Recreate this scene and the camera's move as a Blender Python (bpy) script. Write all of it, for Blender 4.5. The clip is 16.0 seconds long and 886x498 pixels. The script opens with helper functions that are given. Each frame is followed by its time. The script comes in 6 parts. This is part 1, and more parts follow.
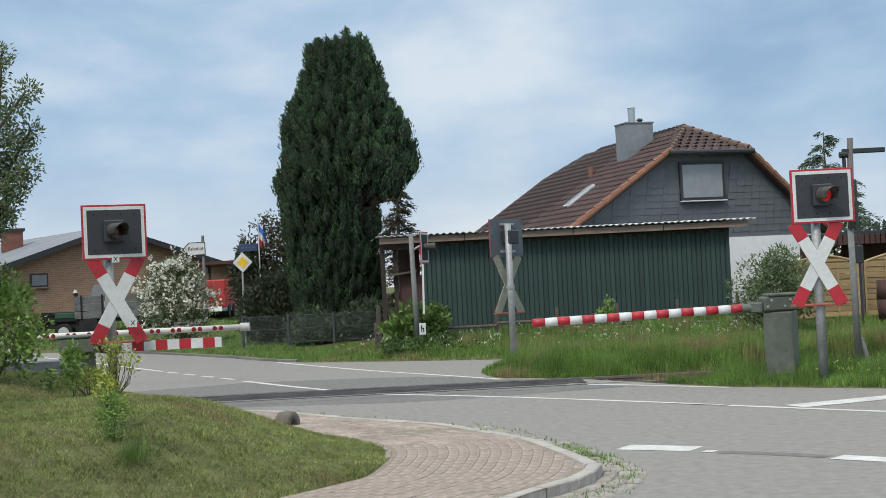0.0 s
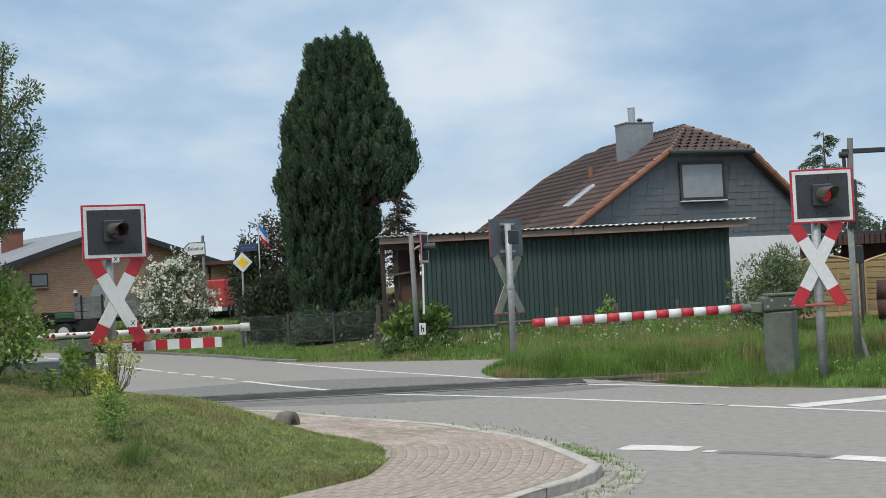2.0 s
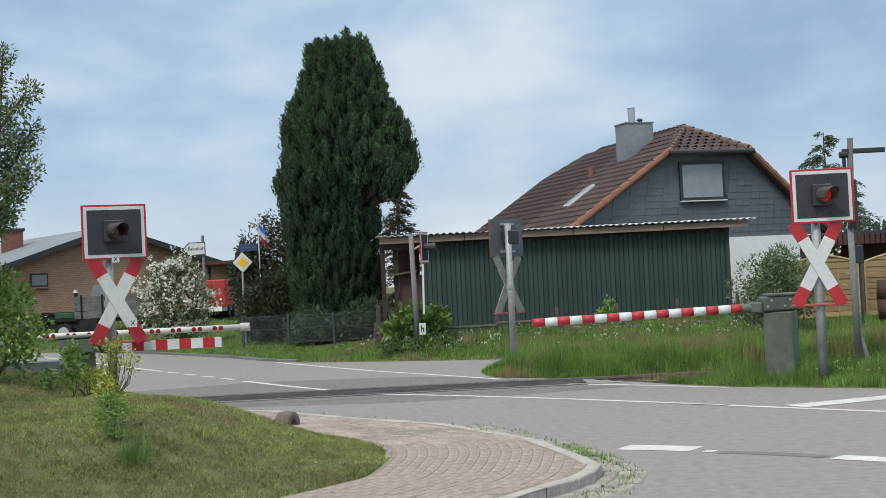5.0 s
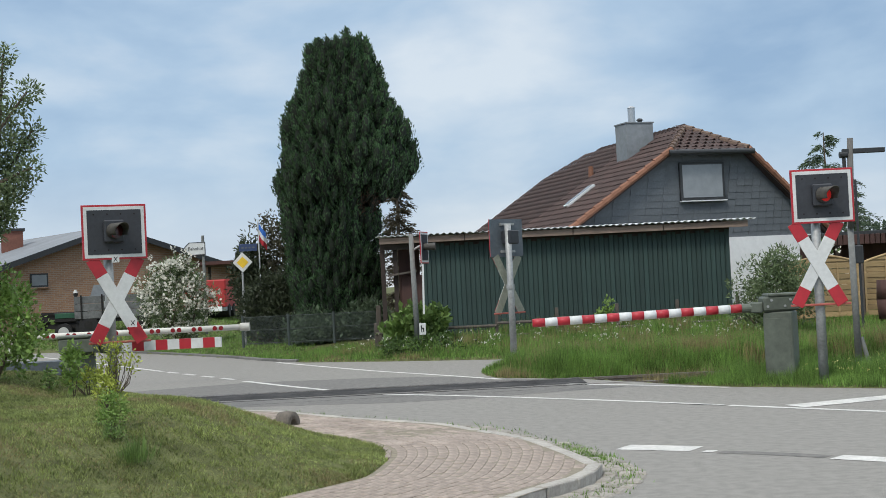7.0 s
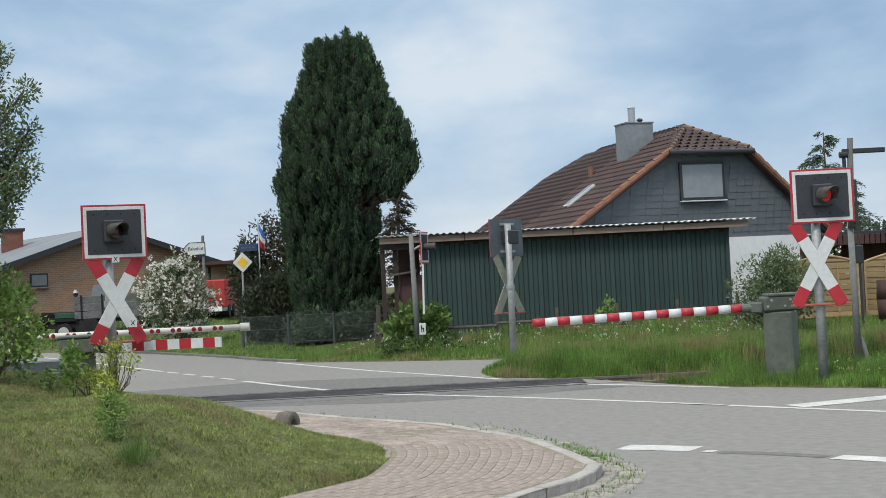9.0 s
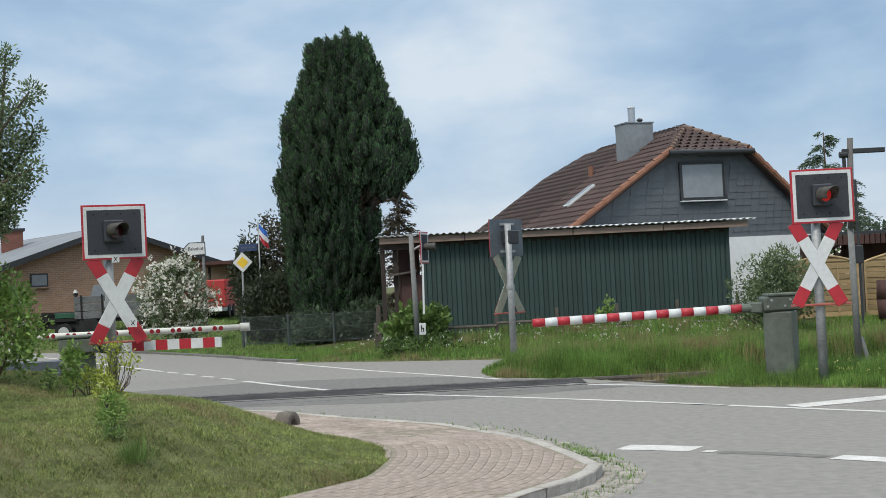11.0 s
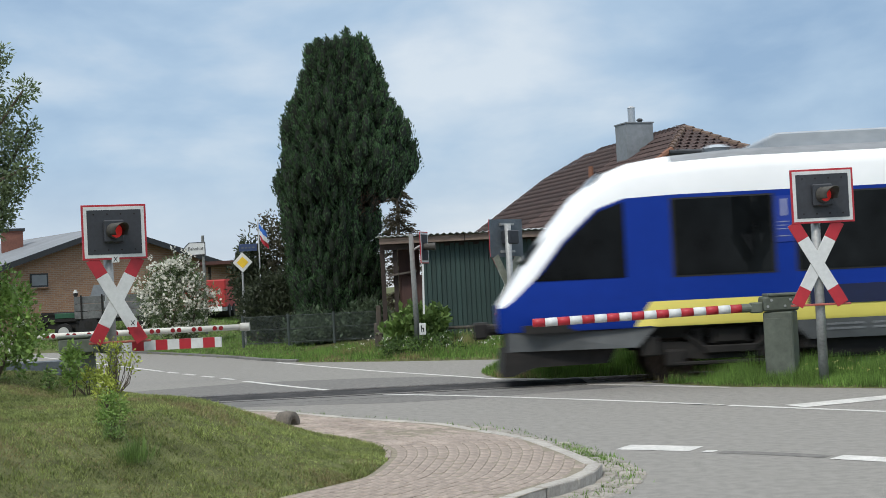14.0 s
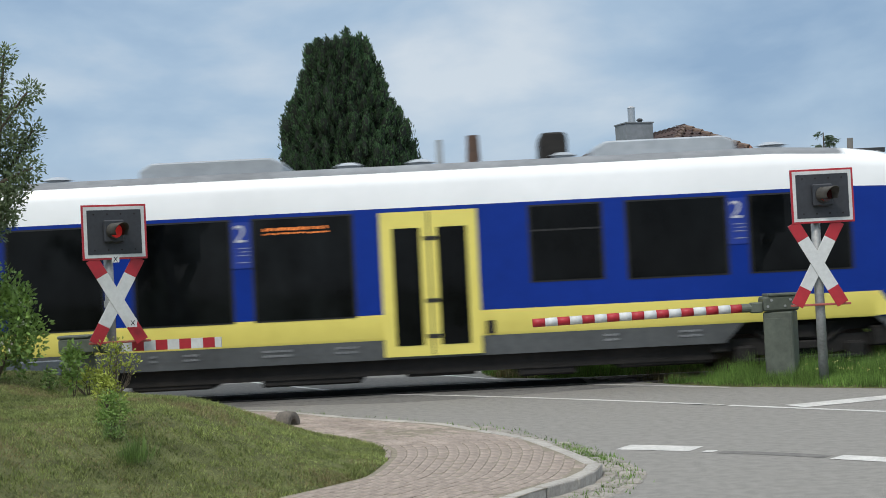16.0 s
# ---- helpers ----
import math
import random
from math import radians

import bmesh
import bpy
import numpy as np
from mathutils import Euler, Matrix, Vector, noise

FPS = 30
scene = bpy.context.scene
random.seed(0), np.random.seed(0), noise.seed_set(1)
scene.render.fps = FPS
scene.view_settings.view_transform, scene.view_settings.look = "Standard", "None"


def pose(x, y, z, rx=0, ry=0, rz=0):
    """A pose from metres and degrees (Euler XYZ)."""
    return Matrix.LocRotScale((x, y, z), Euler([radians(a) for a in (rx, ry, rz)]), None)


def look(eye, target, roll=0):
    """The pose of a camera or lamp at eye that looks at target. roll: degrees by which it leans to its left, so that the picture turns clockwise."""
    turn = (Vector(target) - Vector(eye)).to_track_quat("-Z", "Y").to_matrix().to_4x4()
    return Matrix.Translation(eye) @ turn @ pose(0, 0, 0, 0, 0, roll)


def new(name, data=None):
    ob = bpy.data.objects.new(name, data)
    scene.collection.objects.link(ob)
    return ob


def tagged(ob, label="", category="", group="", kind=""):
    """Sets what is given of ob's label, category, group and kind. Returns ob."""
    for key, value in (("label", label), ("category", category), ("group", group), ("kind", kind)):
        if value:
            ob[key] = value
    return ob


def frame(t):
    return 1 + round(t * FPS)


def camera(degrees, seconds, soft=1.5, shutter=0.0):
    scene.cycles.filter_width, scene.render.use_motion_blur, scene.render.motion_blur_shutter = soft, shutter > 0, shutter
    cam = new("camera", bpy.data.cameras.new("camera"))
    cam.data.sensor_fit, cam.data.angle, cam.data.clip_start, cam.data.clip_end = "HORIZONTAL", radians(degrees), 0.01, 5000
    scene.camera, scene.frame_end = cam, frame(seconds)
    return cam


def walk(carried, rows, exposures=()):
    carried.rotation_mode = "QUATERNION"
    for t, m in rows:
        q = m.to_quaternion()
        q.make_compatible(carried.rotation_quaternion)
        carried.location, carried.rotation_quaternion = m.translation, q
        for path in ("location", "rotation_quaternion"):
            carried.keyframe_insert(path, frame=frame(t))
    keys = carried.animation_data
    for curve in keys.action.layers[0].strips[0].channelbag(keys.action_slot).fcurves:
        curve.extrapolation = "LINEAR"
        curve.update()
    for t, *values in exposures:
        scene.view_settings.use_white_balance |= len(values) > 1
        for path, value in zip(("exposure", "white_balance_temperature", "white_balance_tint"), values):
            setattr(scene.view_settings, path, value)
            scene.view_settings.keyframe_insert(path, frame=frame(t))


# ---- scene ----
# ---- camera: a tripod, slightly turned about its axis ----
cam = camera(36.0, 16.0, 0.8, 0.25)
EYE = look((0, 0, 1.85), (0, 100, 4.42), -2.85)
walk(cam, [(0, EYE), (16, EYE)], [(0, 0.0), (13.8, 0.0), (14.5, -0.06), (15.4, -0.1), (16, -0.14)])

# ---- world: a cloudy afternoon sky ----
world = bpy.data.worlds.new("sky")
scene.world = world
world.use_nodes = True
wt = world.node_tree
wt.nodes.clear()


def wnode(kind, **kw):
    n = wt.nodes.new(kind)
    for k, v in kw.items():
        n.inputs[k].default_value = v
    return n


w_out = wnode("ShaderNodeOutputWorld")
w_mix = wnode("ShaderNodeMixShader")
w_sky = wt.nodes.new("ShaderNodeTexSky")
w_sky.sky_type, w_sky.sun_disc = "NISHITA", False
w_sky.sun_elevation, w_sky.sun_rotation = radians(50), radians(155)
w_bg1 = wnode("ShaderNodeBackground", Strength=0.12)
w_bg2 = wnode("ShaderNodeBackground", Strength=1.0)
w_co = wt.nodes.new("ShaderNodeTexCoord")
w_map = wt.nodes.new("ShaderNodeMapping")
w_map.inputs["Scale"].default_value = (1.0, 1.0, 2.3)
w_map.inputs["Location"].default_value = (0.35, 0.1, 0.55)
w_n1 = wnode("ShaderNodeTexNoise", Scale=5.2, Detail=6.0, Roughness=0.5, Distortion=0.15)
w_n2 = wnode("ShaderNodeTexNoise", Scale=2.1, Detail=3.0, Roughness=0.45)
w_add = wt.nodes.new("ShaderNodeMath")
w_add.operation = "MULTIPLY_ADD"
w_add.inputs[1].default_value = 0.5
w_ramp = wt.nodes.new("ShaderNodeValToRGB")
w_ramp.color_ramp.elements[0].position, w_ramp.color_ramp.elements[0].color = 0.57, (0.305, 0.455, 0.655, 1)
w_ramp.color_ramp.elements[1].position, w_ramp.color_ramp.elements[1].color = 0.92, (0.70, 0.785, 0.87, 1)
e = w_ramp.color_ramp.elements.new(0.72)
e.color = (0.43, 0.58, 0.755, 1)
# an overcast sky is brighter towards the zenith and pale just over the horizon
w_sep = wt.nodes.new("ShaderNodeSeparateXYZ")
w_zr = wt.nodes.new("ShaderNodeMapRange")
for i, v in ((1, 0.25), (2, 0.9), (3, 1.0), (4, 2.3)):
    w_zr.inputs[i].default_value = v
w_hz = wt.nodes.new("ShaderNodeMapRange")
for i, v in ((1, 0.0), (2, 0.1), (3, 0.52), (4, 0.0)):
    w_hz.inputs[i].default_value = v
w_pale = wt.nodes.new("ShaderNodeMix")
w_pale.data_type = "RGBA"
w_pale.inputs[7].default_value = (0.88, 0.89, 0.90, 1)
L = wt.links.new
L(w_co.outputs["Generated"], w_map.inputs["Vector"])
L(w_map.outputs[0], w_n1.inputs["Vector"])
L(w_map.outputs[0], w_n2.inputs["Vector"])
L(w_n2.outputs["Fac"], w_add.inputs[0])
L(w_n1.outputs["Fac"], w_add.inputs[2])
L(w_add.outputs[0], w_ramp.inputs["Fac"])
L(w_co.outputs["Generated"], w_sep.inputs[0])
L(w_sep.outputs["Z"], w_zr.inputs[0])
L(w_sep.outputs["Z"], w_hz.inputs[0])
L(w_hz.outputs[0], w_pale.inputs[0])
L(w_ramp.outputs["Color"], w_pale.inputs[6])
w_top = wt.nodes.new("ShaderNodeMapRange")
for i, v in ((1, 0.3), (2, 0.75), (3, 0.0), (4, 0.9)):
    w_top.inputs[i].default_value = v
w_whit = wt.nodes.new("ShaderNodeMix")
w_whit.data_type = "RGBA"
w_whit.inputs[7].default_value = (0.645, 0.685, 0.72, 1)
L(w_sep.outputs["Z"], w_top.inputs[0])
L(w_top.outputs[0], w_whit.inputs[0])
L(w_pale.outputs[2], w_whit.inputs[6])
L(w_whit.outputs[2], w_bg2.inputs["Color"])
L(w_zr.outputs[0], w_bg2.inputs["Strength"])
L(w_sky.outputs[0], w_bg1.inputs["Color"])
w_mix.inputs[0].default_value = 0.9
L(w_bg1.outputs[0], w_mix.inputs[1])
L(w_bg2.outputs[0], w_mix.inputs[2])
L(w_mix.outputs[0], w_out.inputs["Surface"])

sun = new("sun", bpy.data.lights.new("sun", "SUN"))
sun.data.energy, sun.data.angle, sun.data.color = 2.0, radians(12), (1.0, 0.945, 0.86)
sun.matrix_world = look((-14, -24, 33), (0, 0, 0))


# ---- materials ----
def mat(name, c1, c2=None, scale=8.0, rough=0.7, metal=0.0, bump=0.0, bscale=None, big=0.0, stretch=(1, 1, 1), rnd=0.0, isl=0.0, spec=0.5, coat=0.0):
    """Two tones mixed by fine noise, a slow stain over them, bump, and a random tone per object (rnd) or per loose piece (isl)."""
    m = bpy.data.materials.new(name)
    m.use_nodes = True
    nt = m.node_tree
    b = nt.nodes["Principled BSDF"]
    b.inputs["Roughness"].default_value = rough
    b.inputs["Metallic"].default_value = metal
    b.inputs["Specular IOR Level"].default_value = spec
    b.inputs["Coat Weight"].default_value = coat
    c2 = c2 or tuple(v * 0.8 for v in c1)
    lk = nt.links.new
    co = nt.nodes.new("ShaderNodeTexCoord")
    mp = nt.nodes.new("ShaderNodeMapping")
    mp.inputs["Scale"].default_value = stretch
    lk(co.outputs["Object"], mp.inputs["Vector"])
    n = nt.nodes.new("ShaderNodeTexNoise")
    n.inputs["Scale"].default_value, n.inputs["Detail"].default_value, n.inputs["Roughness"].default_value = scale, 6, 0.65
    lk(mp.outputs[0], n.inputs["Vector"])
    rp = nt.nodes.new("ShaderNodeValToRGB")
    rp.color_ramp.elements[0].position, rp.color_ramp.elements[0].color = 0.32, (*c2, 1)
    rp.color_ramp.elements[1].position, rp.color_ramp.elements[1].color = 0.68, (*c1, 1)
    lk(n.outputs["Fac"], rp.inputs["Fac"])
    out = rp.outputs["Color"]

    def tone(src, lo, hi, col):
        r = nt.nodes.new("ShaderNodeMapRange")
        r.inputs[1].default_value, r.inputs[2].default_value = (0.35, 0.65) if src.name == "Fac" else (0, 1)
        r.inputs[3].default_value, r.inputs[4].default_value = lo, hi
        lk(src, r.inputs[0])
        hsv = nt.nodes.new("ShaderNodeHueSaturation")
        lk(r.outputs[0], hsv.inputs["Value"])
        lk(col, hsv.inputs["Color"])
        return hsv.outputs[0]

    if big:
        n2 = nt.nodes.new("ShaderNodeTexNoise")
        n2.inputs["Scale"].default_value, n2.inputs["Detail"].default_value = scale / 9, 4
        lk(mp.outputs[0], n2.inputs["Vector"])
        out = tone(n2.outputs["Fac"], 1 - big, 1 + big, out)
    if rnd:
        out = tone(nt.nodes.new("ShaderNodeObjectInfo").outputs["Random"], 1 - rnd, 1 + rnd, out)
    if isl:
        out = tone(nt.nodes.new("ShaderNodeNewGeometry").outputs["Random Per Island"], 1 - isl, 1 + isl, out)
    lk(out, b.inputs["Base Color"])
    if bump:
        n3 = nt.nodes.new("ShaderNodeTexNoise")
        n3.inputs["Scale"].default_value, n3.inputs["Detail"].default_value = bscale or scale * 2, 5
        lk(mp.outputs[0], n3.inputs["Vector"])
        bp = nt.nodes.new("ShaderNodeBump")
        bp.inputs["Strength"].default_value, bp.inputs["Distance"].default_value = bump, 0.02
        lk(n3.outputs["Fac"], bp.inputs["Height"])
        lk(bp.outputs[0], b.inputs["Normal"])
    return m


def leafy(name, c1, c2, isl=0.35, rough=0.55, trans=0.25, big=0.0):
    m = mat(name, c1, c2, 12.0 if big else 3.0, rough, isl=isl, spec=0.3, big=big)
    nt = m.node_tree
    b = nt.nodes["Principled BSDF"]
    t = nt.nodes.new("ShaderNodeBsdfTranslucent")
    nt.links.new(b.inputs["Base Color"].links[0].from_socket, t.inputs["Color"])
    x = nt.nodes.new("ShaderNodeMixShader")
    x.inputs[0].default_value = trans
    nt.links.new(b.outputs[0], x.inputs[1])
    nt.links.new(t.outputs[0], x.inputs[2])
    nt.links.new(x.outputs[0], nt.nodes["Material Output"].inputs["Surface"])
    return m


def glow(name, col, power):
    m = mat(name, col, col, 5)
    b = m.node_tree.nodes["Principled BSDF"]
    b.inputs["Emission Color"].default_value = (*col, 1)
    b.inputs["Emission Strength"].default_value = power
    return m


M_asphalt = mat("asphalt", (0.30, 0.284, 0.257), (0.165, 0.157, 0.143), 75, 0.95, big=0.1, spec=0.25)
M_asphalt_new = mat("newer_asphalt", (0.2, 0.19, 0.175), (0.125, 0.12, 0.112), 90, 0.95, big=0.16, spec=0.25)
M_seal = mat("rail_seal", (0.075, 0.072, 0.07), (0.03, 0.03, 0.031), 14, 0.95, big=0.35, spec=0.1)
M_line = mat("road_paint", (0.64, 0.62, 0.58), (0.42, 0.41, 0.38), 26, 0.75, big=0.15, bump=0.2)
M_soil = mat("turf_soil", (0.135, 0.145, 0.055), (0.06, 0.065, 0.028), 38, 0.95, bump=0.8, bscale=50, big=0.3, spec=0.2)
M_paver = mat("brick_paver", (0.375, 0.31, 0.262), (0.24, 0.198, 0.167), 16, 0.95, bump=0.5, rnd=0.07, isl=0.07, big=0.16, spec=0.25)
M_joint = mat("paver_bed", (0.27, 0.235, 0.175), (0.17, 0.145, 0.105), 12, 0.95, bump=0.5)
M_kerb = mat("kerb_concrete", (0.46, 0.43, 0.385), (0.33, 0.305, 0.27), 22, 0.9, bump=0.4, rnd=0.1, big=0.15)
M_sett = mat("sett_stone", (0.37, 0.34, 0.295), (0.22, 0.20, 0.17), 30, 0.85, bump=0.5, rnd=0.18)
M_lawn = leafy("lawn_blades", (0.295, 0.33, 0.11), (0.135, 0.175, 0.054), 0.55, big=0.3)
M_grass = leafy("tall_grass", (0.19, 0.31, 0.07), (0.10, 0.18, 0.04), 0.55, big=0.25)
M_straw = leafy("dry_grass", (0.30, 0.25, 0.12), (0.2, 0.17, 0.08), 0.35)
M_steel = mat("galvanised_steel", (0.40, 0.41, 0.41), (0.28, 0.285, 0.28), 20, 0.55, 0.35, bump=0.1, big=0.15)
M_rail = mat("worn_rail_steel", (0.30, 0.27, 0.25), (0.16, 0.12, 0.10), 30, 0.4, 0.7)
M_rust = mat("rust", (0.13, 0.075, 0.05), (0.06, 0.04, 0.03), 25, 0.85, bump=0.3)
M_red = mat("sign_red", (0.44, 0.022, 0.034), (0.36, 0.02, 0.03), 14, 0.45, big=0.08)
M_white = mat("sign_white", (0.66, 0.67, 0.66), (0.56, 0.57, 0.56), 14, 0.5, big=0.08)
M_black = mat("signal_black", (0.035, 0.038, 0.045), (0.026, 0.028, 0.034), 18, 0.5, big=0.15)
M_back = mat("plate_back_grey", (0.13, 0.15, 0.17), (0.09, 0.105, 0.12), 16, 0.5, 0.3, big=0.15)
M_cback = mat("cross_back_grey_green", (0.26, 0.27, 0.21), (0.18, 0.19, 0.15), 14, 0.7, big=0.2)
M_bark = mat("bark", (0.13, 0.10, 0.075), (0.07, 0.055, 0.04), 18, 0.95, bump=0.8, stretch=(1, 1, 0.25))


# ---- mesh helpers ----
def part(name, bm, material, parent=None, label="", smooth=False):
    me = bpy.data.meshes.new(name)
    bm.to_mesh(me)
    bm.free()
    if smooth:
        me.polygons.foreach_set("use_smooth", [True] * len(me.polygons))
    for m in material if isinstance(material, (list, tuple)) else [material]:
        me.materials.append(m)
    ob = new(name, me)
    ob.parent = parent
    return tagged(ob, label)


def thing(name, x, y, z, rz=0, label="", category="", group="", kind=""):
    ob = new(name)
    ob.empty_display_size = 0.1
    ob.matrix_basis = pose(x, y, z, 0, 0, rz)
    return tagged(ob, label, category, group, kind)


def flat(name, verts, faces, material, parent=None, smooth=False):
    me = bpy.data.meshes.new(name)
    me.from_pydata([tuple(map(float, v)) for v in verts], [], [tuple(map(int, f)) for f in faces])
    if smooth:
        me.polygons.foreach_set("use_smooth", [True] * len(me.polygons))
    for m in material if isinstance(material, (list, tuple)) else [material]:
        me.materials.append(m)
    ob = new(name, me)
    ob.parent = parent
    return ob


def box(bm, c, s, m=None, bevel=0.0, mi=0):
    """A box of centre c and size s, turned by the matrix m about the origin."""
    r = bmesh.ops.create_cube(bm, size=1.0)
    vs = r["verts"]
    bmesh.ops.scale(bm, vec=s, verts=vs)
    bmesh.ops.translate(bm, vec=c, verts=vs)
    if bevel:
        es = list({e for v in vs for e in v.link_edges})
        r = bmesh.ops.bevel(bm, geom=es, offset=bevel, segments=1, affect="EDGES")
        vs = list({v for f in r["faces"] for v in f.verts} | {v for v in vs if v.is_valid})
    if m is not None:
        bmesh.ops.transform(bm, matrix=m, verts=vs)
    for f in {f for v in vs for f in v.link_faces}:
        f.material_index = mi
    return bm


def rod(bm, a, b, r0, r1=None, n=10, mi=0):
    a, b = Vector(a), Vector(b)
    d = b - a
    r = bmesh.ops.create_cone(bm, cap_ends=True, segments=n, radius1=r0, radius2=r0 if r1 is None else r1, depth=d.length)
    m = Matrix.Translation((a + b) / 2) @ d.to_track_quat("Z", "Y").to_matrix().to_4x4()
    bmesh.ops.transform(bm, matrix=m, verts=r["verts"])
    for f in {f for v in r["verts"] for f in v.link_faces}:
        f.material_index = mi
    return bm


def prism(bm, pts, d, axis="y", mi=0, at=0.0):
    """A plate: the outline pts in the plane across axis, d thick from at on."""
    put = {"y": lambda p, q: (p[0], q, p[1]), "z": lambda p, q: (p[0], p[1], q), "x": lambda p, q: (q, p[0], p[1])}[axis]
    lo = [bm.verts.new(put(p, at)) for p in pts]
    hi = [bm.verts.new(put(p, at + d)) for p in pts]
    fs = [bm.faces.new(lo), bm.faces.new(hi[::-1])]
    for i in range(len(pts)):
        j = (i + 1) % len(pts)
        fs.append(bm.faces.new((lo[i], hi[i], hi[j], lo[j])))
    bmesh.ops.recalc_face_normals(bm, faces=fs)
    for f in fs:
        f.material_index = mi
    return bm


def B():
    return bmesh.new()


def smooth01(t):
    t = np.clip(t, 0, 1)
    return t * t * (3 - 2 * t)


def depth_in(px, py, poly):
    """How far points lie inside (+) or outside (-) a closed outline."""
    px, py = np.asarray(px, float), np.asarray(py, float)
    best = np.full(px.shape, 1e9)
    inside = np.zeros(px.shape, bool)
    for (x0, y0), (x1, y1) in zip(poly, poly[1:] + poly[:1]):
        dx, dy = x1 - x0, y1 - y0
        t = np.clip(((px - x0) * dx + (py - y0) * dy) / (dx * dx + dy * dy), 0, 1)
        best = np.minimum(best, np.hypot(px - x0 - t * dx, py - y0 - t * dy))
        if y0 != y1:
            inside ^= ((y0 > py) != (y1 > py)) & (px < dx * (py - y0) / dy + x0)
    return np.where(inside, best, -best)


def spline(pts, step):
    """Even points along a smooth line through pts."""
    p = np.array(pts, float)
    q = np.vstack([2 * p[0] - p[1], p, 2 * p[-1] - p[-2]])
    out = []
    for i in range(1, len(q) - 2):
        t = np.linspace(0, 1, 24, endpoint=False)[:, None]
        a, b, c, d = q[i - 1], q[i], q[i + 1], q[i + 2]
        out.append(0.5 * (2 * b + (c - a) * t + (2 * a - 5 * b + 4 * c - d) * t ** 2 + (3 * b - a - 3 * c + d) * t ** 3))
    o = np.vstack(out + [p[-1:]])
    s = np.r_[0, np.cumsum(np.hypot(*np.diff(o, axis=0).T))]
    n = max(2, int(round(s[-1] / step)) + 1)
    k = np.linspace(0, s[-1], n)
    return np.c_[np.interp(k, s, o[:, 0]), np.interp(k, s, o[:, 1])]


# ---- the ground ----
KERB = [(-6.1, 23.3), (-4.56, 22.17), (-3.54, 21.7), (-2.6, 21.0), (-1.62, 19.7), (-0.77, 18.7), (0.0, 17.75), (0.66, 16.0), (1.1, 14.25), (1.33, 13.05), (1.35, 12.65), (1.1, 11.95), (0.55, 11.15), (0.2, 10.3), (0.0, 9.0), (-0.4, 5)]
LAWN_EDGE = [(-6.2, 22.5), (-4.6, 21.2), (-3.5, 20.25), (-2.77, 19.25), (-2.25, 18.2), (-1.79, 17.45), (-1.38, 16.75), (-0.98, 15.75), (-0.71, 14.85), (-0.65, 14.3), (-0.67, 13.75), (-0.81, 12.75), (-1.04, 12.35), (-1.27, 12.0), (-1.55, 11.6), (-2.2, 10.4), (-2.7, 9), (-3.2, 5)]
ROAD = [(-45, 66), (-20, 57), (-11.05, 47.45), (-7.03, 41.15), (-4.98, 37.23), (-3.71, 35.33), (-1.31, 33.74), (0.96, 32.47), (8, 30.9), (25, 30), (25, 28.9), (6, 29.0), (1.5, 28.9), (0.64, 27.96), (0.75, 26.9), (0.92, 26.2), (2.4, 24.9), (4.3, 21.75), (6.4, 20.02), (12, 14.5), (22, 6), (22, -14), (-0.9, -14)] + KERB[::-1] + [(-6.9, 26.6), (-8.7, 30.2), (-12.2, 37), (-17, 45), (-30, 52), (-48, 56)]
LAWN = LAWN_EDGE + [(-4.5, -14), (-60, -14), (-60, 50), (-32, 50), (-17.6, 44), (-12.8, 36.5), (-9.3, 30), (-7.4, 26.5)]
TRACK_Y = 24.4


def kerb_z(y):
    """The kerb is lowered along the road and rises to full height at the side street."""
    return 0.03 + 0.075 * smooth01((17.3 - np.asarray(y, float)) / 2.6)


def ground_z(x, y):
    x, y = np.asarray(x, float), np.asarray(y, float)
    d_road, d_lawn = -depth_in(x, y, ROAD), depth_in(x, y, LAWN)
    verge = np.clip(d_road * 0.5, -0.08, 0.06) + 0.42 * smooth01(d_road / 8) + 0.45 * smooth01(d_road / 12) * smooth01((-6 - x) / 6) * smooth01((y - 36) / 8) + 0.3 * smooth01((y - 50) / 6) * smooth01((-6 - x) / 6)
    verge = np.where((y < 23) & (x > 3), np.clip(d_road * 0.5, -0.08, 0.05), verge)
    lawn = kerb_z(y) - 0.02 + np.clip(d_lawn * 0.3, 0, 0.04) + 0.62 * smooth01(d_lawn / 2.3) + 0.22 * smooth01((-4.6 - x) / 1.4) * smooth01(d_lawn / 2)
    z = np.where(d_lawn > 0, np.where(d_road > 0, lawn, -0.08), np.where((y < 23.5) & (x < 2), np.where(d_road > 0.02, kerb_z(y) - 0.06, -0.08), verge))
    bed = smooth01((1.9 - np.abs(y - TRACK_Y)) / 0.4) * smooth01((d_road + 0.05) / 0.5)
    z = z + (np.minimum(z, -0.13) - z) * bed
    far = smooth01((np.hypot(x, y) - 120) / 100)
    return z * (1 - far)


gx = np.r_[-3000, -900, -300, -120, -60, np.arange(-40, -12, 1.0), np.arange(-12, 9, 0.2), np.arange(9, 40, 1.0), 60, 120, 300, 900, 3000]
gy = np.r_[-800, -200, -60, np.arange(-15, 9, 1.0), np.arange(9, 40, 0.2), np.arange(40, 70, 1.0), 90, 130, 200, 400, 900, 2000, 4000]
GX, GY = np.meshgrid(gx, gy)
GZ = ground_z(GX, GY)
nx, ny = len(gx), len(gy)
ii = (np.arange(ny - 1)[:, None] * nx + np.arange(nx - 1)).ravel()
ground = flat("ground", np.c_[GX.ravel(), GY.ravel(), GZ.ravel()], np.c_[ii, ii + 1, ii + nx + 1, ii + nx], M_soil, smooth=True)
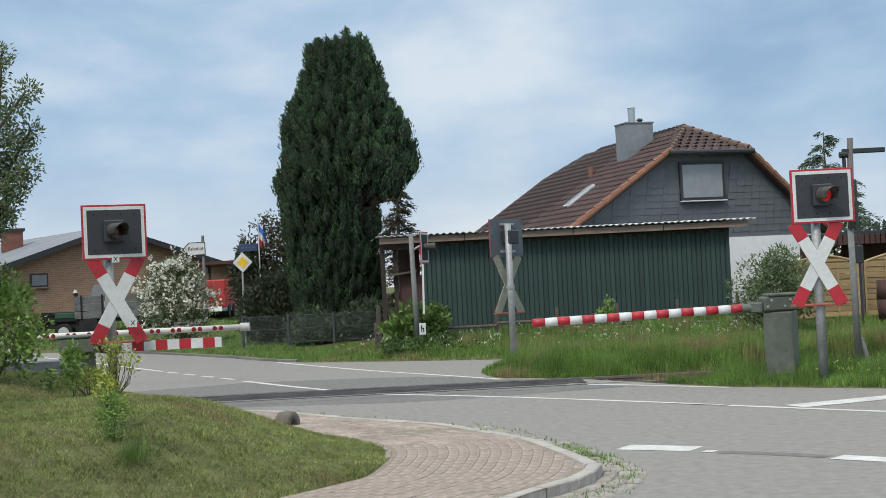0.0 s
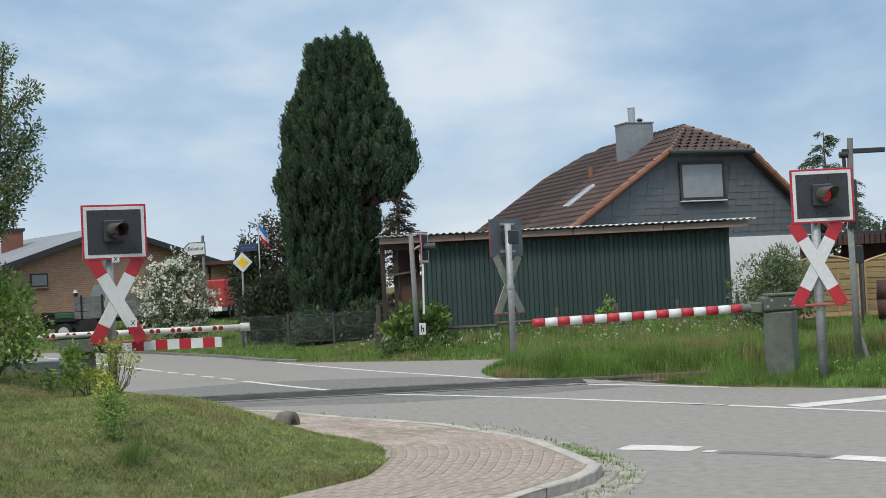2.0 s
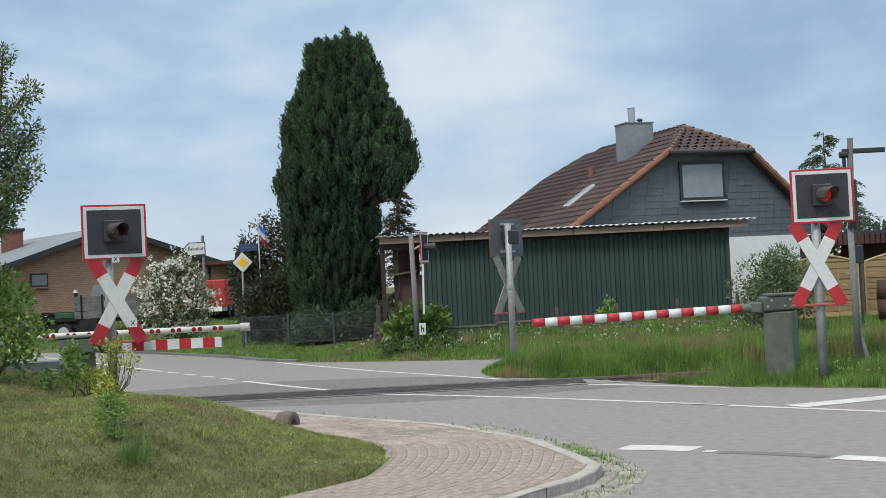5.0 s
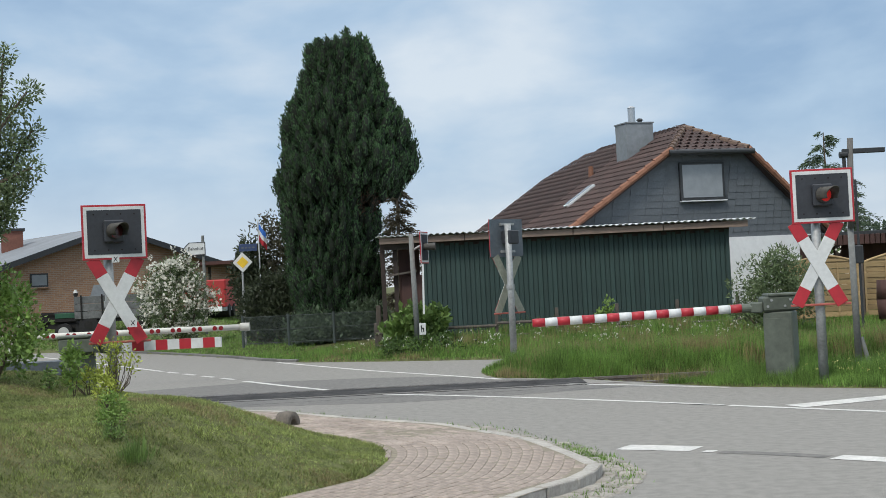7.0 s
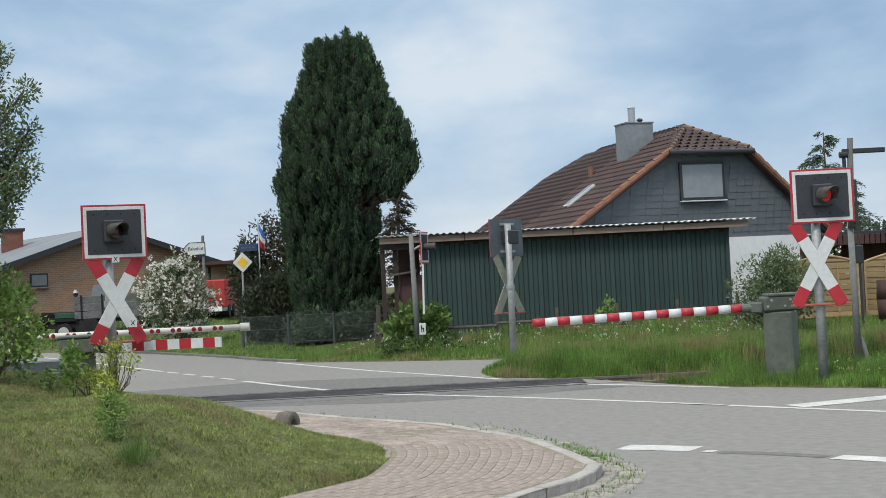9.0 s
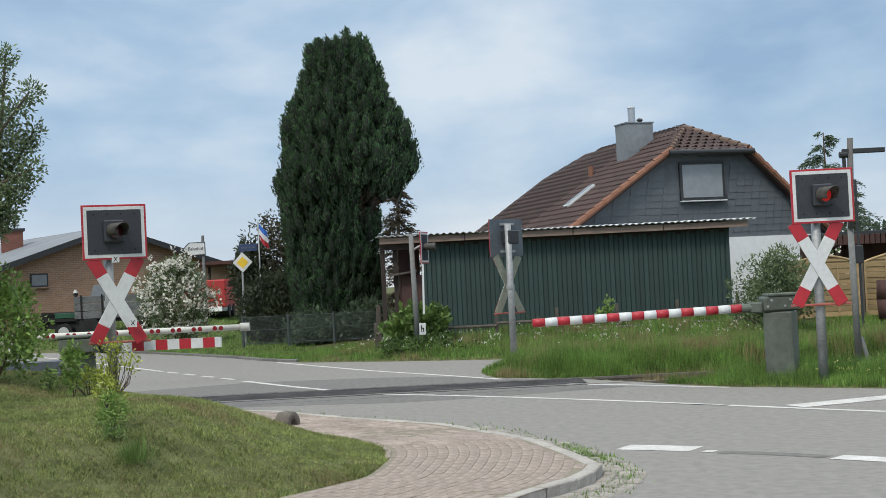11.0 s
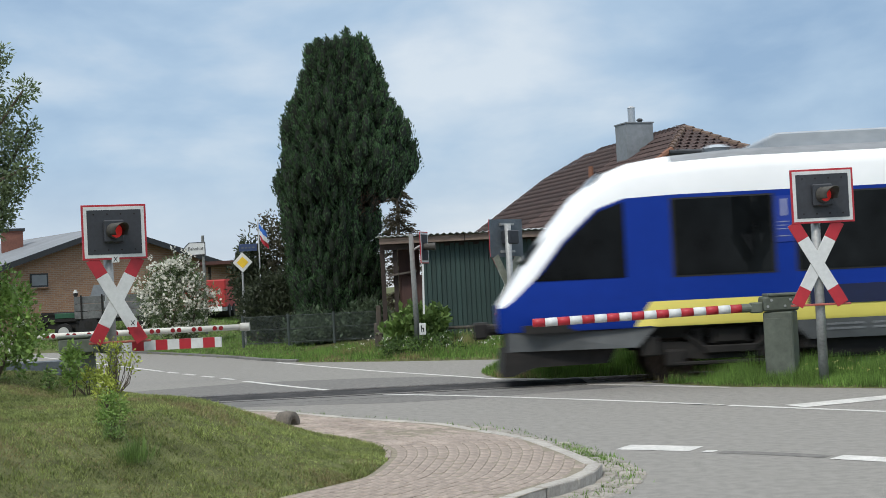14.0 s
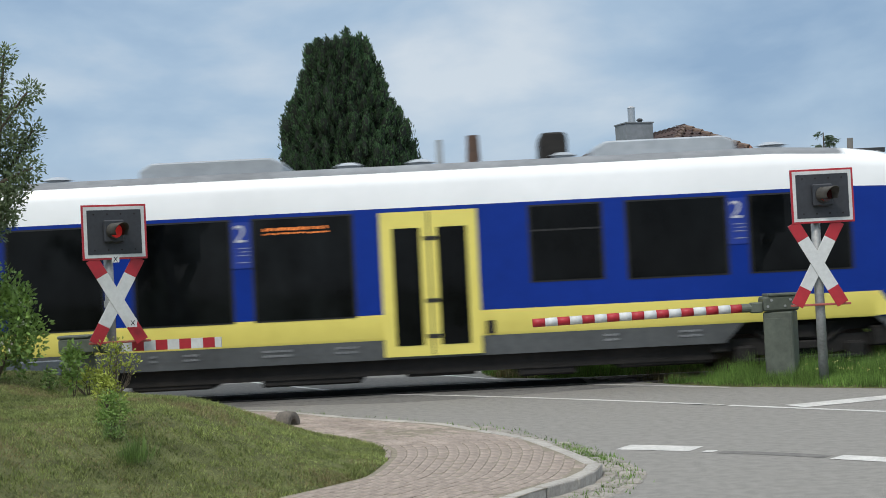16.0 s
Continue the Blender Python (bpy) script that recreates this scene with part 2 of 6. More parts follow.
tagged(ground, "uneven grassy earth under lawn and verges", "ground", kind="structure")

bm = B()
prism(bm, ROAD, 0.03, "z", at=-0.03)
road = tagged(part("road", bm, M_asphalt), "worn light grey asphalt road crossing the track", "road", kind="structure")


def ribbon(name, pts, w, z, material, label, kind="structure"):
    p = spline(pts, 0.4)
    t = np.gradient(p, axis=0)
    t /= np.linalg.norm(t, axis=1)[:, None]
    n = np.c_[-t[:, 1], t[:, 0]] * w / 2
    a, b = p + n, p - n
    v = [(q[0], q[1], z) for q in np.vstack([a, b])]
    k = len(p)
    return tagged(flat(name, v, [(i, i + k, i + k + 1, i + 1) for i in range(k - 1)], material, road), label)


ribbon("road_line", [(-14, 47.2), (-11.7, 43), (-9.39, 38.57), (-7.2, 34.4)], 0.13, 0.004, M_line, "white centre line")
for s in range(4):
    a = np.array((-7.0, 34.0)) + np.array((0.475, -0.88)) * s * 1.35
    ribbon("road_line", [a, a + np.array((0.475, -0.88)) * 0.85], 0.13, 0.004, M_line, "white centre dash")
ribbon("road_line", [(-4.35, 28.95), (-3.3, 27.0), (-2.27, 25.2)], 0.14, 0.007, M_line, "white centre line")
ribbon("road_line", [(-1.29, 23.71), (0.53, 22.14), (2.52, 20.13), (3.72, 18.76)], 0.13, 0.004, M_line, "white centre line")
ribbon("road_line", [(3.8, 18.67), (4.4, 18.0), (5.38, 16.93), (7, 15.2)], 0.13, 0.004, M_line, "white centre line")
ribbon("road_line", [(-4.53, 36.03), (-1.83, 30.63), (-0.41, 28.22), (1.0, 25.75)], 0.13, 0.004, M_line, "white edge line")
ribbon("road_line", [(2.06, 23.85), (3.06, 22.91), (4.39, 21.54)], 0.13, 0.004, M_line, "white edge line")
ribbon("stop_line", [(4.55, 18.12), (6.6, 18.95)], 0.45, 0.005, M_line, "broad white stop line")
ribbon("give_way_bar", [(1.83, 14.72), (2.54, 14.28)], 0.4, 0.004, M_line, "broad white bar at the side street")
ribbon("give_way_bar", [(2.58, 14.07), (2.68, 14.0)], 0.16, 0.004, M_line, "worn rest of a white bar")
ribbon("give_way_bar", [(3.68, 13.16), (4.3, 12.6)], 0.3, 0.004, M_line, "broad white bar at the side street")

ribbon("tar_patch", [(2.72, 13.95), (3.2, 13.6), (3.62, 13.22)], 0.2, 0.003, M_asphalt_new, "dark tar patch")
ribbon("road_crack", [(-3.4, 22.75), (-1.2, 22.9), (1.4, 22.95)], 0.035, 0.003, M_seal, "dark sealed joint")
ribbon("road_crack", [(3.1, 19.35), (3.4, 19.05), (3.75, 18.7)], 0.03, 0.006, M_seal, "dark crack in the centre line")

# newer asphalt between and beside the rails, dark seals along them
bm = B()
prism(bm, [(-3.75, 22.42), (-2.3, 22.1), (-0.86, 21.75), (0.4, 21.85), (1.7, 22.3), (2.9, 22.7), (1.6, 25.2), (0.4, 27.0), (-1.5, 28.0), (-4.2, 28.4), (-6.8, 27.2), (-6.1, 25.2)], 0.005, "z", at=-0.003)
tagged(part("crossing_asphalt", bm, M_asphalt_new, road), "darker asphalt strip round the rails")
railway = thing("railway_track", 0, TRACK_Y, 0, label="single railway track sunk flush into the road", category="railway track", kind="structure")
bm = B()
box(bm, (-1.9, 0.07, 0.0), (8.6, 1.22, 0.012))
part("rail_panel", bm, M_seal, railway, "dark rubbery panel between the rails")
for sy in (-0.75, 0.75):
    bm = B()
    prism(bm, [(sy - 0.036, 0.006), (sy + 0.036, 0.006), (sy + 0.036, -0.035), (sy + 0.01, -0.05), (sy + 0.01, -0.12), (sy + 0.07, -0.15), (sy - 0.07, -0.15), (sy - 0.01, -0.12), (sy - 0.01, -0.05), (sy - 0.036, -0.035)], 700, "x", at=-300)
    part("rail", bm, M_rail, railway, "worn steel rail")
    for w0, w1 in ((sy - 0.14, sy - 0.04),) if sy < 0 else ((sy + 0.04, sy + 0.14),):
        bm = B()
        box(bm, (-1.9, (w0 + w1) / 2, -0.002), (8.6, w1 - w0, 0.012))
        part("rail_seal", bm, M_seal, railway, "dark bitumen seal beside the rail")
sl = B()
box(sl, (0, 0, -0.19), (0.24, 2.4, 0.14), bevel=0.015)
sleeper = part("sleeper", sl, M_bark, railway, "weathered sleeper")
for i in range(1, 40):
    o = new("sleeper", sleeper.data)
    o.parent = railway
    o.location = (3.2 + (i - 1) * 0.63 if i < 26 else -7 - (i - 26) * 0.63, 0, 0)
sleeper.location = (3.9 - 4 * 0.63 + 25.2, 0, 0)

# ---- the railcar ----
M_blue = mat("railcar_blue", (0.004, 0.032, 0.27), (0.003, 0.027, 0.235), 3, 0.4, spec=0.2, big=0.06)
M_rwhite = mat("railcar_white", (0.93, 0.935, 0.935), (0.89, 0.9, 0.9), 3, 0.35, coat=0.3, big=0.05)
M_yellow = mat("railcar_yellow", (0.84, 0.73, 0.17), (0.78, 0.67, 0.15), 3, 0.4, coat=0.2, big=0.05)
M_skirt = mat("railcar_skirt_grey", (0.085, 0.092, 0.095), (0.06, 0.065, 0.068), 9, 0.55, big=0.2)
M_roof = mat("railcar_roof_grey", (0.24, 0.25, 0.26), (0.17, 0.18, 0.19), 6, 0.6, big=0.2)
M_under = mat("underframe_dark", (0.017, 0.0145, 0.0125), (0.006, 0.0055, 0.005), 9, 0.8, big=0.4)
M_wheel = mat("wheel_steel", (0.14, 0.10, 0.08), (0.05, 0.036, 0.03), 14, 0.6, 0.4)
M_tint = mat("tinted_glass", (0.0105, 0.0125, 0.0135), (0.0015, 0.0018, 0.002), 1.3, 0.05, spec=0.12, big=0.5, stretch=(1.4, 1, 0.7))
M_rubber = mat("rubber_black", (0.02, 0.02, 0.02), (0.012, 0.012, 0.012), 20, 0.7)
M_ac = mat("air_conditioner_grey", (0.40, 0.43, 0.46), (0.31, 0.34, 0.37), 5, 0.5, big=0.12)
M_navy = mat("vent_panel_navy", (0.006, 0.012, 0.055), (0.004, 0.008, 0.04), 6, 0.5)
M_bellow = mat("gangway_cover", (0.13, 0.13, 0.125), (0.08, 0.08, 0.077), 5, 0.6, stretch=(1, 1, 0.2), big=0.15)
M_decal = mat("white_decal", (0.62, 0.63, 0.66), (0.55, 0.56, 0.6), 9, 0.5)
M_caption = mat("small_print", (0.28, 0.30, 0.42), (0.22, 0.24, 0.36), 9, 0.5)
M_led = glow("amber_led", (0.9, 0.24, 0.05), 0.35)
M_head = glow("head_lamp_glass", (0.75, 0.72, 0.65), 0.25)

HALF = 20.69
train = thing("railcar_train", 0, 23.0, 0, label="blue, white and yellow two-car diesel railcar on the track", category="train")
NOSE_U = [0.0, 0.46, 0.93, 1.41, 1.98, 2.36, 3.0, 4.2]
NOSE_TOP = [1.42, 2.06, 2.70, 3.25, 3.63, 3.77, 3.86, 3.93]
BAND_U = [0.0, 0.17, 0.65, 1.12, 1.7, 2.17, 3.03]
BAND_Z = [1.36, 1.42, 1.87, 2.46, 2.98, 3.14, 3.17]


def half_width(u):
    return 1.375 * (1 - 0.34 * max(0.0, 1 - u / 2.6) ** 2.2)


def car(mirror):
    """One car, from its nose at u = 0 to the gangway; mirror turns it round the train's middle."""
    sx = (lambda u: 2 * HALF - u) if mirror else (lambda u: u)
    us = sorted(set([0.0, 0.1, 0.25, 0.46, 0.65, 0.93, 1.12, 1.41, 1.7, 1.98, 2.17, 2.36, 2.6, 3.0, 3.6, 4.2] + [5 + i * 1.55 for i in range(10)] + [HALF - 0.24]))
    bm = B()
    rings = []
    for u in us:
        top, band, hw = float(np.interp(u, NOSE_U, NOSE_TOP)), float(np.interp(u, BAND_U, BAND_Z)), half_width(u)
        sec = [(hw - 0.02, 0.95), (hw, 1.0), (hw, min(1.38, band))]
        sec += [(hw, 1.38 + (band - 1.38) * k / 3) for k in (1, 2)] + [(hw - 0.01, band)]
        rise = top - band
        sec += [(hw - 0.025, band + rise * 0.5), (hw - 0.08, band + rise * 0.8), (hw - 0.32, band + rise * 0.98), (0.0, band + rise * 1.06)]
        full = [(y, z) for y, z in sec] + [(-y, z) for y, z in sec[-2::-1]]
        rings.append([bm.verts.new((sx(u), 1.375 + (-y), z)) for y, z in full])
    n = len(rings[0])
    for i in range(len(rings) - 1):
        for k in range(n - 1):
            f = bm.faces.new((rings[i][k], rings[i + 1][k], rings[i + 1][k + 1], rings[i][k + 1]))
            q = min(k, n - 2 - k)
            um = (us[i] + us[i + 1]) / 2
            f.material_index = 1 if q in (0, 1) and um > 2.6 else 2 if q == 5 or q == 6 or (q > 6 and um < 3.0) else 3 if q > 6 else 0
            f.smooth = True
    for r in (rings[0], rings[-1]):
        bm.faces.new(r).material_index = 0
    bmesh.ops.recalc_face_normals(bm, faces=bm.faces)
    body = part("car_body", bm, [M_blue, M_yellow, M_rwhite, M_roof], train, "blue car body with white roof band and yellow stripe")

    def onside(name, u0, u1, z0, z1, material, label="", t=0.012, parent=body, slant=0.0, side=1, both=True):
        out = []
        for s in (0, 1) if both else (0,):
            bm = B()
            y = -t if s == 0 else 2.75 - 0.004
            xs = [sx(u0), sx(u1), sx(u1 + slant), sx(u0 + slant)]
            prism(bm, list(zip(xs, (z0, z0, z1, z1))), t + 0.004, "y", at=y)
            out.append(part(name, bm, material, parent, label))
        return out[0]

    # slanted start of the yellow stripe
    for s in (0, 1):
        bm = B()
        prism(bm, [(sx(2.27), 0.97), (sx(2.62), 0.97), (sx(2.62), 1.38), (sx(2.55), 1.38)], 0.01, "y", at=-0.007 if s == 0 else 2.747)
        part("stripe_end", bm, M_yellow, body, "slanted yellow stripe end")
    # cab side window following the white band
    for s in (1, -1):
        bm = B()
        low, high = [], []
        for u in (0.62, 0.75, 0.93, 1.12, 1.41, 1.7, 1.98, 2.17):
            y = 1.375 - s * (half_width(u) + 0.012)
            low.append(bm.verts.new((sx(u), y, 1.81)))
            high.append(bm.verts.new((sx(u), y, max(1.825, float(np.interp(u, BAND_U, BAND_Z)) - 0.05))))
        for i in range(7):
            bm.faces.new((low[i], low[i + 1], high[i + 1], high[i]))
        r = bmesh.ops.extrude_face_region(bm, geom=bm.faces[:])
        bmesh.ops.translate(bm, vec=(0, 0.03 * s, 0), verts=[g for g in r["geom"] if isinstance(g, bmesh.types.BMVert)])
        bmesh.ops.recalc_face_normals(bm, faces=bm.faces)
        part("cab_window", bm, M_tint, body, "dark tinted cab window")
    # windscreen
    bm = B()
    v = []
    for u, w in ((0.5, 0.86), (1.9, 0.98)):
        z = float(np.interp(u, NOSE_U, NOSE_TOP))
        for y in (-w, w):
            v.append(bm.verts.new((sx(u - 0.03), 1.375 + y, z + 0.02 + 0.05)))
    bm.faces.new((v[0], v[1], v[3], v[2]))
    r = bmesh.ops.extrude_face_region(bm, geom=bm.faces[:])
    bmesh.ops.translate(bm, vec=(0, 0, -0.05), verts=[g for g in r["geom"] if isinstance(g, bmesh.types.BMVert)])
    part("windscreen", bm, M_tint, body, "dark raked windscreen")
    for u0, u1, z0 in ((3.0, 4.67, 1.80), (5.09, 6.74, 1.80), (7.2, 8.38, 1.83), (11.41, 13.06, 1.38), (13.47, 15.09, 1.38), (15.63, 17.25, 1.38), (18.15, 19.79, 1.80)):
        onside("window", u0 - 0.04, u1 + 0.04, z0 - 0.03, 3.11, M_rubber, "black window seal", 0.006)
        w = onside("window", u0, u1, z0, 3.08, M_tint, "dark tinted side window", 0.014)
        if z0 > 1.8 and u0 == 7.2:
            onside("window_bar", u0, u1, 2.66, 2.69, M_rubber, "", 0.018)
    # folding doors
    door = onside("door", 9.28, 10.93, 0.66, 3.1, M_yellow, "yellow double-leaf passenger door", 0.02)
    for d0, d1 in ((9.47, 9.96), (10.26, 10.72)):
        onside("door_window", d0, d1, 0.84, 2.82, M_tint, "", 0.028)
    onside("door_gap", 10.09, 10.12, 0.68, 3.08, M_rubber, "", 0.024)
    for zz in (1.55, 2.6, 0.95):
        onside("door_latch", 9.97, 10.2, zz, zz + 0.07, M_rubber, "", 0.026)
    onside("door_button", 9.06, 9.2, 0.98, 1.2, M_under, "", 0.016)
    # blue panel in the stripe, class panels, small white notes on the skirt
    if not mirror:
        onside("side_panel", 5.19, 6.7, 1.2, 1.52, M_navy, "dark blue-black vent panel", 0.016)
    for u0, cls in ((4.72, "1"), (13.1, "2")):
        pn = onside("class_panel", u0, u0 + 0.33, 2.28, 3.06, mat("panel_blue", (0.012, 0.042, 0.3), (0.01, 0.036, 0.27), 3, 0.4), "lighter blue class panel", 0.012)
        for k in (0, 2, 3, 4):
            onside("caption_bar", u0 + 0.05, u0 + 0.22 - 0.03 * (k % 2), 2.37 + k * 0.06, 2.388 + k * 0.06, M_caption, "", 0.017, both=False)
        cu = bpy.data.curves.new("class_figure", "FONT")
        cu.body, cu.size, cu.extrude = (cls if not (mirror and cls == "1") else "2"), 0.42, 0.004
        tx = new("class_figure", cu)
        dg = bpy.context.evaluated_depsgraph_get()
        me = bpy.data.meshes.new_from_object(tx.evaluated_get(dg))
        bpy.data.objects.remove(tx)
        me.materials.append(M_decal)
        ob = new("class_figure", me)
        ob.parent = body
        ob.matrix_basis = pose(min(sx(u0 + 0.04), sx(u0 + 0.30)) + 0.01, -0.017, 2.72, 90, 0, 0)
    # skirt in stretches between the bogies
    for u0, u1, s0, s1, z0 in ((0.12, 2.3, 0.0, -0.35, 0.62), (5.2, 17.65, 0.35, -0.35, 0.62)):
        for s in (0, 1):
            bm = B()
            prism(bm, [(sx(u0 - s0), 0.975), (sx(u1 - s1), 0.975), (sx(u1), z0), (sx(u0), z0)], 0.05, "y", at=0.02 if s == 0 else 2.68)
            if u0 < 1:
                for v in bm.verts:
                    u = v.co.x if not mirror else 2 * HALF - v.co.x
                    g = 1.375 - half_width(u)
                    v.co.y += g if s == 0 else -g
            part("skirt", bm, M_skirt, body, "grey side skirt")
    # faint notes in small groups on the skirt
    for u0, nb in ((5.5, 5), (6.3, 3)) if not mirror else ((5.6, 3), (7.0, 2), (11.4, 3), (12.5, 4), (14.1, 2), (14.8, 1), (16.2, 2), (16.8, 3)):
        for k in range(nb):
            for zb in (0.76, 0.84):
                onside("caption_bar", u0 + k * 0.13, u0 + k * 0.13 + 0.09, zb, zb + 0.035, M_roof, "", -0.014, both=False)
    # underframe gear, buffer beam, coupler
    bm = B()
    box(bm, (sx(11.5), 1.375, 0.66), (12.3, 2.4, 0.62))
    for u0, w, h in ((6.2, 1.6, 0.22), (8.2, 1.0, 0.28), (10.0, 1.2, 0.2), (12.2, 1.7, 0.26), (14.6, 1.4, 0.24), (16.4, 1.0, 0.18)):
        part("engine_box", box(B(), (sx(u0), 1.3, 0.5 - h / 2), (w, 2.2, h), bevel=0.03), M_under, body, "dark box under the floor")
    box(bm, (sx(10.2), 1.375, 1.0), (19.6, 2.5, 0.14))
    part("underframe", bm, M_under, body, "dark underframe with engine boxes")
    bm = B()
    prism(bm, [(sx(0.05), 0.62), (sx(2.0), 0.62), (sx(1.85), 0.36), (sx(0.6), 0.34), (sx(0.2), 0.2), (sx(0.0), 0.2)], 1.9, "y", at=0.42)
    part("rail_guard", bm, M_under, body, "black rail guard under the nose")
    bm = B()
    rod(bm, (sx(0.6), 1.375, 0.98), (sx(-0.22), 1.375, 0.98), 0.09)
    box(bm, (sx(-0.3), 1.375, 0.98), (0.3, 0.36, 0.3), bevel=0.04)
    part("coupler", bm, M_under, body, "black centre coupler")
    for y in (0.75, 2.0):
        bm = B()
        box(bm, (sx(0.06), y, 1.2), (0.1, 0.34, 0.16), bevel=0.03)
        part("headlight", bm, M_head, body, "pale headlight")
    # roof gear
    def roofbox(name, u0, u1, y0, y1, z0, z1, material, label, taper=0.12):
        bm = B()
        prism(bm, [(sx(u0), z0), (sx(u1), z0), (sx(u1), z1 - 0.12), (sx(u1 - taper), z1), (sx(u0 + taper), z1), (sx(u0), z1 - 0.1)], y1 - y0, "y", at=y0)
        bmesh.ops.bevel(bm, geom=bm.edges[:], offset=0.03, segments=1, affect="EDGES")
        part(name, bm, material, body, label)
    roofbox("air_conditioner", 4.74, 7.2, 0.5, 2.25, 3.85, 4.18, M_ac, "pale grey roof air conditioner", 0.22)
    roofbox("air_conditioner", 12.55, 15.05, 0.5, 2.25, 3.85, 4.18, M_ac, "pale grey roof air conditioner", 0.22)
    roofbox("exhaust_box", 7.6, 8.08, 0.9, 1.7, 3.85, 4.42, M_under, "dark exhaust box", 0.04)
    bm = B()
    rod(bm, (sx(9.25), 1.2, 3.85), (sx(9.25), 1.2, 4.46), 0.13, 0.1, 12)
    part("exhaust_pipe", bm, M_rust, body, "rusty exhaust pipe")
    bm = B()
    rod(bm, (sx(9.85), 1.1, 3.85), (sx(9.85), 1.1, 4.4), 0.055, 0.05, 8)
    part("exhaust_pipe", bm, M_steel, body, "thin grey exhaust pipe")
    for u in (4.0, 7.7, 10.2, 11.46, 16.6, 18.0, 19.3):
        bm = B()
        rod(bm, (sx(u), 1.0, 3.85), (sx(u), 1.0, 4.0), 0.2, 0.2, 14)
        rod(bm, (sx(u), 1.0, 4.0), (sx(u), 1.0, 4.06), 0.26, 0.12, 14)
        part("roof_vent", bm, M_ac, body, "round roof vent")
    bm = B()
    rod(bm, (sx(20.05), 0.7, 3.94), (sx(20.05), 2.05, 3.94), 0.17, 0.17, 14)
    part("roof_fairing", bm, M_roof, body, "rounded fairing beside the gangway")
    if mirror:
        roofbox("roof_duct", HALF - 2.5, HALF - 0.95, 0.7, 1.5, 3.9, 4.05, M_ac, "low pale roof duct")
    # bicycle sign on the first car's large window
    if not mirror:
        bm = B()
        for u in (12.0, 12.5):
            for k in range(20):
                a, b = k * 0.314, (k + 1) * 0.314
                rod(bm, (u + 0.135 * math.cos(a), -0.018, 1.88 + 0.135 * math.sin(a)), (u + 0.135 * math.cos(b), -0.018, 1.88 + 0.135 * math.sin(b)), 0.02, n=5)
        for a, b in (((12.0, 1.88), (12.18, 2.08)), ((12.18, 2.08), (12.44, 2.08)), ((12.24, 1.88), (12.18, 2.08)), ((12.24, 1.88), (12.44, 2.06)), ((12.0, 1.88), (12.24, 1.88)), ((12.5, 1.88), (12.42, 2.14)), ((12.1, 2.11), (12.25, 2.11)), ((12.35, 2.16), (12.44, 2.14))):
            rod(bm, (a[0], -0.018, a[1]), (b[0], -0.018, b[1]), 0.022, n=5)
        part("bicycle_sign", bm, M_decal, body, "white bicycle pictogram")
    else:
        rng = random.Random(4)
        x = sx(12.95) + 0.06
        while x < sx(11.5) - 0.3:
            w = rng.uniform(0.05, 0.09)
            for zl, hl in ((2.91, 0.05), (2.835, 0.028)):
                part("display_bar", box(B(), (x + w / 2, -0.016, zl + rng.uniform(-0.006, 0.006)), (w * rng.uniform(0.5, 1), 0.006, hl)), M_led, body, "amber lit display bar")
            x += w + 0.02
    return body


car(False)
car(True)
gw = part("gangway", box(B(), (HALF, 1.375, 2.4), (0.44, 2.2, 2.86), bevel=0.03), M_under, train, "dark gangway tunnel")
for z0, z1 in ((0.92, 2.88), (2.9, 3.84)):
    # bowed grey cover panels, an upper and a lower one on each side
    bow = [(HALF + 0.235 * math.sin(a), 0.2 - 0.19 * math.cos(a)) for a in np.linspace(-1.45, 1.45, 13)]
    for s in (0, 1):
        bm = B()
        prism(bm, [(x, y if s == 0 else 2.75 - y) for x, y in bow] + [(HALF + 0.2, 0.24 if s == 0 else 2.51), (HALF - 0.2, 0.24 if s == 0 else 2.51)], z1 - z0, "z", at=z0)
        part("cover_panel", bm, M_bellow, gw, "bowed grey gangway cover panel")
bm = B()
rod(bm, (HALF - 0.65, 0.8, 4.08), (HALF + 0.65, 0.8, 4.08), 0.03)
part("roof_conduit", bm, M_roof, train, "grey conduit over the gangway")
for u in (HALF - 0.95, HALF + 0.95):
    bm = B()
    prism(bm, [(u - 0.08, 0.7), (u + 0.06, 0.7), (u + 0.1, 0.96), (u - 0.1, 0.96)], 0.06, "y", at=0.1)
    part("step_bracket", bm, M_roof, train, "grey step bracket")


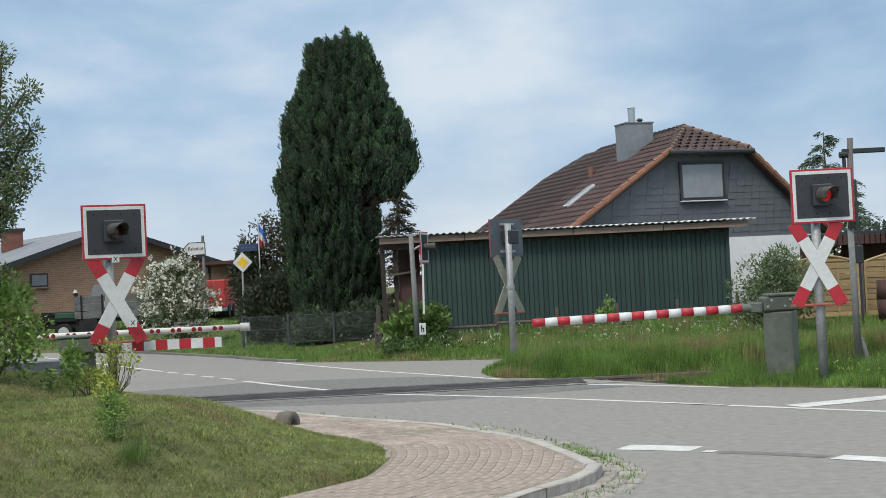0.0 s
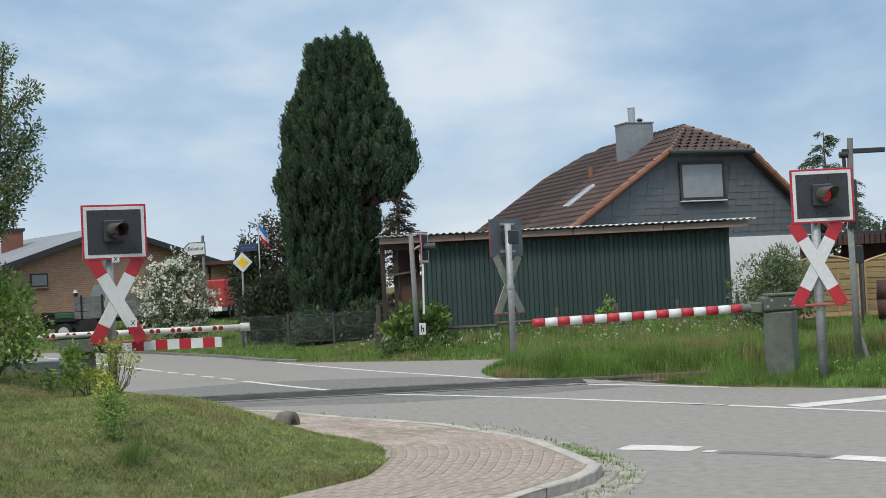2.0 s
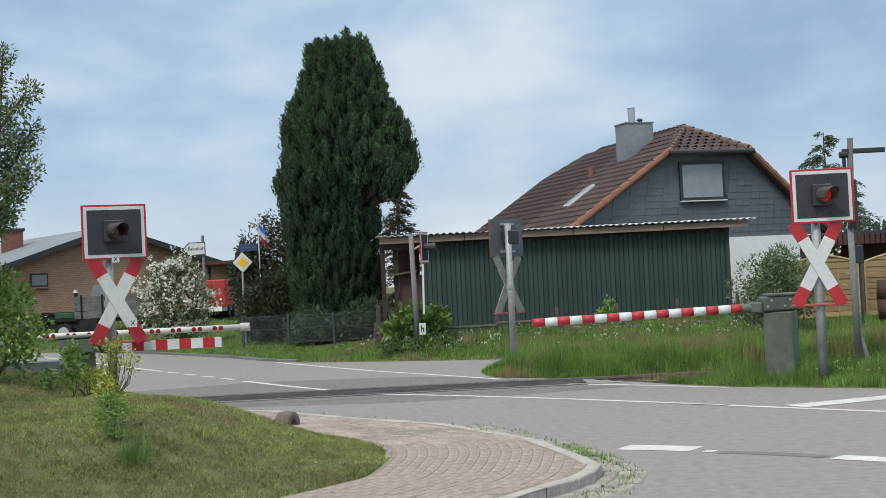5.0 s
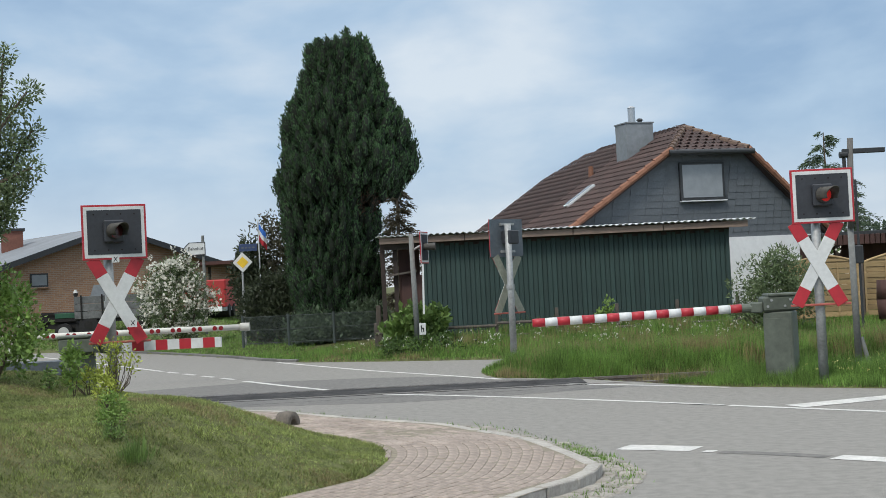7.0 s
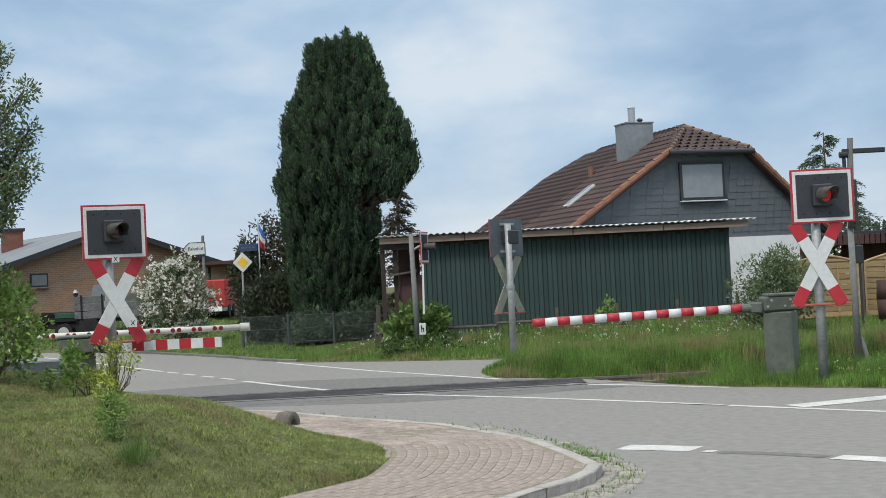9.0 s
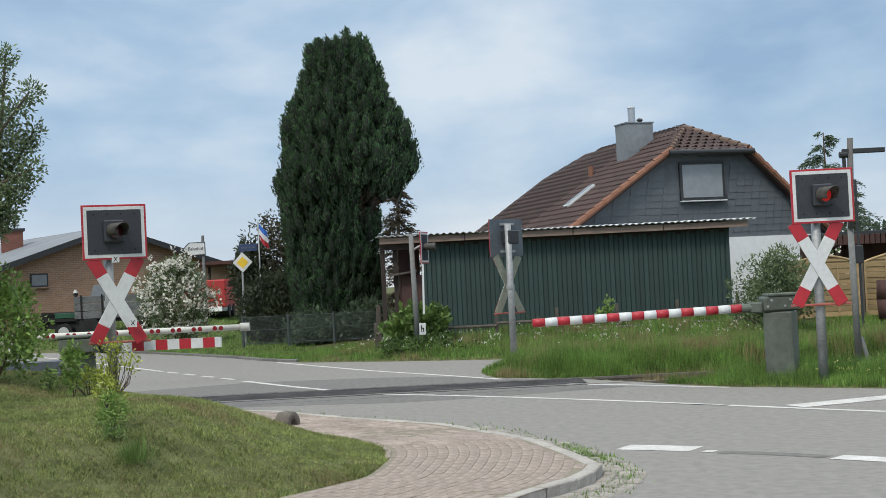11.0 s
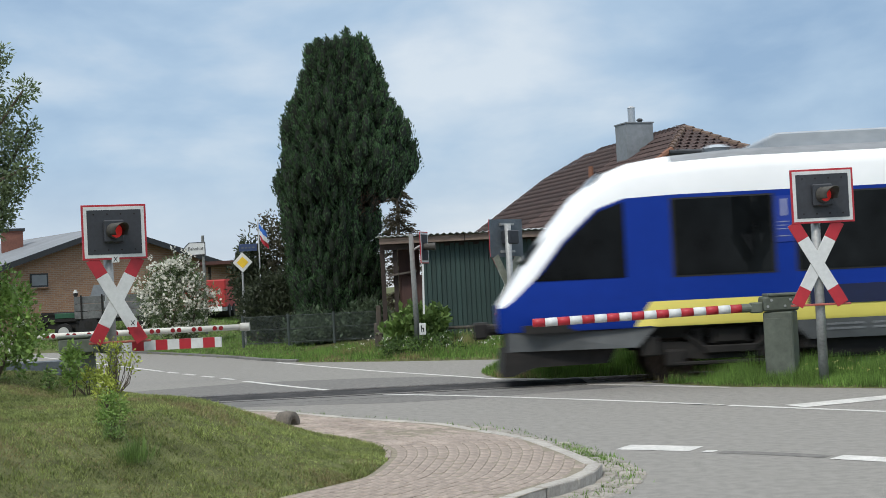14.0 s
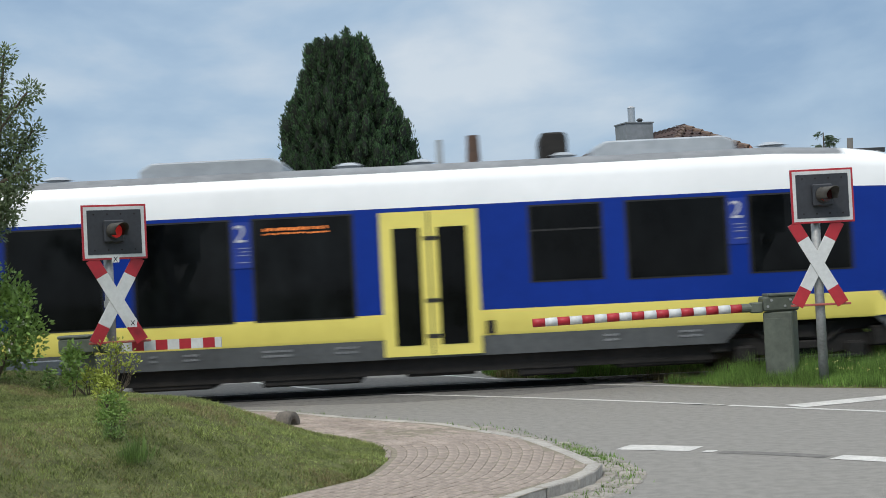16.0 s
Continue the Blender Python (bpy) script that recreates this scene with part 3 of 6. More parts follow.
def bogie(u, base):
    bm = B()
    for y in (0.32, 2.43):
        prism(bm, [(u - base / 2 - 0.45, 0.50), (u - base / 2 - 0.3, 0.68), (u - 0.5, 0.66), (u - 0.35, 0.5), (u + 0.35, 0.5), (u + 0.5, 0.66), (u + base / 2 + 0.3, 0.68), (u + base / 2 + 0.45, 0.50), (u + base / 2, 0.42), (u + 0.5, 0.36), (u - 0.5, 0.36), (u - base / 2, 0.42)], 0.14, "y", at=y - 0.07)
        for d in (-base / 2, base / 2):
            box(bm, (u + d, y - 0.05, 0.40), (0.34, 0.22, 0.3), bevel=0.04)
        box(bm, (u, y, 0.75), (0.55, 0.3, 0.3), bevel=0.05)
        for d in (-0.62, -0.3, 0.3, 0.62):
            rod(bm, (u + d * base / 2.2, y - 0.02, 0.62), (u + d * base / 2.2, y - 0.02, 0.88), 0.09, n=10)
        for d in (-base / 2 - 0.42, base / 2 + 0.42):
            box(bm, (u + d, y - 0.1, 0.62), (0.3, 0.24, 0.34), bevel=0.03)
        box(bm, (u, y - 0.14, 0.52), (0.9, 0.1, 0.14), bevel=0.02)
        rod(bm, (u - base / 2, y - 0.16, 0.3), (u + base / 2, y - 0.16, 0.3), 0.035, n=6)
        rod(bm, (u - 0.75, y - 0.08, 0.78), (u - 0.3, y - 0.08, 0.45), 0.05)
        rod(bm, (u + 0.75, y - 0.08, 0.78), (u + 0.3, y - 0.08, 0.45), 0.05)
    box(bm, (u, 1.375, 0.55), (base * 0.7, 2.0, 0.2))
    box(bm, (u, 1.375, 0.86), (base + 1.1, 1.95, 0.24))
    box(bm, (u, 1.375, 0.5), (base + 0.5, 1.2, 0.3))
    part("bogie_frame", bm, M_under, train, "dark oily bogie frame")
    made = []
    for d in (-base / 2, base / 2):
        bm = B()
        for y in (0.58, 2.1):
            rod(bm, (0, y - 1.375, 0), (0, y - 1.375 + 0.07, 0), 0.42, 0.42, 28)
            rod(bm, (0, y - 1.375, 0), (0, y - 1.375 + 0.13, 0), 0.385, 0.385, 28)
            for k in range(6):
                a = k * 1.047
                box(bm, (0.2 * math.cos(a), y - 1.375 - 0.012 if y < 1 else y - 1.375 + 0.14, 0.2 * math.sin(a)), (0.09, 0.03, 0.05))
        rod(bm, (0, -0.95, 0), (0, 0.95, 0), 0.09)
        w = part("wheelset", bm, M_wheel, train, "dull steel wheelset")
        w.location = (u + d, 1.375, 0.391)
        made.append((w, u + d))
    return made


WHEELS = bogie(3.9, 1.9) + bogie(HALF, 2.65) + bogie(2 * HALF - 3.9, 1.9)
for u in (18.12, 2 * HALF - 18.12):
    bm = B()
    box(bm, (u, 1.2, 0.68), (1.05, 2.0, 0.62), bevel=0.05)
    part("equipment_box", bm, M_under, train, "black equipment box beside the bogie")


# ---- level crossing gear ----
def signal(name, x, y, z, rz, height, light, label, aim=24, px=0.0, py=0.08, cx=0.0):
    """Post with a flashing-light board and a St Andrew's cross; it faces -y before its turn."""
    g = thing(name, x, y, z, rz, label, "crossing signal", "crossing signals")
    bm = B()
    rod(bm, (px, py, 0), (px, py, height - 0.12 if px else height - 0.25), 0.075, 0.07, 16)
    part("post", bm, M_steel, g, "grey steel post", True)
    cz = height - 0.42
    board = part("board", box(B(), (0, -0.054, cz), (0.96, 0.022, 0.83), bevel=0.004), M_red, g, "red-edged signal board")
    part("white_border", box(B(), (0, -0.0665, cz), (0.90, 0.006, 0.77)), M_white, board, "white inner border")
    part("black_panel", box(B(), (0, -0.071, cz), (0.80, 0.008, 0.67)), M_black, board, "dark grey panel")
    part("back_plate", box(B(), (0, -0.037, cz), (0.958, 0.012, 0.828)), M_back, board, "dark grey back")
    for bx in (-0.3, -0.1, 0.1, 0.3):
        for bz in (-0.27, 0.27):
            part("bolt", rod(B(), (bx, -0.07, cz + bz), (bx, -0.08, cz + bz), 0.013, n=8), M_under, board)
    for dz in (-0.3, 0.3):
        part("bracket", box(B(), (0, 0.0, cz + dz), (0.4, 0.05, 0.05)), M_steel, g, "steel bracket")
    # lamp housing: a square box with a hooded lens
    hz = cz + 0.01
    turn = Matrix.Translation((0, -0.212, hz)) @ Matrix.Rotation(radians(aim), 4, "Z") @ Matrix.Translation((0, 0.165, -hz))
    part("lamp_housing", box(box(B(), (-0.015, -0.12, hz), (0.30, 0.10, 0.34), bevel=0.02), (0, 0.1, hz), (0.3, 0.26, 0.3), bevel=0.02), M_black, g, "black lamp housing")
    hood = B()
    ns = 24
    vin, vout = [], []
    for k in range(ns + 1):
        a = radians(-35 + k * 250 / ns)
        for ring, r in ((vin, 0.108), (vout, 0.118)):
            cs, sn = math.cos(a), math.sin(a)
            fwd = 0.17 + 0.09 * max(0.0, sn)
            ring.append((hood.verts.new((r * cs, -0.165, hz + r * sn)), hood.verts.new((r * cs, -0.165 - fwd, hz + r * sn))))
    for k in range(ns):
        hood.faces.new((vin[k][0], vin[k][1], vin[k + 1][1], vin[k + 1][0]))
        hood.faces.new((vout[k][0], vout[k + 1][0], vout[k + 1][1], vout[k][1]))
        hood.faces.new((vin[k][1], vout[k][1], vout[k + 1][1], vin[k + 1][1]))
    for q in (0, ns):
        hood.faces.new((vin[q][0], vout[q][0], vout[q][1], vin[q][1]))
    bmesh.ops.recalc_face_normals(hood, faces=hood.faces)
    bmesh.ops.transform(hood, matrix=turn, verts=hood.verts)
    part("hood", hood, M_hood, g, "dull brown-black lamp hood", True)
    lamp = rod(B(), (0, -0.182, hz), (0, -0.190, hz), 0.104, 0.095, 24)
    bmesh.ops.transform(lamp, matrix=turn, verts=lamp.verts)
    part("lamp", lamp, M_lamp if light else M_lens, g, "red signal lamp")
    socket = rod(B(), (0, -0.10, hz), (0, -0.178, hz), 0.12, 0.12, 24)
    bmesh.ops.transform(socket, matrix=turn, verts=socket.verts)
    part("lamp_socket", socket, M_hood, g, "dull lamp socket")
    shutter = None
    # added disc, coloured like an unlit lens, hides the steady glow between flashes
    if light:
        shutter = part("lamp_shutter", rod(B(), (0, 0.0, 0), (0, -0.006, 0), 0.106, 0.106, 24), M_lens, g, "added dark red disc that hides the lamp between flashes")
        shutter.matrix_basis = turn @ Matrix.Translation((0, -0.194, hz))
    # cross: two arms with red ends
    xz = height - 1.45
    for q, (sgn, yy) in enumerate(((-1, -0.052), (1, -0.038))):
        m = Matrix.Translation((cx, yy, xz)) @ Matrix.Rotation(radians(29 * sgn), 4, "Y")
        arm = part("cross_arm", box(B(), (0, 0, 0), (0.19, 0.012, 0.86), m, 0.004), M_white, g, "white middle of a cross arm")
        part("arm_back", box(B(), (0, 0.009, 0), (0.19, 0.005, 1.44), m), M_cback, arm, "grey-green back")
        for e in (-1, 1):
            part("arm_end", box(B(), (0, 0, e * 0.575), (0.19, 0.012, 0.29), m, 0.004), M_red, arm, "red arm end")
    part("cross_bar", box(B(), (cx + 0.02, -0.02, xz - 0.63), (0.92, 0.04, 0.035), bevel=0.008), M_bar, g, "faded red cross bar")
    part("clamp", rod(B(), (px, py, xz - 0.1), (px, py, xz), 0.09, 0.09, 16), M_steel, g)
    return shutter, turn, hz


M_hood = mat("hood_brown_black", (0.06, 0.055, 0.045), (0.035, 0.032, 0.028), 16, 0.6, big=0.2)
M_lens = mat("dark_red_lens", (0.05, 0.008, 0.007), (0.035, 0.006, 0.006), 12, 0.15)
M_lamp = glow("lit_red_lamp", (0.5, 0.018, 0.016), 0.3)
M_bar = mat("faded_red", (0.40, 0.10, 0.075), (0.30, 0.08, 0.06), 14, 0.65)
S_left = signal("crossing_signal", -4.96, 20.6, 0.45, 21, 2.85, True, "crossing signal with red-white cross on grey post in bushes", 24, -0.09)
S_right = signal("crossing_signal", 5.835, 20.9, 0.0, 0, 3.33, True, "crossing signal with red-white cross on grey post beside barrier", 24, -0.09, 0.08, -0.12)
S_far = signal("crossing_signal", 1.43, 30.1, 0.05, 219, 3.17, False, "crossing signal with dark grey back beside far verge", 20, 0.10, 0.14)

# stickers on the signal in the bushes
for nm, c, sz, m_ in (("sticker", (-4.93, 20.515, 2.47), (0.11, 0.004, 0.10), M_white), ("sticker", (-4.72, 20.545, 1.50), (0.12, 0.004, 0.13), M_white)):
    st_ = thing("sticker", *c, 10, "small white torn sticker on the signal", "sticker", "signal stickers")
    part("paper", box(B(), (0, 0, 0), sz), m_, st_)
    part("print", box(box(B(), (0, -0.003, 0), (0.012, 0.003, 0.09), Matrix.Rotation(radians(40), 4, "Y")), (0, -0.003, 0), (0.012, 0.003, 0.09), Matrix.Rotation(radians(-35), 4, "Y")), M_black, st_, "dark scrawl")


def barrier(name, x, y, z, rz, length, z_arm, label, dots=False, flatarm=False, seg=0.2, droop=0.0, body=(0.46, 0.5)):
    """Drive cabinet with a lowered half boom that reaches along -x before its turn."""
    g = thing(name, x, y, z, rz, label, "barrier", "crossing barriers")
    zz = z_arm - z
    cab = part("cabinet", box(B(), (0.02, 0, zz / 2 - 0.04), (*body, zz - 0.08), Matrix.Rotation(radians(-24), 4, "Z"), 0.02), M_cab, g, "grey-green drive cabinet")
    part("cabinet_head", box(box(B(), (0.0, 0, zz + 0.05), (0.56, 0.44, 0.24), bevel=0.03), (0.04, 0, zz + 0.19), (0.5, 0.46, 0.05), bevel=0.015), M_cab, g, "grey-green cabinet head")
    part("cabinet_door", box(B(), (0.02, -body[1] / 2 - 0.003, zz / 2 - 0.04), (body[0] - 0.08, 0.012, zz - 0.28), Matrix.Rotation(radians(-24), 4, "Z"), 0.004), M_cab, cab)
    for bx, bz in ((-0.22, -0.02), (-0.16, 0.08), (0.05, -0.02), (0.14, 0.08), (0.2, -0.02)):
        part("bolt", rod(B(), (bx, -0.21, zz + bz + 0.03), (bx, -0.232, zz + bz + 0.03), 0.022, n=8), M_steel, cab, "steel bolt head")
    part("boom_socket", box(rod(B(), (-0.3, -0.1, zz), (-0.62, -0.1, zz), 0.07, n=14), (-0.38, -0.1, zz), (0.2, 0.14, 0.17), bevel=0.02), M_cab, g, "grey boom socket")
    n = int(round(length / seg))
    boom = None
    if flatarm:
        # stripes are counted from the short white tip
        boom = part("boom_segment", box(B(), (-0.6 - length + 0.05, -0.1, zz), (0.1, 0.06, 0.155)), M_white, g, "white boom tip")
        length -= 0.1
    for k in range(n):
        a, b = -0.6 - k * length / n, -0.6 - (k + 1) * length / n
        m_ = M_cream if dots else (M_red if (n - 1 - k if flatarm else k) % 2 == 0 else M_white)
        bm = B()
        if flatarm:
            box(bm, ((a + b) / 2, -0.1, zz), (abs(b - a), 0.06, 0.155))
        else:
            rod(bm, (a, -0.1, zz - droop * k / n), (b, -0.1, zz - droop * (k + 1) / n), 0.062 if dots else 0.068, n=20)
            for f in bm.faces:
                f.smooth = len(f.verts) == 4
        o = part("boom_segment", bm, m_, g if boom is None else boom, "" if dots else "red boom stripe" if k % 2 == 0 else "white boom stripe")
        boom = boom or o
    if dots:
        k = -0.9
        while k > -0.6 - length + 0.3:
            for d in (0, -0.135):
                o = part("reflector", rod(B(), (k + d, -0.045, zz), (k + d, -0.028, zz), 0.05, 0.045, 14), M_reflex, boom, "round red reflector")
            k -= 0.447
        part("boom_cap", rod(B(), (-0.6 - length, -0.1, zz), (-0.6 - length - 0.2, -0.1, zz), 0.088, n=18), M_cab2, boom, "pale grey boom end cap")
    return g


M_cab = mat("cabinet_grey_green", (0.12, 0.136, 0.108), (0.08, 0.094, 0.074), 10, 0.6, big=0.2)
M_cab2 = mat("cap_grey", (0.45, 0.44, 0.40), (0.36, 0.35, 0.32), 10, 0.6)
M_cream = mat("boom_cream_white", (0.62, 0.60, 0.54), (0.52, 0.50, 0.44), 9, 0.5, big=0.12)
M_reflex = mat("red_reflector", (0.22, 0.01, 0.014), (0.15, 0.008, 0.012), 20, 0.25)
barrier("half_barrier", 5.33, 21.9, 0.0, 0, 3.36, 1.225, "lowered red-white half barrier with grey-green cabinet in grass", seg=0.1976, droop=0.07)
barrier("half_barrier", -5.65, 21.0, 0.3, 180, 1.56, 1.13, "lowered flat red-white half barrier behind bushes", flatarm=True, seg=0.19, body=(0.34, 0.4))
barrier("half_barrier", -11.2, 29.0, 0.1, 180, 6.2, 1.15, "lowered cream half barrier with round red reflectors", dots=True, seg=6.2)


# ---- buildings and things behind the track ----
M_green = mat("green_boards", (0.032, 0.062, 0.055), (0.022, 0.045, 0.04), 9, 0.7, bump=0.2, rnd=0.16, big=0.15, stretch=(1, 1, 0.15))
M_fascia = mat("weathered_timber", (0.27, 0.20, 0.16), (0.17, 0.125, 0.10), 9, 0.85, bump=0.3, big=0.2, stretch=(0.2, 1, 1), rnd=0.1)
M_sheet = mat("roof_sheet_pale", (0.62, 0.64, 0.65), (0.48, 0.50, 0.51), 6, 0.5, big=0.15)
M_dark = mat("dark_timber", (0.045, 0.03, 0.024), (0.025, 0.018, 0.015), 10, 0.85, big=0.2)
M_brown = mat("brown_red_wood", (0.075, 0.035, 0.028), (0.05, 0.024, 0.02), 10, 0.8, big=0.2, stretch=(1, 1, 0.2))
M_slate = mat("slate_grey", (0.105, 0.118, 0.13), (0.08, 0.09, 0.10), 10, 0.65, bump=0.2, rnd=0.06, big=0.08)
M_plaster = mat("white_plaster", (0.74, 0.75, 0.75), (0.66, 0.67, 0.67), 5, 0.9, bump=0.2, big=0.06)
M_tile_h = mat("roof_tile_lichen", (0.16, 0.105, 0.075), (0.07, 0.05, 0.042), 8, 0.85, bump=0.3, rnd=0.25)
M_tile = mat("roof_tile_brown", (0.06, 0.0345, 0.03), (0.033, 0.0205, 0.0175), 8, 0.75, bump=0.3, rnd=0.22, isl=0.22)
M_tile_o = mat("roof_tile_orange", (0.27, 0.125, 0.075), (0.20, 0.09, 0.055), 8, 0.8, bump=0.3, rnd=0.15)
M_lead = mat("lead_grey", (0.24, 0.26, 0.28), (0.18, 0.20, 0.21), 6, 0.6, 0.1, big=0.1)
M_chrome = mat("stainless_flue", (0.55, 0.56, 0.57), (0.45, 0.46, 0.47), 12, 0.3, 0.8)
M_frame = mat("dark_frame", (0.03, 0.032, 0.035), (0.02, 0.022, 0.024), 10, 0.5)
M_pane = mat("window_blind_glass", (0.24, 0.26, 0.275), (0.20, 0.22, 0.235), 3, 0.12, spec=0.6)
M_fence = mat("larch_slats", (0.40, 0.285, 0.145), (0.28, 0.195, 0.095), 10, 0.8, bump=0.2, rnd=0.15, stretch=(0.2, 1, 1))
M_wood = mat("grey_wood", (0.12, 0.10, 0.085), (0.07, 0.06, 0.05), 12, 0.9, bump=0.4, stretch=(1, 1, 0.2))
M_redpaint = mat("red_tarpaulin", (0.42, 0.03, 0.03), (0.34, 0.025, 0.025), 4, 0.6, big=0.1)
M_greenpaint = mat("tractor_green", (0.02, 0.10, 0.05), (0.012, 0.06, 0.03), 6, 0.5)
M_grey = mat("trailer_grey", (0.155, 0.16, 0.158), (0.09, 0.094, 0.092), 8, 0.75, big=0.25)
M_tyre = mat("tyre", (0.02, 0.02, 0.02), (0.013, 0.013, 0.013), 16, 0.85)
M_rim = mat("rim_white", (0.5, 0.5, 0.48), (0.4, 0.4, 0.38), 10, 0.6)
M_yel = mat("sign_yellow", (0.80, 0.52, 0.03), (0.72, 0.46, 0.03), 10, 0.5)
M_pole = mat("weathered_concrete_pole", (0.22, 0.225, 0.215), (0.15, 0.155, 0.15), 14, 0.85, bump=0.2)
M_flagblue = mat("flag_blue", (0.04, 0.16, 0.55), (0.03, 0.13, 0.48), 8, 0.8)
M_signblue = mat("sign_blue", (0.035, 0.06, 0.15), (0.025, 0.045, 0.11), 10, 0.5)


def brick_mat():
    m = mat("orange_brick", (0.36, 0.205, 0.12), (0.28, 0.155, 0.09), 14, 0.9, big=0.1)
    nt = m.node_tree
    b = nt.nodes["Principled BSDF"]
    src = b.inputs["Base Color"].links[0].from_socket
    tx = nt.nodes.new("ShaderNodeTexBrick")
    for k, v in (("Scale", 1.0), ("Mortar Size", 0.012), ("Brick Width", 0.25), ("Row Height", 0.083), ("Bias", -0.2)):
        tx.inputs[k].default_value = v
    tx.inputs["Mortar"].default_value = (0.30, 0.24, 0.19, 1)
    tx.inputs["Color2"].default_value = (0.25, 0.13, 0.08, 1)
    co = nt.nodes.new("ShaderNodeTexCoord")
    mp = nt.nodes.new("ShaderNodeMapping")
    mp.inputs["Rotation"].default_value = (radians(90), 0, 0)
    nt.links.new(co.outputs["Object"], mp.inputs[0])
    nt.links.new(mp.outputs[0], tx.inputs["Vector"])
    nt.links.new(src, tx.inputs["Color1"])
    nt.links.new(tx.outputs["Color"], b.inputs["Base Color"])
    return m


M_brick = brick_mat()


def mesh_np(name, verts, faces, material, parent=None, smooth=False):
    """One mesh from arrays: verts (n, 3) and faces (m, 3 or 4)."""
    me = bpy.data.meshes.new(name)
    verts, faces = np.asarray(verts, np.float32), np.asarray(faces, np.int32)
    k = faces.shape[1]
    me.vertices.add(len(verts))
    me.vertices.foreach_set("co", verts.ravel())
    me.loops.add(faces.size)
    me.loops.foreach_set("vertex_index", faces.ravel())
    me.polygons.add(len(faces))
    me.polygons.foreach_set("loop_start", np.arange(0, faces.size, k, dtype=np.int32))
    me.update(calc_edges=True)
    me.materials.append(material)
    if smooth:
        me.polygons.foreach_set("use_smooth", [True] * len(faces))
    ob = new(name, me)
    ob.parent = parent
    return ob


def pieces(name, mesh_ob, places, parent):
    """More objects on one piece's mesh."""
    for m in places:
        o = new(name, mesh_ob.data)
        o.parent = parent
        o.matrix_basis = m


# green shed
shed = thing("shed", 0, 38, 0.35, label="long dark green boarded shed with pale corrugated roof", category="shed")
part("shed_wall", box(box(box(B(), (3.7, 0.12, 1.3), (8.55, 0.1, 2.7)), (3.7, 4.0, 1.3), (8.55, 0.1, 2.7)), (7.93, 2.0, 1.3), (0.1, 4.0, 2.7)), M_green, shed, "dark green shed wall")
b0 = part("board", box(B(), (0, 0, 1.3), (0.118, 0.03, 2.68), bevel=0.008), M_green, shed)
b0.location = (-0.55, 0.05, 0)
pieces("board", b0, [pose(-0.55 + 0.1345 * i, 0.05 + 0.004 * ((i * 7) % 3), 0) for i in range(1, 64)], shed)
part("wall_plate", box(B(), (3.2, 0.1, 2.72), (9.6, 0.12, 0.3)), M_dark, shed, "dark wall plate")
for x0, x1 in ((-1.75, 0.6), (0.62, 3.6), (3.62, 6.1), (6.12, 8.45)):
    part("fascia", box(B(), ((x0 + x1) / 2, -0.32, 2.76 + 0.004 * (x0 % 1)), (x1 - x0, 0.04, 0.17), bevel=0.005), M_fascia, shed, "weathered timber fascia")
xs = np.arange(-1.85, 8.66, 0.03)
v = []
for y, dz in ((-0.45, 0.0), (4.6, 0.12)):
    for t in (0, -0.012):
        v += [(x, y, 2.90 + dz + t + 0.022 * math.sin(x * 2 * math.pi / 0.18)) for x in xs]
n = len(xs)
f = []
for i in range(n - 1):
    f += [(i, i + 1, 2 * n + i + 1, 2 * n + i), (n + i, 3 * n + i, 3 * n + i + 1, n + i + 1), (i, n + i, n + i + 1, i + 1)]
tagged(flat("roof", v, f, M_sheet, shed), "pale corrugated roof sheet")
for x in (-1.7, -1.35):
    part("shed_post", box(B(), (x, 0.1, 1.3), (0.12, 0.12, 2.8)), M_dark, shed, "dark timber post")
part("side_wall", box(B(), (-1.0, 1.4, 1.3), (0.6, 0.08, 2.5)), M_brown, shed, "brown boarded side wall")
part("side_wall", box(B(), (-0.9, 0.2, 1.02), (0.62, 0.3, 1.55), bevel=0.02), M_brown, shed, "brown-red wooden box wall")
part("small_roof", box(B(), (-0.92, 0.1, 1.98), (0.8, 0.6, 0.05), Matrix.Rotation(radians(-7), 4, "Y")), M_wood, shed, "grey felt lean-to roof")
part("shed_beam", box(B(), (-1.2, -0.1, 2.6), (1.1, 0.1, 0.16)), M_dark, shed, "dark beam")

# house with a half-hipped roof; local x along the gable, y along the ridge
house = thing("house", 8.72, 44.2, 0.4, 16.9, "house with brown half-hipped tile roof and slate gable", "house")
HZ = 0.4
GO = [(-6.6, 2.25 - HZ), (-1.43, 5.72 - HZ), (1.49, 5.72 - HZ), (4.75, 2.5 - HZ)]
bm = B()
prism(bm, [(-6.0, -0.3), (-6.0, 2.6 - HZ), (-1.4, 5.6 - HZ), (1.4, 5.6 - HZ), (4.4, 2.7 - HZ), (4.4, -0.3)], 0.3, "y", at=0.05)
wall = part("wall", bm, M_slate, house, "slate-hung gable wall")
bm = B()
box(bm, (-0.8, 0.03, 1.1), (10.36, 0.12, 2.82))
part("wall", bm, M_plaster, house, "white plastered lower wall")
bm = B()
box(bm, (-6.0, 6.0, 0.9), (0.25, 11.8, 2.6))
box(bm, (4.4, 6.0, 0.9), (0.25, 11.8, 2.6))
box(bm, (-0.8, 11.8, 1.2), (10.3, 0.25, 3.2))
part("wall", bm, M_plaster, house, "white plastered wall")
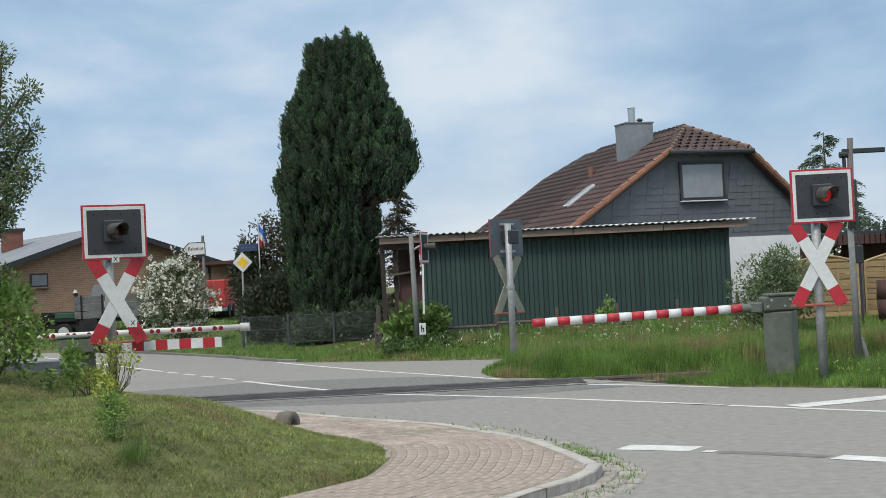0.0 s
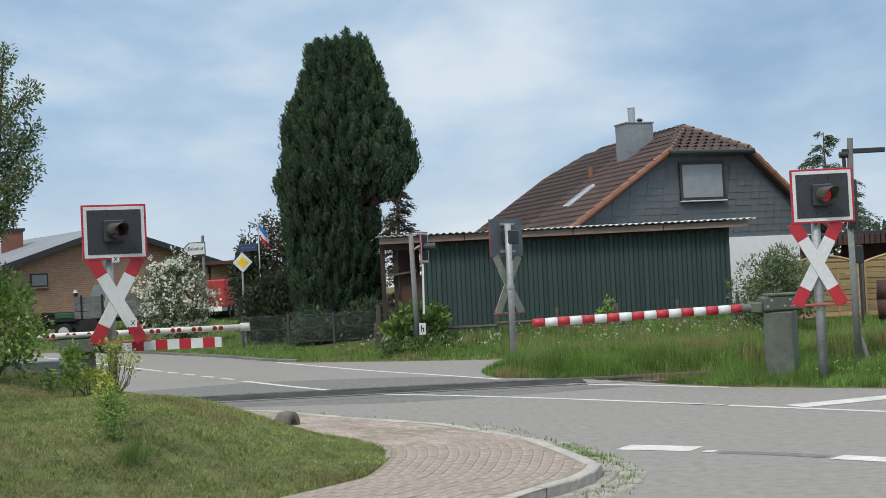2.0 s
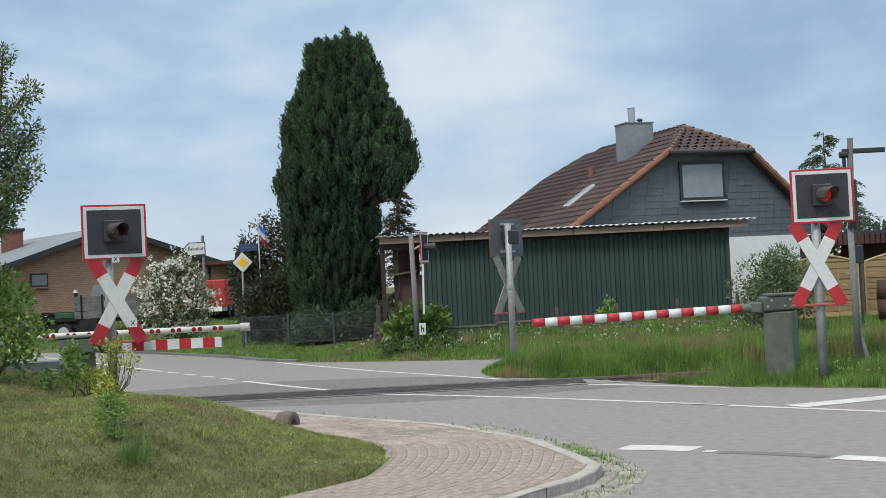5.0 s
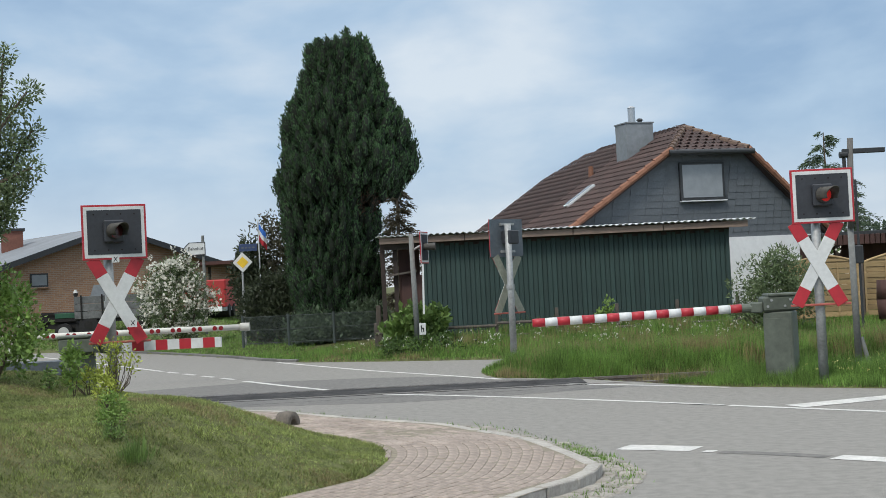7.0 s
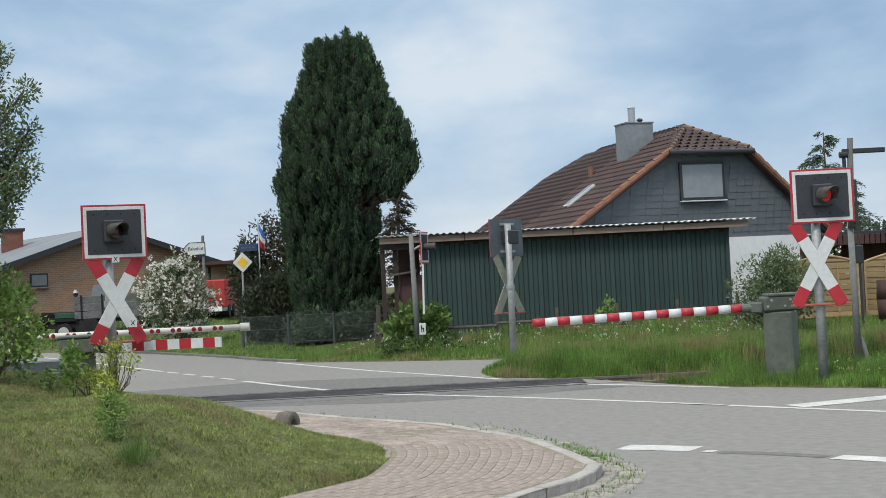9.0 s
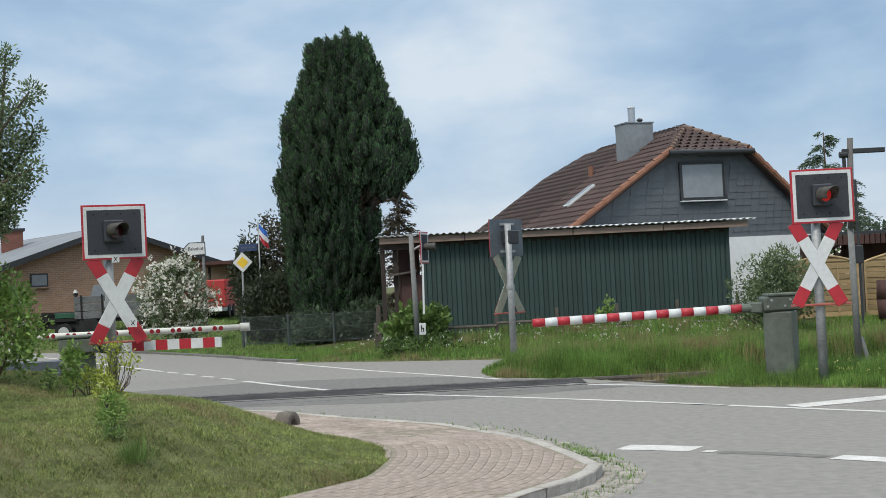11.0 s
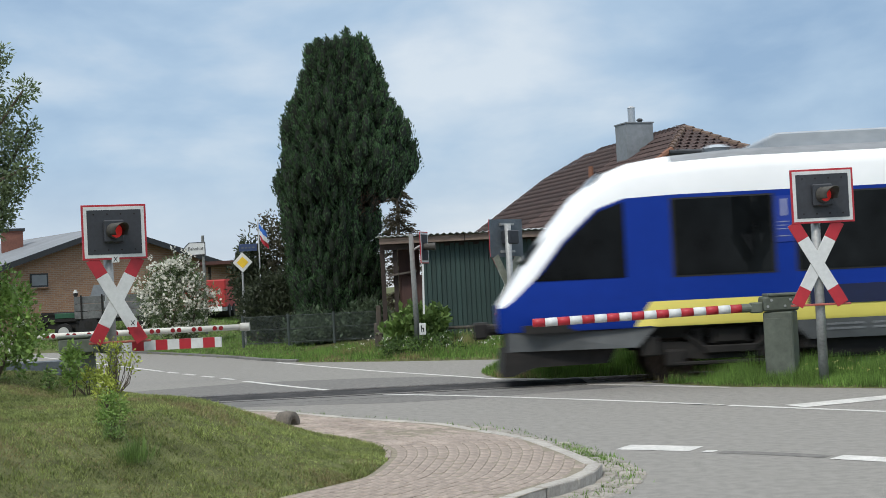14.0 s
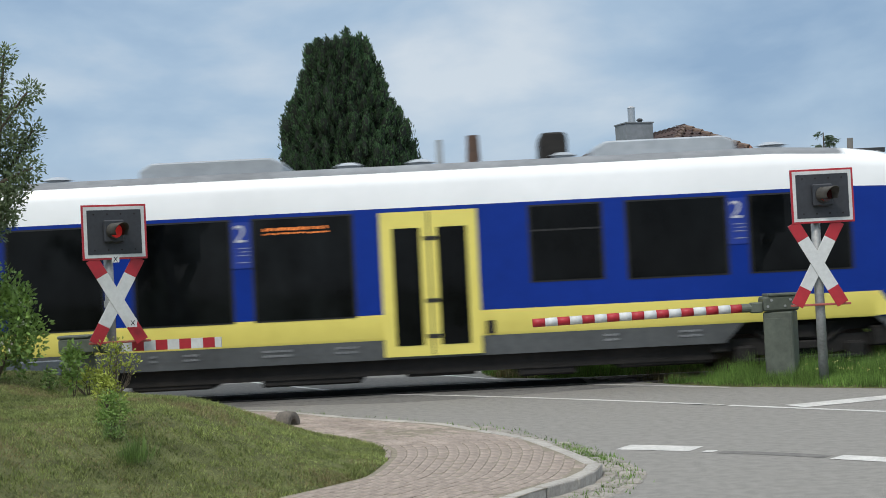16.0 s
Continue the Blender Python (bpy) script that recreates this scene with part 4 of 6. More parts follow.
# shingles on the gable
sh = part("shingle", box(B(), (0, 0, 0), (0.285, 0.02, 0.235), Matrix.Rotation(radians(-3), 4, "X")), M_slate, house)
long_slate = part("slate_board", box(B(), (0, 0, 0), (0.575, 0.02, 0.235), Matrix.Rotation(radians(-3), 4, "X")), M_slate, house)
places, longs, row, z = [], [], 0, 2.58
while z < 5.2:
    xl, xr = -6.5 + (z - 1.85) / 0.671 + 0.25, 4.75 - (z - 2.1) / 0.988 - 0.25
    # long boards on the near half of the gable, small scale shingles past the window
    x = max(xl, -5.6) + 0.15 + (0.29 if row % 2 else 0.0)
    while x < 0.55:
        if not (-1.31 < x < 0.83 and 3.6 < z < 5.1):
            longs.append(pose(x, 0.035 + 0.003 * ((row * 5 + len(longs)) % 3), z))
        x += 0.58
    x = x - 0.145
    while x < xr:
        if not (-1.16 < x < 0.68 and 3.6 < z < 5.1):
            places.append(pose(x, 0.035 + 0.003 * ((row * 5 + len(places)) % 3), z))
        x += 0.29
    z, row = z + 0.215, row + 1
long_slate.matrix_basis = longs[0]
pieces("slate_board", long_slate, longs[1:], house)
sh.matrix_basis = places[0]
pieces("shingle", sh, places[1:], house)
win = part("window", box(B(), (-0.24, 0.0, 4.36), (1.6, 0.1, 1.24), bevel=0.01), M_frame, house, "dark-framed gable window")
part("pane", box(B(), (-0.24, -0.052, 4.37), (1.42, 0.012, 1.06)), M_pane, win, "pale blind behind the pane")
part("sill", box(B(), (-0.24, -0.06, 3.72), (1.64, 0.16, 0.04), bevel=0.008), M_sheet, win, "pale sill")
RZ = 6.72 - HZ


def slab(name, pts, t, material, label, parent=house):
    """A roof plane through its corners, t thick."""
    bm = B()
    top = [bm.verts.new(p) for p in pts]
    low = [bm.verts.new((p[0], p[1], p[2] - t)) for p in pts]
    bm.faces.new(top)
    bm.faces.new(low[::-1])
    for i in range(len(pts)):
        j = (i + 1) % len(pts)
        bm.faces.new((top[i], low[i], low[j], top[j]))
    bmesh.ops.recalc_face_normals(bm, faces=bm.faces)
    return part(name, bm, material, parent, label)


AP, AQ = (0.26, 2.0, RZ), (0.35, 9.5, RZ)
FG = -0.28
slab("roof", [(-6.6, FG, 1.85), (-1.43, FG, 5.32), AP, AQ, (-1.43, 11.3, 5.32), (-6.6, 11.3, 1.85)], 0.12, M_tile, "brown tile roof slope")
slab("roof", [(1.36, FG, 5.32), (4.75, FG, 2.1), (4.75, 11.3, 2.1), (1.36, 11.3, 5.32), AQ, AP], 0.12, M_tile, "brown tile roof slope")
hip = slab("roof", [(-1.43, FG, 5.32), (1.36, FG, 5.32), AP], 0.12, M_tile, "brown half hip")
slab("roof", [(1.36, 11.3, 5.32), (-1.43, 11.3, 5.32), AQ], 0.12, M_tile, "brown half hip")
part("gutter", rod(B(), (-1.55, FG - 0.1, 5.28), (1.5, FG - 0.1, 5.28), 0.09, n=10), M_frame, house, "dark hip gutter")


def tile_mesh():
    """A pan tile: a wave across, lying on its slope; x across, y up the slope."""
    bm = B()
    xs_ = [(-0.15, 0.0), (-0.07, 0.012), (0.0, 0.0), (0.08, 0.05), (0.15, 0.012)]
    a = [bm.verts.new((x, -0.19, z + 0.045)) for x, z in xs_]
    b = [bm.verts.new((x, 0.19, z + 0.01)) for x, z in xs_]
    c = [bm.verts.new((x, -0.19, z + 0.015)) for x, z in xs_]
    for i in range(4):
        bm.faces.new((a[i], a[i + 1], b[i + 1], b[i]))
        bm.faces.new((c[i + 1], a[i + 1], a[i], c[i]))
    return bm


def tiles(origin, right, up, rows, parent, most=300):
    """Rows of tiles; rows gives for each course the stretch (from, to) along right. Past `most` they are joined."""
    right, up = Vector(right).normalized(), Vector(up).normalized()
    nrm = right.cross(up).normalized()
    rot = Matrix((right, up, nrm)).transposed().to_4x4()
    spots = []
    for k, (a, b) in enumerate(rows):
        s = a + 0.15
        while s < b - 0.1:
            spots.append(Matrix.Translation(Vector(origin) + right * s + up * (0.19 + 0.34 * k) + nrm * 0.01) @ rot)
            s += 0.3
    spots.sort(key=lambda m: (m.translation.z < 2.8, m.translation.y))
    first = part("roof_tile", tile_mesh(), M_tile, parent)
    first.matrix_basis = spots[0]
    pieces("roof_tile", first, spots[1:most], parent)
    rest = spots[most:]
    if rest:
        tv = np.array([v.co for v in first.data.vertices])
        tf = np.array([p.vertices[:] for p in first.data.polygons])
        V = np.vstack([np.c_[tv, np.ones(len(tv))] @ np.array(m).T[:, :3] for m in rest])
        Fc = np.vstack([tf + i * len(tv) for i in range(len(rest))])
        tagged(mesh_np("roof_tiles", V, Fc, M_tile, parent), "brown pan tiles", kind="stuff")


slope = math.hypot(5.17, 3.47)
rows = []
ang = math.atan2(3.47, 5.17)
ridge_s = (RZ - 1.85) / math.sin(ang)
for k in range(int(ridge_s / 0.34)):
    s = 0.34 * k
    if s > slope:
        q = (s - slope) / (ridge_s - slope)
        rows.append((FG + q * 2.28, 11.3 - q * 2.0))
    else:
        rows.append((FG, 11.3))
# courses run along the ridge; the nearest eaves end of the ridge comes first
tiles((-6.6, 0, 1.85), (0, -1, 0), (math.cos(ang), 0, math.sin(ang)), [(-b, -a) for a, b in rows], house, 300)
tiles((0.03, FG, 5.32), (1, 0, 0), (0.1, 2.28, RZ - 5.32), [(-1.46 + 1.55 * k / 8, 1.46 - 1.3 * k / 8) for k in range(8)], hip, 60)
# ridge and hip caps, orange verge tiles
for (a, b, m_, nm) in (((AP), (AQ), M_tile, "ridge_tile"), ((-1.43, FG, 5.34), AP, M_tile_h, "hip_tile"), ((1.36, FG, 5.34), AP, M_tile_h, "hip_tile"),
                       ((-6.6, FG - 0.02, 1.87), (-1.43, FG - 0.02, 5.34), M_tile_o, "verge_tile"), ((1.36, FG - 0.02, 5.34), (4.75, FG - 0.02, 2.12), M_tile_o, "verge_tile")):
    a, b = Vector(a), Vector(b)
    k = max(2, int((b - a).length / 0.36))
    for i in range(k):
        p, q = a.lerp(b, i / k), a.lerp(b, (i + 1.15) / k)
        part(nm, rod(B(), p + Vector((0, 0, 0.05)), q + Vector((0, 0, 0.03)), 0.12 if nm != "verge_tile" else 0.11, 0.09, 7), m_, house)
ch = part("chimney", box(B(), (-0.95, 3.4, 5.9), (1.02, 0.9, 1.5), bevel=0.01), M_lead, house, "grey sheet-clad chimney")
part("chimney_cap", box(B(), (-0.95, 3.4, 6.66), (1.08, 0.96, 0.04)), M_lead, ch)
part("flashing", box(B(), (-1.0, 3.4, 5.27), (1.25, 1.1, 0.05), Matrix.Translation((-1.0, 3.4, 5.3)) @ Matrix.Rotation(-ang, 4, "Y") @ Matrix.Translation((1.0, -3.4, -5.3))), M_sheet, ch, "pale chimney flashing")
part("flue", rod(rod(B(), (-1.02, 3.4, 6.6), (-1.02, 3.4, 7.2), 0.13, n=14), (-1.02, 3.4, 7.22), (-1.02, 3.4, 7.28), 0.15, 0.07, 14), M_chrome, ch, "shiny steel flue")
part("flue", rod(rod(B(), (-0.72, 3.4, 6.6), (-0.72, 3.4, 6.78), 0.08, n=12), (-0.72, 3.4, 6.78), (-0.72, 3.4, 6.85), 0.13, 0.07, 12), M_frame, ch, "black flue cap")


def on_slope(x, y, off=0.08):
    return Vector((x, y, 1.85 + (x + 6.6) * 3.47 / 5.17)) + Vector((-math.sin(ang), 0, math.cos(ang))) * off


mrot = Matrix.Rotation(-ang, 4, "Y")
sk = part("roof_window", box(B(), (0, 0, 0), (1.25, 0.36, 0.1), Matrix.Translation(on_slope(-3.2, 3.1)) @ mrot, 0.01), M_sheet, house, "pale framed roof window")
part("pane", box(B(), (0, 0, 0.065), (1.1, 0.24, 0.012), Matrix.Translation(on_slope(-3.2, 3.1)) @ mrot), M_pane, sk, "reflecting roof pane")
part("vent_pipe", rod(B(), on_slope(-2.0, 4.9, 0.0), on_slope(-2.0, 4.9, 0) + Vector((0, 0, 0.42)), 0.1, 0.08, 10), M_tile_o, house, "terracotta vent pipe")

# brick house behind the road; local x along the gable
bh = thing("brick_house", -15.2, 62, 0.6, 36.87, "low orange brick house with shallow grey roof", "house")
bm = B()
prism(bm, [(-7.0, -0.4), (-7.0, 2.3), (0, 4.5), (7.0, 2.3), (7.0, -0.4)], 0.3, "y")
part("wall", bm, M_brick, bh, "orange brick gable wall")
bm = B()
box(bm, (-6.9, 7, 0.95), (0.3, 13.4, 2.7))
box(bm, (6.9, 7, 0.95), (0.3, 13.4, 2.7))
part("wall", bm, M_brick, bh, "orange brick side wall")
M_felt = mat("grey_roof_felt", (0.21, 0.22, 0.235), (0.16, 0.17, 0.18), 4, 0.75, big=0.12)
slab("roof", [(-7.6, -0.5, 2.2), (0, -0.5, 4.62), (0, 14, 4.62), (-7.6, 14, 2.2)], 0.08, M_felt, "grey shallow roof slope", bh)
slab("roof", [(0, -0.5, 4.62), (7.6, -0.5, 2.2), (7.6, 14, 2.2), (0, 14, 4.62)], 0.08, M_felt, "grey shallow roof slope", bh)
for s in (-1, 1):
    bm = B()
    prism(bm, [(s * 7.6, 2.2), (0, 4.62), (0, 4.36), (s * 7.6, 1.94)], 0.05, "y", at=-0.56)
    part("verge_board", bm, M_frame, bh, "dark verge board")
w = part("window", box(B(), (-3.3, -0.02, 2.3), (0.8, 0.08, 0.6)), M_frame, bh, "small dark window")
part("pane", box(B(), (-3.3, -0.065, 2.3), (0.66, 0.012, 0.46)), M_pane, w)
part("sill", box(B(), (-3.3, -0.08, 1.97), (0.9, 0.14, 0.05)), M_brick, w)
bm = B()
box(bm, (0, 0, 2.4), (1.0, 0.9, 4.9), bevel=0.01)
chim = thing("chimney_stack", -20.9, 66.2, 0.6, 20, "dark red brick chimney stack behind the brick house", "chimney")
part("shaft", bm, mat("red_brick", (0.20, 0.085, 0.06), (0.14, 0.06, 0.045), 9, 0.9, big=0.2), chim, "red-brown brick stack")
part("cap", box(B(), (0, 0, 4.9), (1.2, 1.1, 0.12)), M_frame, chim, "dark cap")

# tractor and trailer on the grass
tr = thing("farm_trailer", -13.2, 54.5, float(ground_z(-13.2, 54.5)), 8, "old grey tipping trailer with plank sides on grass", "trailer")
for z in (0.78, 1.08, 1.38):
    part("side_plank", box(B(), (0, -0.9, z), (2.9, 0.05, 0.28), bevel=0.01), M_grey, tr, "grey side plank")
    part("side_plank", box(B(), (-1.45, 0, z), (0.05, 1.8, 0.28), bevel=0.01), M_grey, tr, "grey end plank")
    part("side_plank", box(B(), (0, 0.9, z), (2.9, 0.05, 0.28), bevel=0.01), M_grey, tr, "grey side plank")
for x in (-1.2, -0.4, 0.4, 1.2):
    part("stanchion", box(B(), (x, -0.94, 1.1), (0.06, 0.04, 0.95)), M_under, tr)
part("chassis", box(B(), (0, 0, 0.56), (2.9, 1.6, 0.14)), M_under, tr, "dark chassis")
for x in (-0.95, 0.95):
    for y in (-0.8, 0.8):
        wh = part("wheel", rod(B(), (x, y - 0.12, 0.38), (x, y + 0.12, 0.38), 0.38, n=22), M_tyre, tr, "black tyre")
        part("rim", rod(B(), (x, y - 0.13, 0.38), (x, y + 0.13, 0.38), 0.17, n=16), M_under, wh, "dark rim")
bm = B()
prism(bm, [(-0.9, 1.5), (-0.75, 1.95), (-0.1, 1.98), (0.15, 1.5)], 1.1, "y", at=-0.5)
part("load", bm, M_lead, tr, "pale machine on the bed")
tc = thing("tractor", -15.2, 54.2, float(ground_z(-15.2, 54.2)), 8, "small old dark green tractor with pale wheel rims", "tractor")
part("bonnet", box(B(), (-0.1, 0, 0.9), (1.5, 0.6, 0.46), bevel=0.08), M_under, tc, "blackish bonnet")
part("bonnet_panel", box(B(), (0.1, -0.31, 0.98), (0.75, 0.02, 0.2), bevel=0.01), M_greenpaint, tc, "green bonnet panel")
part("loader", box(box(B(), (-0.85, 0, 0.62), (0.3, 0.7, 0.5), bevel=0.05), (-0.55, -0.33, 1.08), (0.5, 0.06, 0.1)), M_under, tc, "dark front loader")
part("chassis", box(B(), (0.1, 0, 0.6), (1.9, 0.4, 0.25)), M_under, tc, "black chassis")
part("seat", box(B(), (0.75, 0, 1.2), (0.4, 0.5, 0.3), bevel=0.06), M_under, tc, "black seat")
part("exhaust", rod(rod(B(), (0.55, -0.3, 1.0), (0.55, -0.3, 1.75), 0.06), (0.55, -0.3, 1.75), (0.55, -0.3, 1.85), 0.09), M_under, tc, "black exhaust")
part("lamp", rod(B(), (0.55, -0.3, 1.86), (0.55, -0.3, 1.98), 0.09, 0.05), M_rim, tc, "white lamp cap")
for x, r in ((0.08, 0.34), (1.0, 0.46)):
    for y in (-0.55, 0.55):
        wh = part("wheel", rod(B(), (x, y - 0.14, r), (x, y + 0.14, r), r, n=24), M_tyre, tc, "black tyre")
        part("rim", rod(B(), (x, y - 0.15, r), (x, y + 0.15, r), r * 0.6, n=18), M_rim, wh, "pale rim")
part("drawbar", box(B(), (1.25, 0, 0.5), (0.8, 0.08, 0.08)), M_greenpaint, tc, "green drawbar")

# red covered trailer, dark carport behind
rt = thing("covered_trailer", -9.9, 57.5, float(ground_z(-9.9, 57.5)), 0, "trailer with bright red tarpaulin cover behind bushes", "trailer")
part("cover", box(B(), (0, 0, 1.0), (1.75, 2.6, 1.15), bevel=0.05), M_redpaint, rt, "red tarpaulin cover")
part("bed", box(B(), (0, 0, 0.36), (1.7, 2.5, 0.16)), M_lead, rt, "grey trailer bed")
for y in (-0.6, 0.6):
    part("wheel", rod(B(), (-0.9, y, 0.28), (0.9, y, 0.28), 0.28, n=18), M_tyre, rt, "black wheels")
part("lower_panel", box(B(), (0.1, -1.3, 0.36), (1.2, 0.05, 0.2), bevel=0.02), M_rwhite, rt, "white lower panel")
cp = thing("carport", -9.2, 60, float(ground_z(-9.2, 60)) - 0.1, 0, "dark flat-roofed carport behind the red trailer", "carport")
part("roof", box(B(), (0, 0, 2.45), (3.4, 5, 0.14)), M_brown, cp, "dark brown flat roof")
for x in (-1.5, 1.5):
    for y in (-2.3, 2.3):
        part("post", box(B(), (x, y, 1.2), (0.12, 0.12, 2.4)), M_dark, cp, "dark post")


# ---- signs ----
def letters(txt, size, material, m, parent, name="lettering"):
    cu = bpy.data.curves.new(name, "FONT")
    cu.body, cu.size, cu.extrude, cu.align_x, cu.align_y = txt, size, 0.003, "CENTER", "CENTER"
    tx = new(name, cu)
    me = bpy.data.meshes.new_from_object(tx.evaluated_get(bpy.context.evaluated_depsgraph_get()))
    bpy.data.objects.remove(tx)
    me.materials.append(material)
    ob = new(name, me)
    ob.parent = parent
    ob.matrix_basis = m
    return ob


pr = thing("priority_sign", -6.65, 45.0, 0.15, 0, "yellow and white diamond priority road sign on grey pole", "road sign", "road signs")
part("pole", rod(B(), (0, 0.05, 0), (0, 0.05, 3.35), 0.038), M_steel, pr, "grey steel pole")
m45 = Matrix.Translation((0.02, 0, 2.74)) @ Matrix.Rotation(radians(45), 4, "Y")
pl = part("plate", box(B(), (0, 0, 0), (0.47, 0.02, 0.47), m45, 0.008), M_white, pr, "white diamond plate")
part("plate_field", box(B(), (0, -0.013, 0), (0.28, 0.006, 0.28), m45), M_yel, pl, "yellow field")
sn = thing("street_name_sign", -6.65, 45.0, 3.2, 0, "blue street name sign above the priority sign", "road sign", "road signs")
plate = part("plate", box(B(), (0.22, -0.02, 0.17), (0.6, 0.02, 0.24), bevel=0.006), M_signblue, sn, "blue plate")
for k in range(4):
    part("caption_bar", box(B(), (0.04 + k * 0.12, -0.033, 0.17), (0.08, 0.004, 0.05)), M_back, plate, "pale bar")
ar = thing("direction_sign", -8.8, 50.0, 0.45, 0, "white arrow direction sign pointing to the station on grey pole", "road sign", "road signs")
part("pole", rod(B(), (0, 0.05, 0), (0, 0.05, 3.62), 0.055), M_pole, ar, "grey pole")
bm = B()
prism(bm, [(0.1, 2.9), (0.1, 3.38), (-0.5, 3.38), (-0.74, 3.14), (-0.5, 2.9)], 0.03, "y", at=-0.05)
pl = part("plate", bm, M_frame, ar, "dark-edged arrow plate")
bm = B()
prism(bm, [(0.07, 2.93), (0.07, 3.35), (-0.48, 3.35), (-0.69, 3.14), (-0.48, 2.93)], 0.01, "y", at=-0.057)
part("plate_face", bm, M_white, pl, "white arrow face")
letters("Bahnhof", 0.17, M_frame, pose(-0.26, -0.06, 3.14, 90, 0, 0), pl)

# small signal for the side road, seen edge on
ps = thing("side_road_signal", -0.767, 35.3, 0.3, 0, "slim crossing signal for the side road on grey post", "crossing signal")
part("post", rod(B(), (0, 0, 0), (-0.05, 0, 2.88), 0.075, 0.06, 14), M_pole, ps, "grey concrete post", True)
mt = Matrix.Translation((0.28, 0, 2.52)) @ Matrix.Rotation(radians(72), 4, "Z")
bd = part("board", box(B(), (0, 0, 0), (0.62, 0.018, 0.82), mt, 0.004), M_red, ps, "red-edged board seen edge on")
part("white_border", box(B(), (0, -0.012, 0), (0.57, 0.006, 0.77), mt), M_white, bd, "white border")
part("black_panel", box(B(), (0, -0.017, 0), (0.47, 0.008, 0.67), mt), M_black, bd, "dark panel")
part("lamp_hood", rod(B(), (0.27, -0.06, 2.54), (0.58, -0.12, 2.53), 0.09, 0.1, 16), M_hood, bd, "brown lamp hood")
part("arm", rod(B(), (-0.04, 0, 2.45), (0.28, 0, 2.62), 0.03), M_steel, ps)
part("edge_strip", box(B(), (0.17, -0.02, 1.45), (0.05, 0.05, 1.3), Matrix.Rotation(radians(1.5), 4, "Y")), M_white, ps, "white strip")
cpn = part("marker_plate", box(B(), (0.14, -0.12, 0.42), (0.17, 0.02, 0.3), bevel=0.006), M_white, ps, "small white marker plate")
part("marker_symbol", box(box(box(B(), (0.115, -0.134, 0.43), (0.025, 0.006, 0.17)), (0.145, -0.134, 0.44), (0.07, 0.006, 0.025)), (0.165, -0.134, 0.39), (0.025, 0.006, 0.1)), M_frame, cpn, "black chair-shaped mark")

# telegraph pole with a stub arm
M_pole_wood = mat("silvered_pole", (0.15, 0.145, 0.135), (0.085, 0.08, 0.075), 14, 0.9, bump=0.4, stretch=(1, 1, 0.15))
tp = thing("telegraph_pole", 7.5, 25.0, -0.05, 0, "weathered dark wooden pole with a stub cross arm", "utility pole")
part("pole", rod(B(), (0, 0, 0), (-0.02, 0, 2.95), 0.066, 0.055, 12), M_pole, tp, "pale grey weathered pole", True)
part("pole_head", rod(B(), (-0.02, -0.06, 2.55), (0.05, -0.06, 4.2), 0.06, 0.055, 12), M_pole_wood, tp, "dark weathered pole head", True)
part("cross_arm", box(B(), (0.28, -0.06, 3.96), (0.78, 0.08, 0.09), bevel=0.01), M_frame, tp, "short cross arm")
part("strut", rod(B(), (-0.08, -0.05, 3.2), (-0.08, -0.05, 4.0), 0.035, n=6), M_frame, tp)
part("insulator", rod(B(), (-0.16, -0.06, 3.9), (-0.02, -0.06, 3.9), 0.06, n=10), M_frame, tp, "dark insulator")
part("foot_brace", rod(B(), (0.2, 0, 0), (0.07, 0, 0.55), 0.045, 0.035, 8), M_pole, tp)
thin = thing("thin_pole", 9.14, 30, 0.1, 0, "thin dark iron pole in the garden", "pole")
part("pole", rod(B(), (0, 0, 0), (0, 0, 3.6), 0.03, n=8), M_frame, thin)
part("clamp_box", box(B(), (0, 0, 1.95), (0.16, 0.14, 0.4), bevel=0.02), M_frame, thin)

# garden fences
def fence_panel(x, y, w, rz=0):
    g = thing("garden_fence", x, y, 0.42, rz, "arched woven larch garden fence bay", "fence", "garden fence bays")
    n_ = 10
    first = part("slat", box(B(), (0, 0, 0), (w, 0.02, 0.135), bevel=0.004), M_fence, g)
    first.location = (0, 0, 0.12)
    for k in range(1, n_):
        o = new("slat", first.data)
        o.parent = g
        o.matrix_basis = pose(0, 0.02 * (-1) ** k, 0.12 + k * 0.142, 9)
    for k in range(3):
        ww = w * (0.92, 0.72, 0.4)[k]
        part("slat", box(B(), (0, 0.016 * (-1) ** k, 1.5 + k * 0.05), (ww, 0.02, 0.07)), M_fence, g)
    bm = B()
    for k in range(12):
        a, b = [(-w / 2 + w * q / 12, 1.47 + 0.2 * math.sin(math.pi * q / 12)) for q in (k, k + 1)]
        rod(bm, (a[0], -0.02, a[1]), (b[0], -0.02, b[1]), 0.03, n=6)
    part("top_rail", bm, M_fence, g, "arched top rail")
    for s in (-1, 1):
        part("stile", box(B(), (s * w / 2, 0, 0.75), (0.05, 0.05, 1.5)), M_fence, g)
    for s in (-0.2, 0.2):
        part("lath", box(B(), (s * w, -0.03, 0.78), (0.04, 0.02, 1.42)), M_fence, g)


